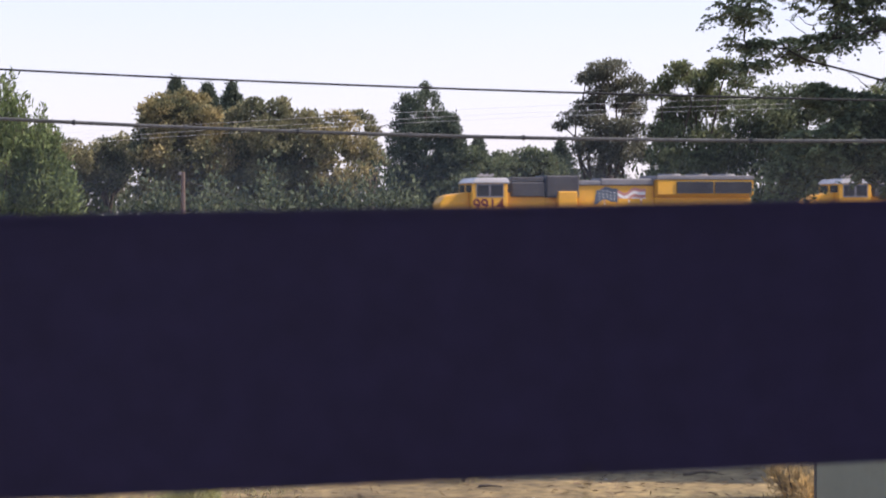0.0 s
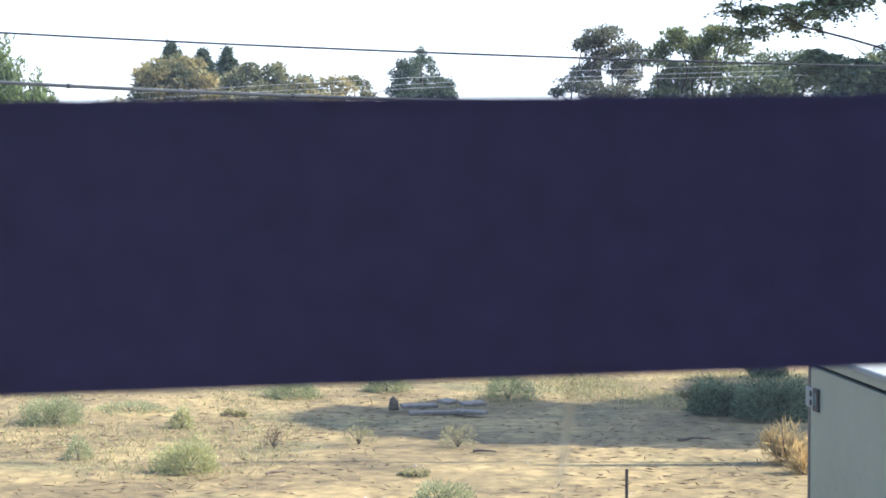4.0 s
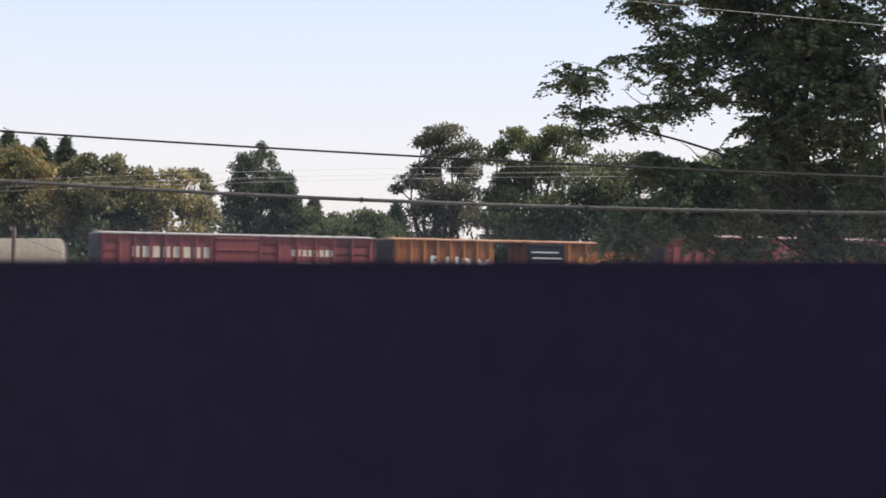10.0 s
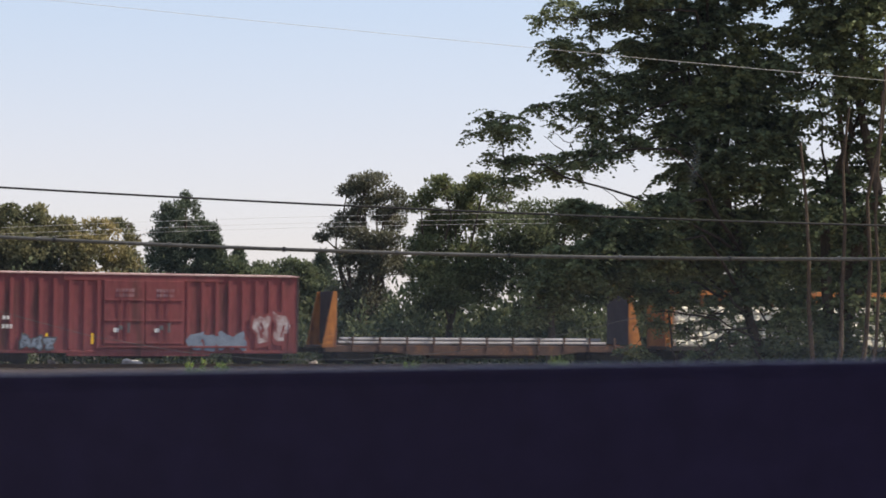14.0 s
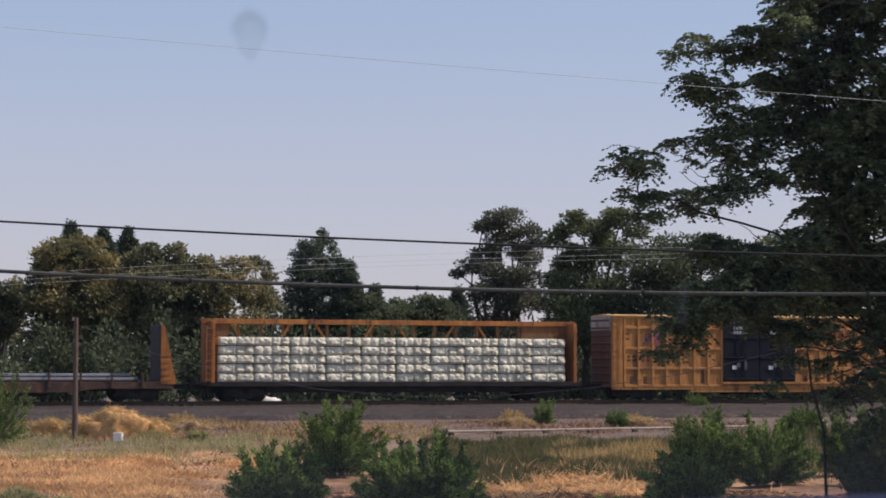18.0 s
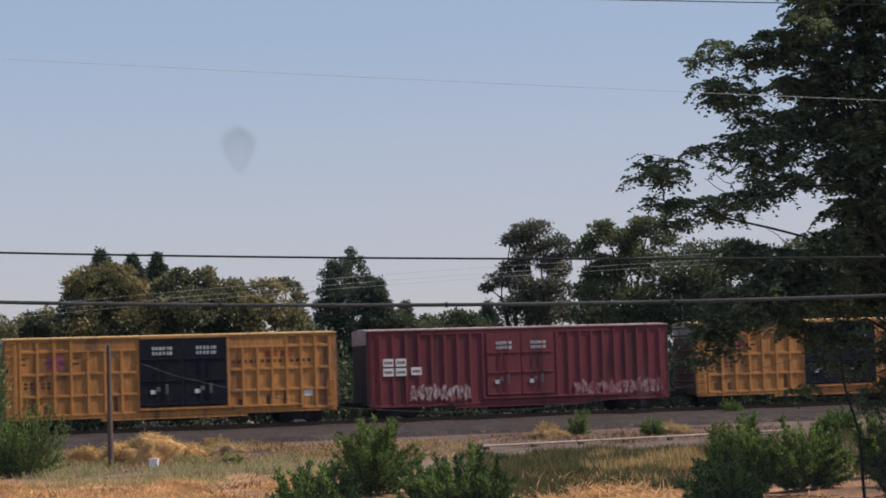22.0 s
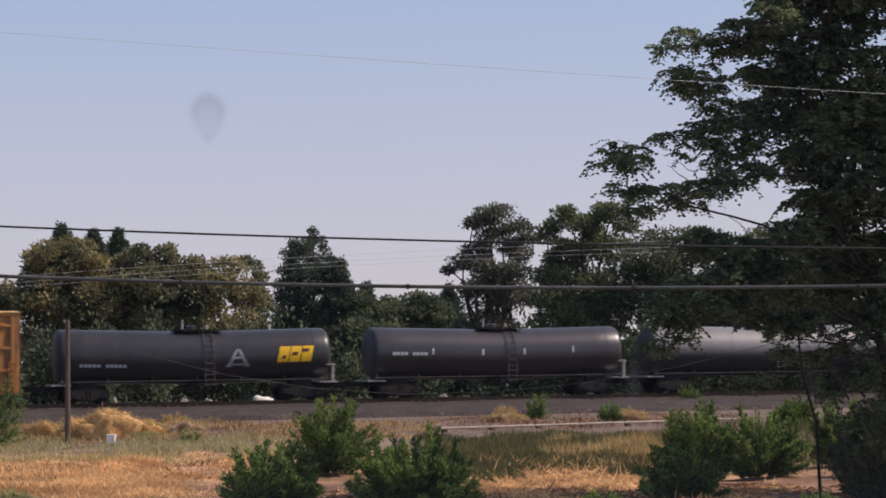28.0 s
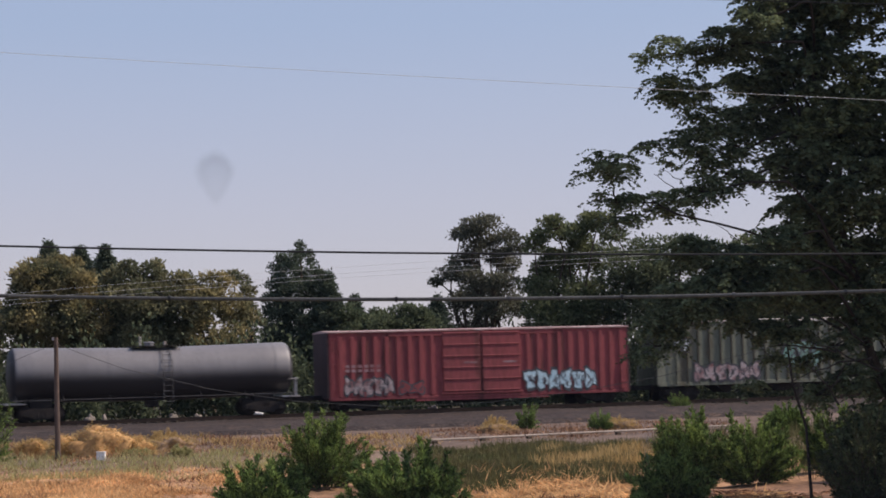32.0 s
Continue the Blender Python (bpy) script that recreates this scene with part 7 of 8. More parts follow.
shade_tree()


# ---- bushes and grasses ----
def bush(seed, x, y, width, height, leaf="leaf_bush", label="leafy green oleander bush", blade=0.125, count=17000, thin=0.28, ragged=0.12):
    rng, pr = np.random.default_rng(seed), random.Random(seed)
    t = root("bush", Matrix.Translation((x, y, ground_height(x, y))), label, "bush", "bushes across the waste ground")
    bm = bmesh.new()
    out = []
    shoots = max(16, int(52 * width))
    lean = [(pr.uniform(0, 6.283), pr.uniform(0.75, 1.15)) for _ in range(5)]
    for k in range(shoots):                        # leafy spears that fan out from the ground into a ragged dome
        a = pr.uniform(0, 6.283)
        s = pr.random() ** 0.75
        c = math.sqrt(1 - 0.94 * s * s)
        q = 1.0
        for b, w in lean:
            q += (w - 1) * max(0.0, math.cos(a - b)) ** 3
        q *= pr.uniform(1 - 2.2 * ragged, 1 + ragged)
        tip = Vector((math.cos(a) * c * width * 0.54 * q, math.sin(a) * c * width * 0.46 * q, height * (0.12 + 0.9 * s) * q))
        pts = bend(pr, (tip.x * 0.35, tip.y * 0.35, 0.1 * tip.z), tip, 0.05, 4)
        limb(bm, pts, 0.014, 0.004, 5)
        n = int(count / shoots)
        f0 = rng.uniform(0.0, 1.0, n) ** 0.7
        p = np.array([list(v) for v in pts])
        i = np.clip((f0 * (len(pts) - 1)).astype(int), 0, len(pts) - 2)
        f = (f0 * (len(pts) - 1) - i)[:, None]
        wide = (0.10 + 0.55 * (1 - f0))[:, None]
        cen = p[i] * (1 - f) + p[i + 1] * f + rng.normal(0, 1, (n, 3)) * blade * wide
        cen[:, 2] = np.abs(cen[:, 2])
        axis = (p[-1] - p[0]) / (np.linalg.norm(p[-1] - p[0]) + 1e-6)
        d = axis * 0.75 + unit(rng, n) * 0.75
        d[:, 2] += 0.12
        out.append(blades(rng, cen, d, blade, blade * thin))
    part("stem", bm, "bark", t)["kind"] = "stuff"
    part("foliage", faces_mesh("foliage", np.concatenate(out), 4), leaf, t)


def tuft(seed, x, y, width, height, leaf, label, blade=0.05, count=2600, thin=0.2):
    """A soft low weed: fine blades all over a dome, with a few stalks inside."""
    rng, pr = np.random.default_rng(seed), random.Random(seed)
    t = root("weed", Matrix.Translation((x, y, ground_height(x, y))), label, "weed", "weeds on the dirt lot")
    bm = bmesh.new()
    for _ in range(9):
        a, f = pr.uniform(0, 6.283), pr.uniform(0.2, 0.8)
        limb(bm, bend(pr, (0, 0, -0.01), (math.cos(a) * width * 0.5 * f, math.sin(a) * width * 0.4 * f, height * (1 - f * f) ** 0.5 * 0.9), 0.06, 3), 0.006, 0.002, 5)
    part("stalk", bm, "bark", t)["kind"] = "stuff"
    u = unit(rng, count)
    u[:, 2] = np.abs(u[:, 2])
    r = rng.uniform(0.3, 1.0, count) ** 0.5 * (1 + 0.14 * np.sin(u[:, 0] * 5 + seed) + 0.12 * np.cos(u[:, 1] * 7 + u[:, 2] * 5) + rng.normal(0, 0.07, count))
    c = u * r[:, None] * np.array([width * 0.5, width * 0.42, height])
    part("foliage", faces_mesh("foliage", blades(rng, c, u + rng.normal(0, 0.7, (count, 3)) + np.array([0, 0, 0.3]), blade, blade * thin), 4), leaf, t)


bush(100, -2.55, 42.75, 2.1, 1.45)
bush(101, -1.85, 57.12, 2.6, 2.1, count=19000)
bush(102, 0.42, 42.72, 2.75, 1.62, count=23000)
bush(103, 6.25, 44.54, 1.85, 1.35)
bush(104, 10.43, 72.37, 1.90, 1.11, count=2600)
bush(105, 9.67, 53.76, 2.34, 1.77)
bush(106, 7.08, 101.64, 1.17, 1.33, count=2600)
bush(107, 10.21, 97.20, 1.17, 0.89, count=2600)
bush(108, 17.62, 121.87, 1.67, 1.33, count=2600)
bush(109, 3.97, 39.00, 0.97, 0.56, count=2600, blade=0.11)
bush(110, 7.79, 38.17, 1.12, 0.59, count=2600, blade=0.11)
bush(111, 16.80, 85.28, 2.01, 1.45)
bush(112, 12.29, 56.20, 1.78, 1.78)
bush(113, 13.10, 53.21, 1.97, 1.94)
bush(114, -15.0, 73.39, 3.5, 2.85, count=12000)
bush(115, -19.95, 93.00, 2.94, 2.03, count=6000)
bush(116, -17.0, 71.23, 3.2, 3.1, count=10000)
bush(117, -8.99, 42.11, 0.99, 0.64, leaf='leaf_sage', label='soft grey-green weed tuft in dry grass', count=2600, blade=0.11)
bush(118, -8.43, 45.38, 1.20, 0.40, leaf='leaf_sage', label='soft grey-green weed tuft in dry grass', count=2600, blade=0.11)
bush(119, -6.84, 41.08, 0.91, 0.46, leaf='leaf_sage', label='soft grey-green weed tuft in dry grass', count=2600, blade=0.11)
bush(120, -10.05, 82.57, 1.15, 0.25, leaf='leaf_sage', label='dull green weed clump', count=2600, blade=0.11)
bush(121, 5.48, 100.75, 1.40, 0.73, leaf='leaf_dry', label='dry tan weed clump', count=2600, blade=0.11)
bush(122, 11.30, 99.19, 1.38, 0.61, leaf='leaf_dry', label='dry tan weed clump', count=2600, blade=0.11)
bush(123, -10.54, 97.75, 1.90, 0.71, leaf='leaf_dry', label='dry tan weed clump', count=2600, blade=0.11)
bush(124, -8.14, 81.75, 0.91, 0.41, leaf='leaf_sage', label='dull green weed clump', count=2600, blade=0.11)
tuft(200, -5.88, 26.27, 0.85, 0.34, 'leaf_haze', 'soft grey-green weed dome on the dirt lot', count=4200)
tuft(201, -3.45, 21.98, 0.74, 0.36, 'leaf_dome', 'soft yellow-green weed dome on the dirt lot', count=4200)
tuft(202, -4.13, 25.89, 0.32, 0.28, 'leaf_dome', 'yellow-green weed on the dirt lot', count=1000)
tuft(203, -4.86, 22.99, 0.34, 0.26, 'leaf_haze', 'grey-green weed tuft on the dirt lot', count=700)
tuft(204, -2.73, 23.94, 0.30, 0.26, 'leaf_litter', 'thin brown dead weed on the dirt lot', count=260, thin=0.14)
tuft(205, -1.75, 24.34, 0.42, 0.24, 'leaf_lot', 'thin straw-coloured weed on the dirt lot', count=420, thin=0.14)
tuft(206, -0.55, 23.99, 0.44, 0.26, 'leaf_lot', 'thin straw-coloured weed on the dirt lot', count=520, thin=0.14)
bush(207, -0.93, 21.66, 0.36, 0.04, 'leaf_lot', 'dry straw-coloured weed on the dirt lot', blade=0.043, count=1000, thin=0.24)
tuft(208, -3.08, 29.48, 0.9, 0.24, 'leaf_haze', 'low soft green weed on the dirt lot', count=3200)
tuft(209, -1.75, 30.2, 0.7, 0.26, 'leaf_haze', 'low soft green weed on the dirt lot', count=2600)
tuft(210, 0.06, 29.28, 0.8, 0.40, 'leaf_haze', 'low soft green weed on the dirt lot', count=3000)
tuft(211, 2.95, 27.6, 1.0, 0.40, 'leaf_deep', 'shaded green shrub at the lot edge', blade=0.06, count=5200, thin=0.4)
tuft(212, 3.6, 26.9, 1.1, 0.52, 'leaf_deep', 'shaded green shrub at the lot edge', blade=0.06, count=5200, thin=0.4)
bush(213, 3.15, 22.60, 0.5, 0.52, 'leaf_dry', 'dry yellow weed on the dirt lot', blade=0.16, count=1100, thin=0.08, ragged=0.3)
bush(214, 3.22, 21.91, 0.3, 0.34, 'leaf_dry', 'dry yellow weed on the dirt lot', blade=0.12, count=900, thin=0.08, ragged=0.3)
tuft(215, -5.13, 27.61, 1.2, 0.10, 'leaf_haze', 'flat grey-green weed patch on the dirt lot', count=1300)
bush(216, -3.61, 27.17, 0.31, 0.10, 'leaf_lot', 'dry straw-coloured weed on the dirt lot', blade=0.043, count=1000, thin=0.24)
bush(217, 4.18, 32.30, 0.72, 0.36, 'leaf_deep', 'shaded green shrub at the lot edge', blade=0.068, count=2200, thin=0.3)
bush(218, 2.73, 29.32, 0.56, 0.20, 'leaf_reed', 'low green weeds on the dirt lot', blade=0.050, count=1000, thin=0.24)
bush(219, -2.17, 31.86, 0.61, 0.15, 'leaf_reed', 'low green weeds on the dirt lot', blade=0.043, count=1000, thin=0.24)
bush(231, 8.0, 54.3, 1.9, 2.0)
# Growth at the tall tree's foot: the shade there is put into its leaf colour.
bush(240, 10.5, 44.0, 2.7, 2.5, 'leaf_foot_shade', 'dense growth at the foot of the tall tree, leaves darkened as shade', blade=0.11, count=14000, thin=0.34, ragged=0.2)
bush(241, 12.3, 44.2, 2.6, 2.3, 'leaf_foot_shade', 'dense growth at the foot of the tall tree, leaves darkened as shade', blade=0.11, count=14000, thin=0.34, ragged=0.2)
tuft(230, -0.62, 20.03, 0.6, 0.17, 'leaf_haze', 'small olive weed on the dirt lot', count=1500)


def field(name, seed, n, corners, length, width, leaf, label, category, tilt=0.35, clump=0.0, lie=False):
    """Blades strewn over a quadrilateral of ground, in uneven clumps."""
    rng = np.random.default_rng(seed)
    c = np.array(corners, float)
    m = int(n * 2.4)
    u, v = rng.random(m)[:, None], rng.random(m)[:, None]
    p = (c[0] * (1 - u) + c[1] * u) * (1 - v) + (c[3] * (1 - u) + c[2] * u) * v
    k = np.array([noise.noise((float(a) * 0.55, float(b) * 0.35, seed * 1.7)) for a, b in p])
    edge = np.minimum(np.minimum(u, 1 - u), np.minimum(v, 1 - v))[:, 0]
    keep = (k + rng.normal(0, 0.25, m) > -0.05 - 0.4 * (1 - clump)) & (edge + k * 0.22 > rng.random(m) * 0.2)
    p, k = p[keep][:n], k[keep][:n]
    z = np.array([ground_height(float(a), float(b)) for a, b in p])
    cen = np.stack([p[:, 0], p[:, 1], z - 0.01], 1)
    d = rng.normal(0, tilt, (len(p), 3))
    if lie:
        d[:, 2] = np.abs(d[:, 2]) * 0.12
        cen[:, 2] += 0.03
    else:
        d[:, 2] = 1.0
    ob = part(name, faces_mesh(name, blades(rng, cen, d, length * (0.75 + 0.6 * (k[:, None] + 0.3).clip(0, 1)[:, 0]), width), 4), leaf)
    tagged(ob, label, category, kind="stuff")


field('dry_grass', 11, 46000, [(-11.55, 43.86), (-3.16, 41.97), (-4.0, 68.0), (-18.5, 72.0)], 0.22, 0.035, 'leaf_straw', 'dry orange-tan meadow grass', 'grass', tilt=1.5, clump=0.75)
field('dry_grass_far', 12, 6500, [(-21.73, 82.22), (2.42, 76.81), (3.04, 98.65), (-30.82, 117.21)], 0.30, 0.035, 'leaf_dry', 'pale dry grass below the ballast', 'grass', tilt=0.9, clump=1.2)
field('track_grass', 21, 5000, [(1.5, 88.0), (15.5, 86.0), (19.0, 112.0), (1.5, 106.0)], 0.22, 0.03, 'leaf_twig', 'sparse dry grass below the ballast', 'grass', tilt=0.8, clump=0.9)
field('meadow_tufts', 22, 4200, [(-15.5, 63.0), (-2.0, 62.0), (-4.29, 80.31), (-22.10, 86.63)], 0.34, 0.028, 'leaf_sage', 'grey-green tufts in the dry meadow', 'grass', tilt=0.5, clump=1.25)
field('meadow_stalks', 24, 5200, [(-14.0, 52.86), (-2.16, 51.97), (-4.29, 84.31), (-25.10, 92.63)], 0.24, 0.03, 'leaf_twig', 'brown broken stalks among the dry grass', 'grass', tilt=1.6, clump=1.35)
field('stubble', 25, 9000, [(-22.5, 79.5), (0.5, 75.0), (2.0, 99.0), (-29.0, 112.0)], 0.24, 0.03, 'leaf_twig', 'grey-brown stubble on the soil below the ballast', 'grass', tilt=0.7, clump=0.9)
field('reeds', 13, 26000, [(0.9, 53.44), (6.5, 53.0), (13.0, 83.0), (0.9, 81.0)], 0.34, 0.03, 'leaf_reed', 'dull green reeds and weeds', 'grass', tilt=0.55, clump=0.3)
field('reeds_dry', 14, 2600, [(3.73, 54.04), (7.29, 57.26), (10.24, 73.89), (5.48, 75.93)], 0.45, 0.025, 'leaf_dry', 'dry pale grass among the reeds', 'grass', clump=0.5)
field('straw_litter', 15, 8000, [(1.46, 48.58), (6.65, 47.20), (7.74, 60.81), (2.18, 60.77)], 0.48, 0.042, 'leaf_straw', 'strewn straw and cut stalks', 'straw', tilt=1.0, clump=0.8, lie=True)
field('twig_litter', 16, 22000, [(-3.51, 40.63), (9.49, 37.80), (10.99, 49.09), (-2.03, 48.51)], 0.24, 0.03, 'leaf_twig', 'brown twigs and stalks strewn on the soil', 'litter', tilt=1.0, clump=0.7, lie=True)
field('straw_wisps', 23, 6500, [(1.2, 42.5), (8.6, 41.5), (9.2, 48.6), (0.8, 48.6)], 0.34, 0.03, 'leaf_straw', 'wisps of cut straw on the brown soil', 'straw', tilt=1.0, clump=1.3, lie=True)
field('right_grass', 17, 8000, [(7.74, 54.89), (17.37, 51.88), (28.43, 84.73), (12.70, 93.35)], 0.5, 0.03, 'leaf_reed', 'green and tan weeds under the tall tree', 'grass', clump=0.4)
field('lot_weeds', 18, 6500, [(-7.74, 20.48), (-1.66, 20.78), (-1.32, 32.84), (-11.20, 32.14)], 0.07, 0.012, 'leaf_lot', 'short sparse weeds on the dirt lot', 'grass', tilt=0.8, clump=1.0)
field('lot_litter', 19, 3600, [(-6.46, 17.07), (3.18, 17.50), (4.99, 32.35), (-11.20, 32.14)], 0.11, 0.013, 'leaf_litter', 'twigs and dead leaves on the dirt', 'litter', tilt=1.0, clump=0.8, lie=True)
field('shade_weeds', 20, 5200, [(-1.78, 28.31), (4.11, 27.65), (5.14, 33.29), (-1.87, 32.80)], 0.08, 0.012, 'leaf_lot', 'low green weeds at the shaded lot edge', 'grass', tilt=0.6, clump=0.9)


# ---- wires and poles ----
M["wire_bright"] = mat("wire_bright", (0.75, 0.75, 0.73), (0.65, 0.65, 0.63), 2.0, 20, 0.5, 0.0)
def cable(name, pts, r, material, label, group="overhead wires"):
    """A cable through points, as one jointed round line."""
    bm = bmesh.new()
    seg = 6
    rings = []
    for i, p in enumerate(pts):
        p = Vector(p)
        t = (Vector(pts[min(i + 1, len(pts) - 1)]) - Vector(pts[max(i - 1, 0)])).normalized()
        u = t.cross(Vector((0, 0, 1))).normalized()
        v = t.cross(u)
        rings.append([bm.verts.new(p + u * math.cos(6.2832 * k / seg) * r + v * math.sin(6.2832 * k / seg) * r) for k in range(seg)])
    for a, b in zip(rings, rings[1:]):
        for k in range(seg):
            f = bm.faces.new((a[k], a[(k + 1) % seg], b[(k + 1) % seg], b[k]))
            f.smooth = True
    bm.faces.new(rings[0]), bm.faces.new(rings[-1][::-1])
    return tagged(part(name, bm, material), label, "cable", group)


def sagging(a, b, c, n=40, lo=-0.6, hi=1.6):
    """Points of the parabola through a, b and c, carried on past both ends."""
    a, b, c = Vector(a), Vector(b), Vector(c)
    tb = (b.x - a.x) / (c.x - a.x)
    out = []
    for i in range(n + 1):
        t = lo + (hi - lo) * i / n
        la, lb, lc = (t - tb) * (t - 1) / (tb * 1.0), t * (t - 1) / (tb * (tb - 1)), t * (t - tb) / (1 - tb)
        out.append(a * la + b * lb + c * lc)
    return out


thick = sagging((-5.01, 23, 4.238), (-0.92, 23, 4.072), (5.01, 23, 3.99), lo=-0.27, hi=1.43)
lead = cable("telephone_cable", thick, 0.024, "cable_grey", "thick grey lashed telephone cable")
for i in range(3, 38):
    if i % 3 == 0:
        a, b = thick[i], thick[i + 1]
        bm = bmesh.new()
        tube(bm, a.lerp(b, 0.45), a.lerp(b, 0.52), 0.031, 0.031, 8)
        part("lashing_clamp", bm, "cable_grey" if i % 2 else "cable", lead)
upper = sagging((-5.01, 23, 4.80), (-0.91, 23, 4.61), (5.02, 23, 4.43), lo=-0.27, hi=1.43)
cable("power_cable", upper, 0.013, "cable", "black insulated power cable")
thin = sagging((-4.99, 23, 7.02), (-0.88, 23, 6.68), (3.25, 23, 6.36), lo=-0.33, hi=1.75)
cable("thin_wire", thin, 0.0026, "wire_bright", "thin bare overhead wire")
high = [Vector((-7.69, 23, 8.05)), Vector((2.16, 23, 7.47)), Vector((9.41, 23, 7.10))]
cable("thin_wire", high, 0.006, "cable", "thin bare overhead wire")
for k, dy in enumerate((0, 11, 19)):
    pts = sagging((-19.58, 137, 9.27), (-5.47, 137, 10.01), (10.93, 137, 10.63), lo=-0.2, hi=1.25)
    pts = [pts[0] + (pts[0] - pts[3]) * 14] + pts + [pts[-1] + (pts[-1] - pts[-4]) * 20]
    if k == 0:
        far_ends = pts[0], pts[-1]
    cable("far_wire", [p - Vector((0, 0, dy * 0.038)) for p in pts], 0.0085, "wire_bright", "bright line wire beyond the railway")


def utility_pole(x, y, h, label, r=0.14, arm=True):
    t = root("utility_pole", Matrix.Translation((x, y, 0)), label, "utility pole", "utility poles")
    bm = bmesh.new()
    tube(bm, (0, 0, -0.2), (0, 0, h), r, r * 0.72, 12)
    part("post", bm, "pole_wood", t)
    if arm:
        part("cross_arm", boxes((-0.9, 0.9, -0.06, 0.06, h - 0.5, h - 0.38), bevel=0.01), "pole_wood", t)
        for k in (-0.75, -0.3, 0.3, 0.75):
            bm = bmesh.new()
            tube(bm, (k, 0, h - 0.38), (k, 0, h - 0.24), 0.03, 0.04, 8)
            part("insulator", bm, "galvanised", t)
    return t


utility_pole(-7.70, 23.0, 7.9, "weathered wooden utility pole carrying the cables")
utility_pole(9.31, 23.0, 8.2, "weathered wooden utility pole carrying the cables")

for p in far_ends:
    utility_pole(p.x, p.y + 0.2, p.z + 0.3, "tall wooden line pole beyond the railway")
pole = utility_pole(-12.80, 80.02, 4.83, "short weathered wooden pole in dry grass", 0.115, False)
part("arm", boxes((-0.16, 0.06, -0.05, 0.05, 4.75 - 0.05, 4.83), bevel=0.01), "galvanised", pole)
cable("guy_wire", [Vector((-12.8, 79.95, 4.6)), Vector((-14.4, 79.97, 3.97)), Vector((-16.59, 80, 2.81))], 0.008, "cable_grey", "pale guy wire from the short pole")
drop = [Vector(p) for p in ((-12.78, 79.95, 4.55), (-10.15, 79.6, 3.54), (-6.73, 79, 2.65), (-3.24, 79, 2.06), (0.26, 78, 1.80), (3.68, 77, 1.86), (7.01, 76, 2.18), (10.26, 75, 2.71), (13.42, 74, 3.48), (16.51, 73, 4.37))]
cable("service_wire", drop, 0.011, "cable_grey", "slack service wire from the short pole")


# ---- the pale green metal shed by the lot ----
M["edge_dark"] = mat("edge_dark", (0.045, 0.042, 0.036), (0.032, 0.03, 0.027), 1.0, 15, 0.6, 0.05)


def shed():
    far, near = Vector((2.03, 13.69, 1.98)), Vector((2.23, 11.39, 2.19))
    far.z = near.z = 0
    u = (near - far).normalized()                     # along the side that faces the lot, towards the house
    turn = Matrix(((u.x, -u.y, 0), (u.y, u.x, 0), (0, 0, 1))).to_4x4()
    top, n = 2.05, (near - far).length
    t = root("metal_shed", Matrix.Translation(far) @ turn, "pale grey-green metal shed with a flat white roof", "shed")
    # local x runs along the side, y into the shed
    depth, length = 2.2, n * 2 + 1.6
    part("back_wall", boxes((0.0, length, depth - 0.04, depth, 0.0, top), bevel=0.005), "shed_green", t)
    part("end_wall", boxes((0.0, 0.04, 0.03, depth - 0.04, 0.0, top)), "shed_green", t)
    part("end_wall", boxes((length - 0.04, length, 0.03, depth - 0.04, 0.0, top)), "shed_green", t)
    door = part("door", boxes((0.03, n - 0.16, 0.0, 0.03, 0.05, top - 0.12), bevel=0.004), "shed_green", t, "flat pale green metal door")
    hz = 1.66
    h = part("hinge", boxes((-0.06, 0.15, -0.014, 0.0, hz, hz + 0.13), bevel=0.003), "shed_trim", door, "grey steel strap hinge")
    for z in (0.035, 0.095):
        bm = bmesh.new()
        tube(bm, (0.10, -0.022, hz + z), (0.10, -0.012, hz + z), 0.02, 0.02, 8)
        part("bolt", bm, "under_black", h)
    part("staple", boxes((0.25, 0.29, -0.02, 0.0, hz - 0.01, hz + 0.14), (0.17, 0.25, -0.02, 0.0, hz - 0.01, hz + 0.02), (0.17, 0.25, -0.02, 0.0, hz + 0.11, hz + 0.14)), "under_black", h, "black square staple")
    part("door_edge", boxes((-0.03, 0.03, -0.004, 0.05, 0.0, top - 0.08), bevel=0.004), "edge_dark", t)
    part("post", boxes((n - 0.21, n + 0.13, -0.006, 0.05, 0.0, top - 0.1), bevel=0.006), "shed_post", t, "dark grey-blue door post")
    for x in (n - 0.10, n - 0.02):
        part("door_strip", boxes((x, x + 0.03, -0.022, -0.004, 0.0, top - 0.14), bevel=0.004), "shed_trim", t)
    part("side_panel", boxes((n + 0.12, length - 0.05, 0.005, 0.035, 0.05, top - 0.12), bevel=0.004), "shed_green", t)
    part("eave_trim", boxes((-0.04, length, -0.03, 0.02, top - 0.085, top - 0.02), bevel=0.006), "shed_green", t)
    part("drip_edge", boxes((-0.06, length + 0.05, -0.05, -0.032, top - 0.03, top + 0.005), bevel=0.004), "shed_trim", t)
    part("roof", boxes((-0.06, length + 0.05, -0.045, depth + 0.05, top - 0.018, top + 0.008), bevel=0.004), "shed_top", t, "dirty white flat roof sheet")


shed()


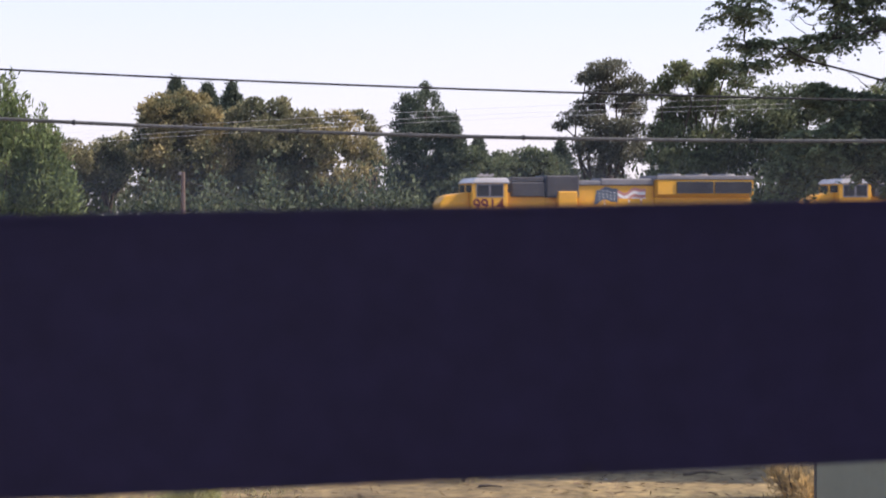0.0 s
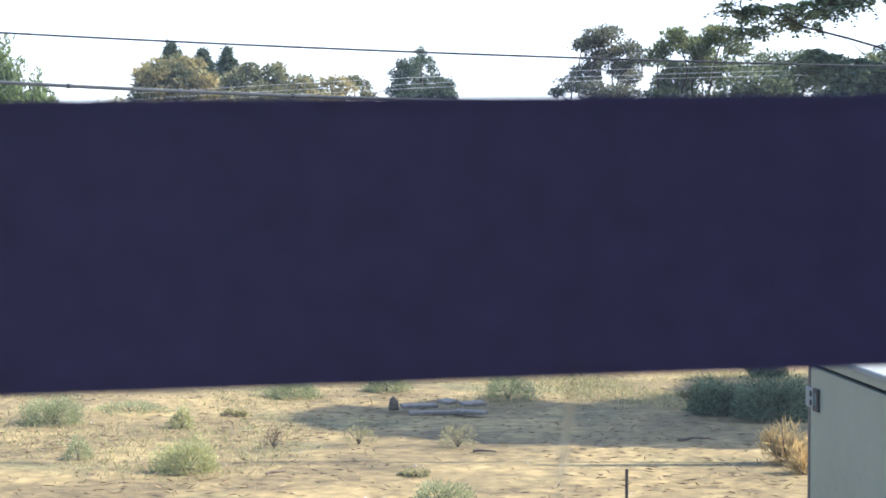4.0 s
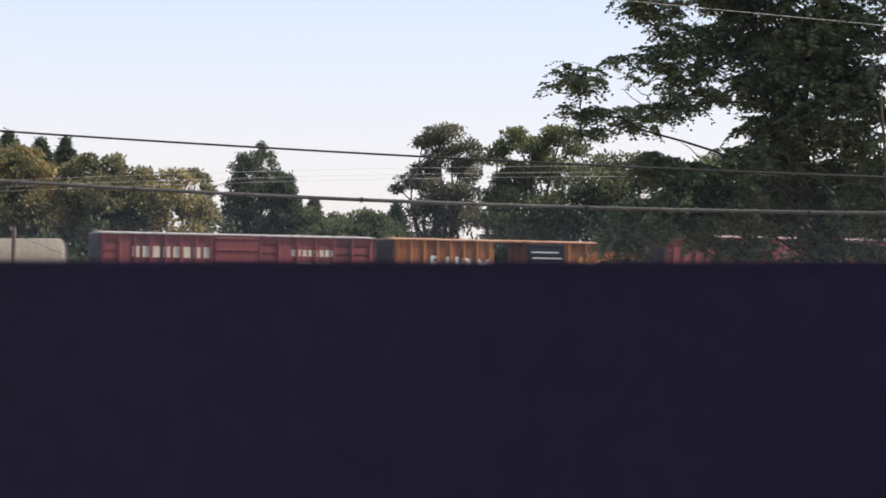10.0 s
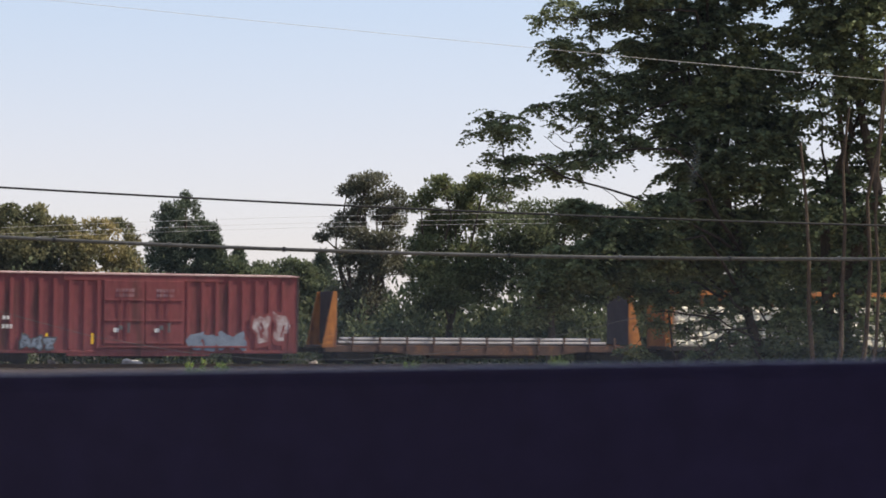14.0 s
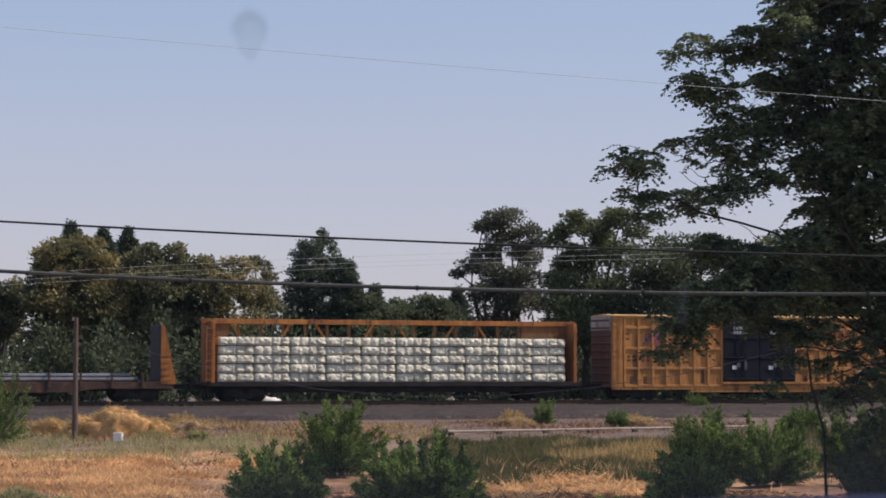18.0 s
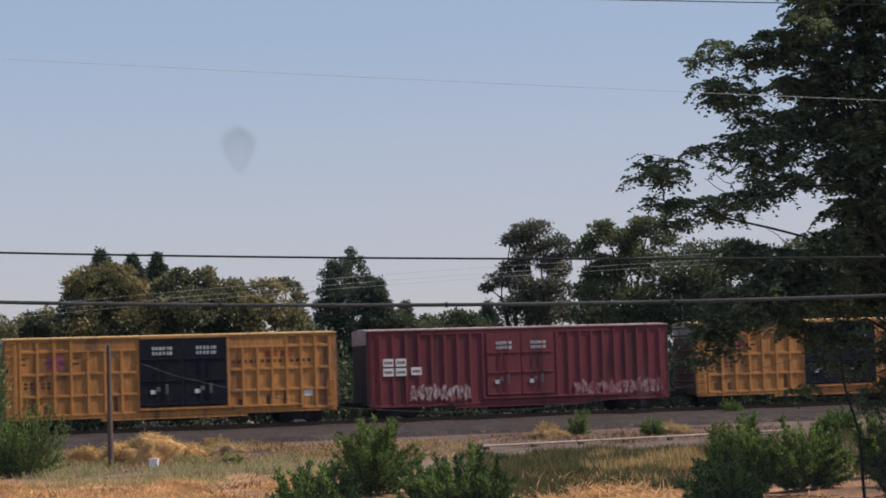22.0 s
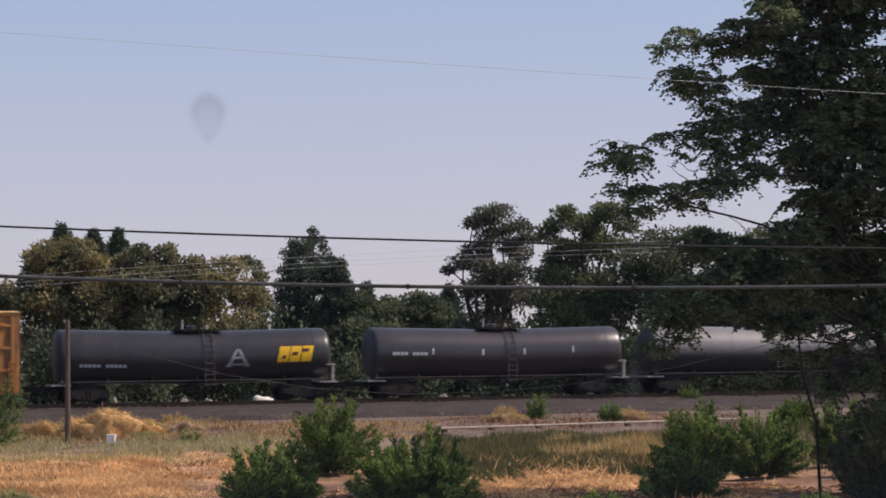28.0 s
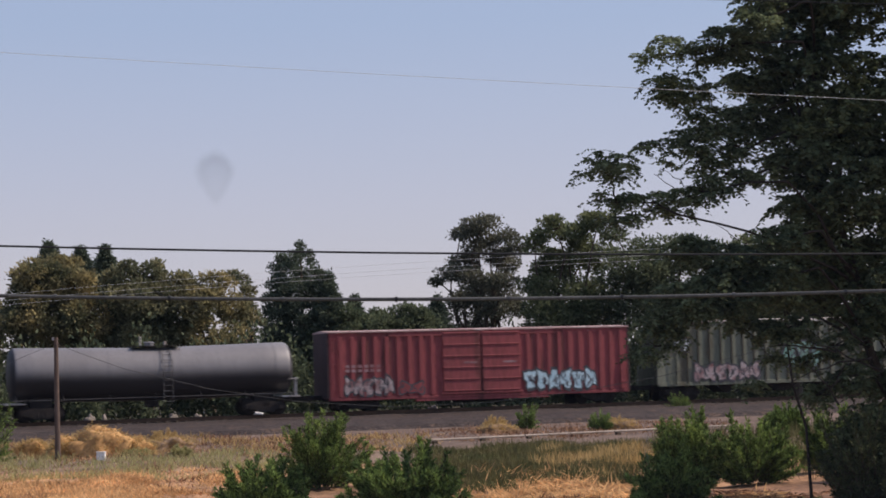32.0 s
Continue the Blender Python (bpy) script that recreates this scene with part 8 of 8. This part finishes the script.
# ---- small things on the ground ----
M["dull_stone"] = mat("dull_stone", (0.26, 0.23, 0.21), (0.18, 0.16, 0.14), 3.0, 25, 0.9, 0.3)
def lump(name, seed, x, y, z, sx, sy, sz, material, label, category, group="", rough=0.25):
    rng = random.Random(seed)
    bm = bmesh.new()
    bmesh.ops.create_icosphere(bm, subdivisions=3, radius=1.0)
    for v in bm.verts:
        k = 1 + rough * noise.noise(v.co * 1.7 + Vector((seed, 0, 0))) + rough * 0.5 * noise.noise(v.co * 4.1)
        v.co = Vector((v.co.x * sx * k, v.co.y * sy * k, max(v.co.z, -0.25) * sz * k))
    for f in bm.faces:
        f.smooth = True
    ob = part(name, bm, material)
    ob.location = (x, y, z)
    ob.rotation_euler = (0, 0, rng.uniform(0, 3))
    return tagged(ob, label, category, group)


M["straw_dull"] = mat("straw_dull", (0.34, 0.24, 0.15), (0.24, 0.165, 0.11), 2.0, 9.0, 0.95, 0.4)


def straw_mound(seed, x, y, w, h, straw="gold_straw"):
    rng = np.random.default_rng(seed)
    t = root("straw_mound", Matrix.Translation((x, y, 0)), "heap of golden straw beside the track", "straw heap", "straw heaps")
    bm = bmesh.new()
    bmesh.ops.create_icosphere(bm, subdivisions=4, radius=1.0)
    for v in bm.verts:
        k = 1 + 0.42 * noise.noise(v.co * 2.1 + Vector((seed, 2, 0))) + 0.16 * noise.noise(v.co * 5.5 + Vector((0, seed, 0)))
        v.co = Vector((v.co.x * w * k, v.co.y * w * 0.6 * k, max(math.copysign(abs(v.co.z) ** 0.7, v.co.z), -0.1) * h * k))
    pts = np.array([list(v.co) for v in bm.verts if v.co.z > -0.05])
    for f in bm.faces:
        f.smooth = True
    part("mound", bm, straw, t)
    c = pts[rng.integers(0, len(pts), 2200)] * rng.uniform(0.96, 1.05, (2200, 1)) + rng.normal(0, 0.03, (2200, 3))
    d = rng.normal(0, 1, (2200, 3))
    d[:, 2] = np.abs(d[:, 2]) * 0.4
    ob = part("loose_straw", faces_mesh("loose_straw", blades(rng, c, d, 0.22, 0.025), 4), "leaf_dry", t)
    ob["kind"] = "stuff"


straw_mound(3, -11.75, 83.1, 1.55, 1.12)
straw_mound(5, -10.45, 83.4, 0.95, 0.72)
straw_mound(7, -12.85, 82.7, 0.75, 0.7)
straw_mound(4, -14.81, 86.33, 0.7, 0.6)
straw_mound(6, -9.38, 88.15, 1.0, 0.5, "straw_dull")
straw_mound(8, 11.24, 97.48, 0.75, 0.4, "straw_dull")
straw_mound(9, 5.29, 97.41, 0.8, 0.4, "straw_dull")

M["box_white"] = mat("box_white", (0.86, 0.86, 0.85), (0.8, 0.8, 0.79), 2.0, 20, 0.5, 0.0, spread=0.05)
marker = root("marker_box", Matrix.Translation((-10.66, 76.71, 0)), "small white utility box on a short post", "utility box")
part("post", boxes((-0.05, 0.05, -0.05, 0.05, -0.05, 0.12)), "pole_wood", marker)
part("case", boxes((-0.165, 0.165, -0.12, 0.12, 0.12, 0.42), bevel=0.02), "box_white", marker)
part("lid", boxes((-0.18, 0.18, -0.14, 0.14, 0.42, 0.45), bevel=0.01), "white_paint", marker)

M["pipe_dull"] = mat("pipe_dull", (0.40, 0.34, 0.285), (0.30, 0.26, 0.22), 1.5, 14, 0.85, 0.2)
a, b = Vector((1.9, 86.95, 0.0)), Vector((16.66, 95.24, 0.0))
u = (b - a).normalized()
kerb = root("pipeline", Matrix.Translation(a) @ Matrix(((u.x, -u.y, 0), (u.y, u.x, 0), (0, 0, 1))).to_4x4(), "pale concrete pipe lying low along the ground", "pipe")
n = int((b - a).length / 2.4)
for i in range(n):
    bm = bmesh.new()
    tube(bm, (i * 2.4, 0, 0.16), (i * 2.4 + 2.36, 0, 0.16), 0.05, 0.05, 10)
    part("pipe_length", bm, "pipe_dull", kerb)
    part("saddle", boxes((i * 2.4 + 0.1, i * 2.4 + 0.3, -0.1, 0.1, -0.05, 0.11)), "tie_wood", kerb)


def on_track(x, y, z):
    return TRACK @ Vector((x, y, z))


for k, (px, w, h) in enumerate(((-6.66, 0.62, 0.36), (-15.61, 0.3, 0.4), (-11.05, 0.25, 0.35), (4.13, 0.3, 0.3), (-14.83, 0.2, 0.35), (-9.63, 0.25, 0.3))):
    p = on_track(px / math.cos(radians(TRACK_TURN)), 4.3, 0.62)
    lump("plastic_sheet" if k == 0 else "pale_rock", 30 + k, p.x, p.y, p.z, w, 0.25, h, "white_paint" if k == 0 else "dull_stone",
         "crumpled white plastic sheet beside the rails" if k == 0 else "pale rock beside the rails", "plastic sheet" if k == 0 else "rock", "" if k == 0 else "rocks by the track", 0.5).rotation_euler.z = radians(TRACK_TURN)

# stump, planks, sticks and stones of the lot
sx, sy = -1.52, 27.84
lump("stump", 50, sx, sy, 0.05, 0.07, 0.07, 0.14, "bark", "short dark tree stump", "stump")
for k, (x, y, l, r) in enumerate(((-0.92, 27.54, 0.75, 8), (-0.46, 27.30, 0.45, -24), (-1.17, 27.86, 0.5, 13), (-0.43, 27.84, 0.35, 30), (-0.78, 27.82, 0.3, 64))):
    ob = part("plank", boxes((-l / 2, l / 2, -0.09, 0.09, 0.0, 0.045), bevel=0.006), "plank_grey")
    ob.matrix_world = pose(x, y, ground_height(x, y) + 0.01 + 0.03 * k, 2 * k, 0, r)
    tagged(ob, "weathered grey plank lying on the dirt", "plank", "planks on the lot")
for k, (x, y, l, r) in enumerate(((-0.23, 23.39, 0.30, -25), (-2.45, 21.62, 0.25, 40), (2.28, 24.48, 0.4, 5))):
    bm = limb(bmesh.new(), bend(random.Random(k), (-l / 2, 0, 0.02), (l / 2, 0, 0.03), 0.05, 4), 0.018, 0.008, 6)
    ob = part("stick", bm, "bark")
    ob.matrix_world = pose(x, y, ground_height(x, y), 0, 0, r)
    tagged(ob, "short dark stick on the dirt", "stick", "sticks on the lot")
srng = random.Random(8)
stone = None
for k in range(26):
    x, y = srng.uniform(-7.5, 5.0), srng.uniform(17.5, 31)
    s = srng.uniform(0.012, 0.03)
    ob = lump("stone", 60 + k, x, y, ground_height(x, y) + s * 0.1, s * 1.4, s * 1.1, s, "pale_stone", "small pale stone on the dirt lot", "stone", "stones on the lot") if k < 3 else None
    if ob is None:
        ob = new("stone", bpy.data.objects["stone"].data if k % 2 else bpy.data.objects["stone.001"].data)
        ob.location, ob.scale, ob.rotation_euler = (x, y, ground_height(x, y) + s * 0.1), (s / 0.03,) * 3, (0, 0, srng.uniform(0, 6))
        tagged(ob, "small pale stone on the dirt lot", "stone", "stones on the lot")
px_, py_ = 1.20, 20.05
bm = bmesh.new()
tube(bm, (0, 0, -0.1), (0, 0, 0.32), 0.016, 0.016, 8)
ob = part("stake", bm, "under_black")
ob.location = (px_, py_, 0)
tagged(ob, "thin dark metal stake in the dirt", "stake")


# ---- what moves ----
def motions():
    for car, d in TRAIN:
        walk(car, [(t, TRACK @ pose(d - SPEED * t, 0, RAIL_Z)) for t in range(0, 33, 2)])


motions()
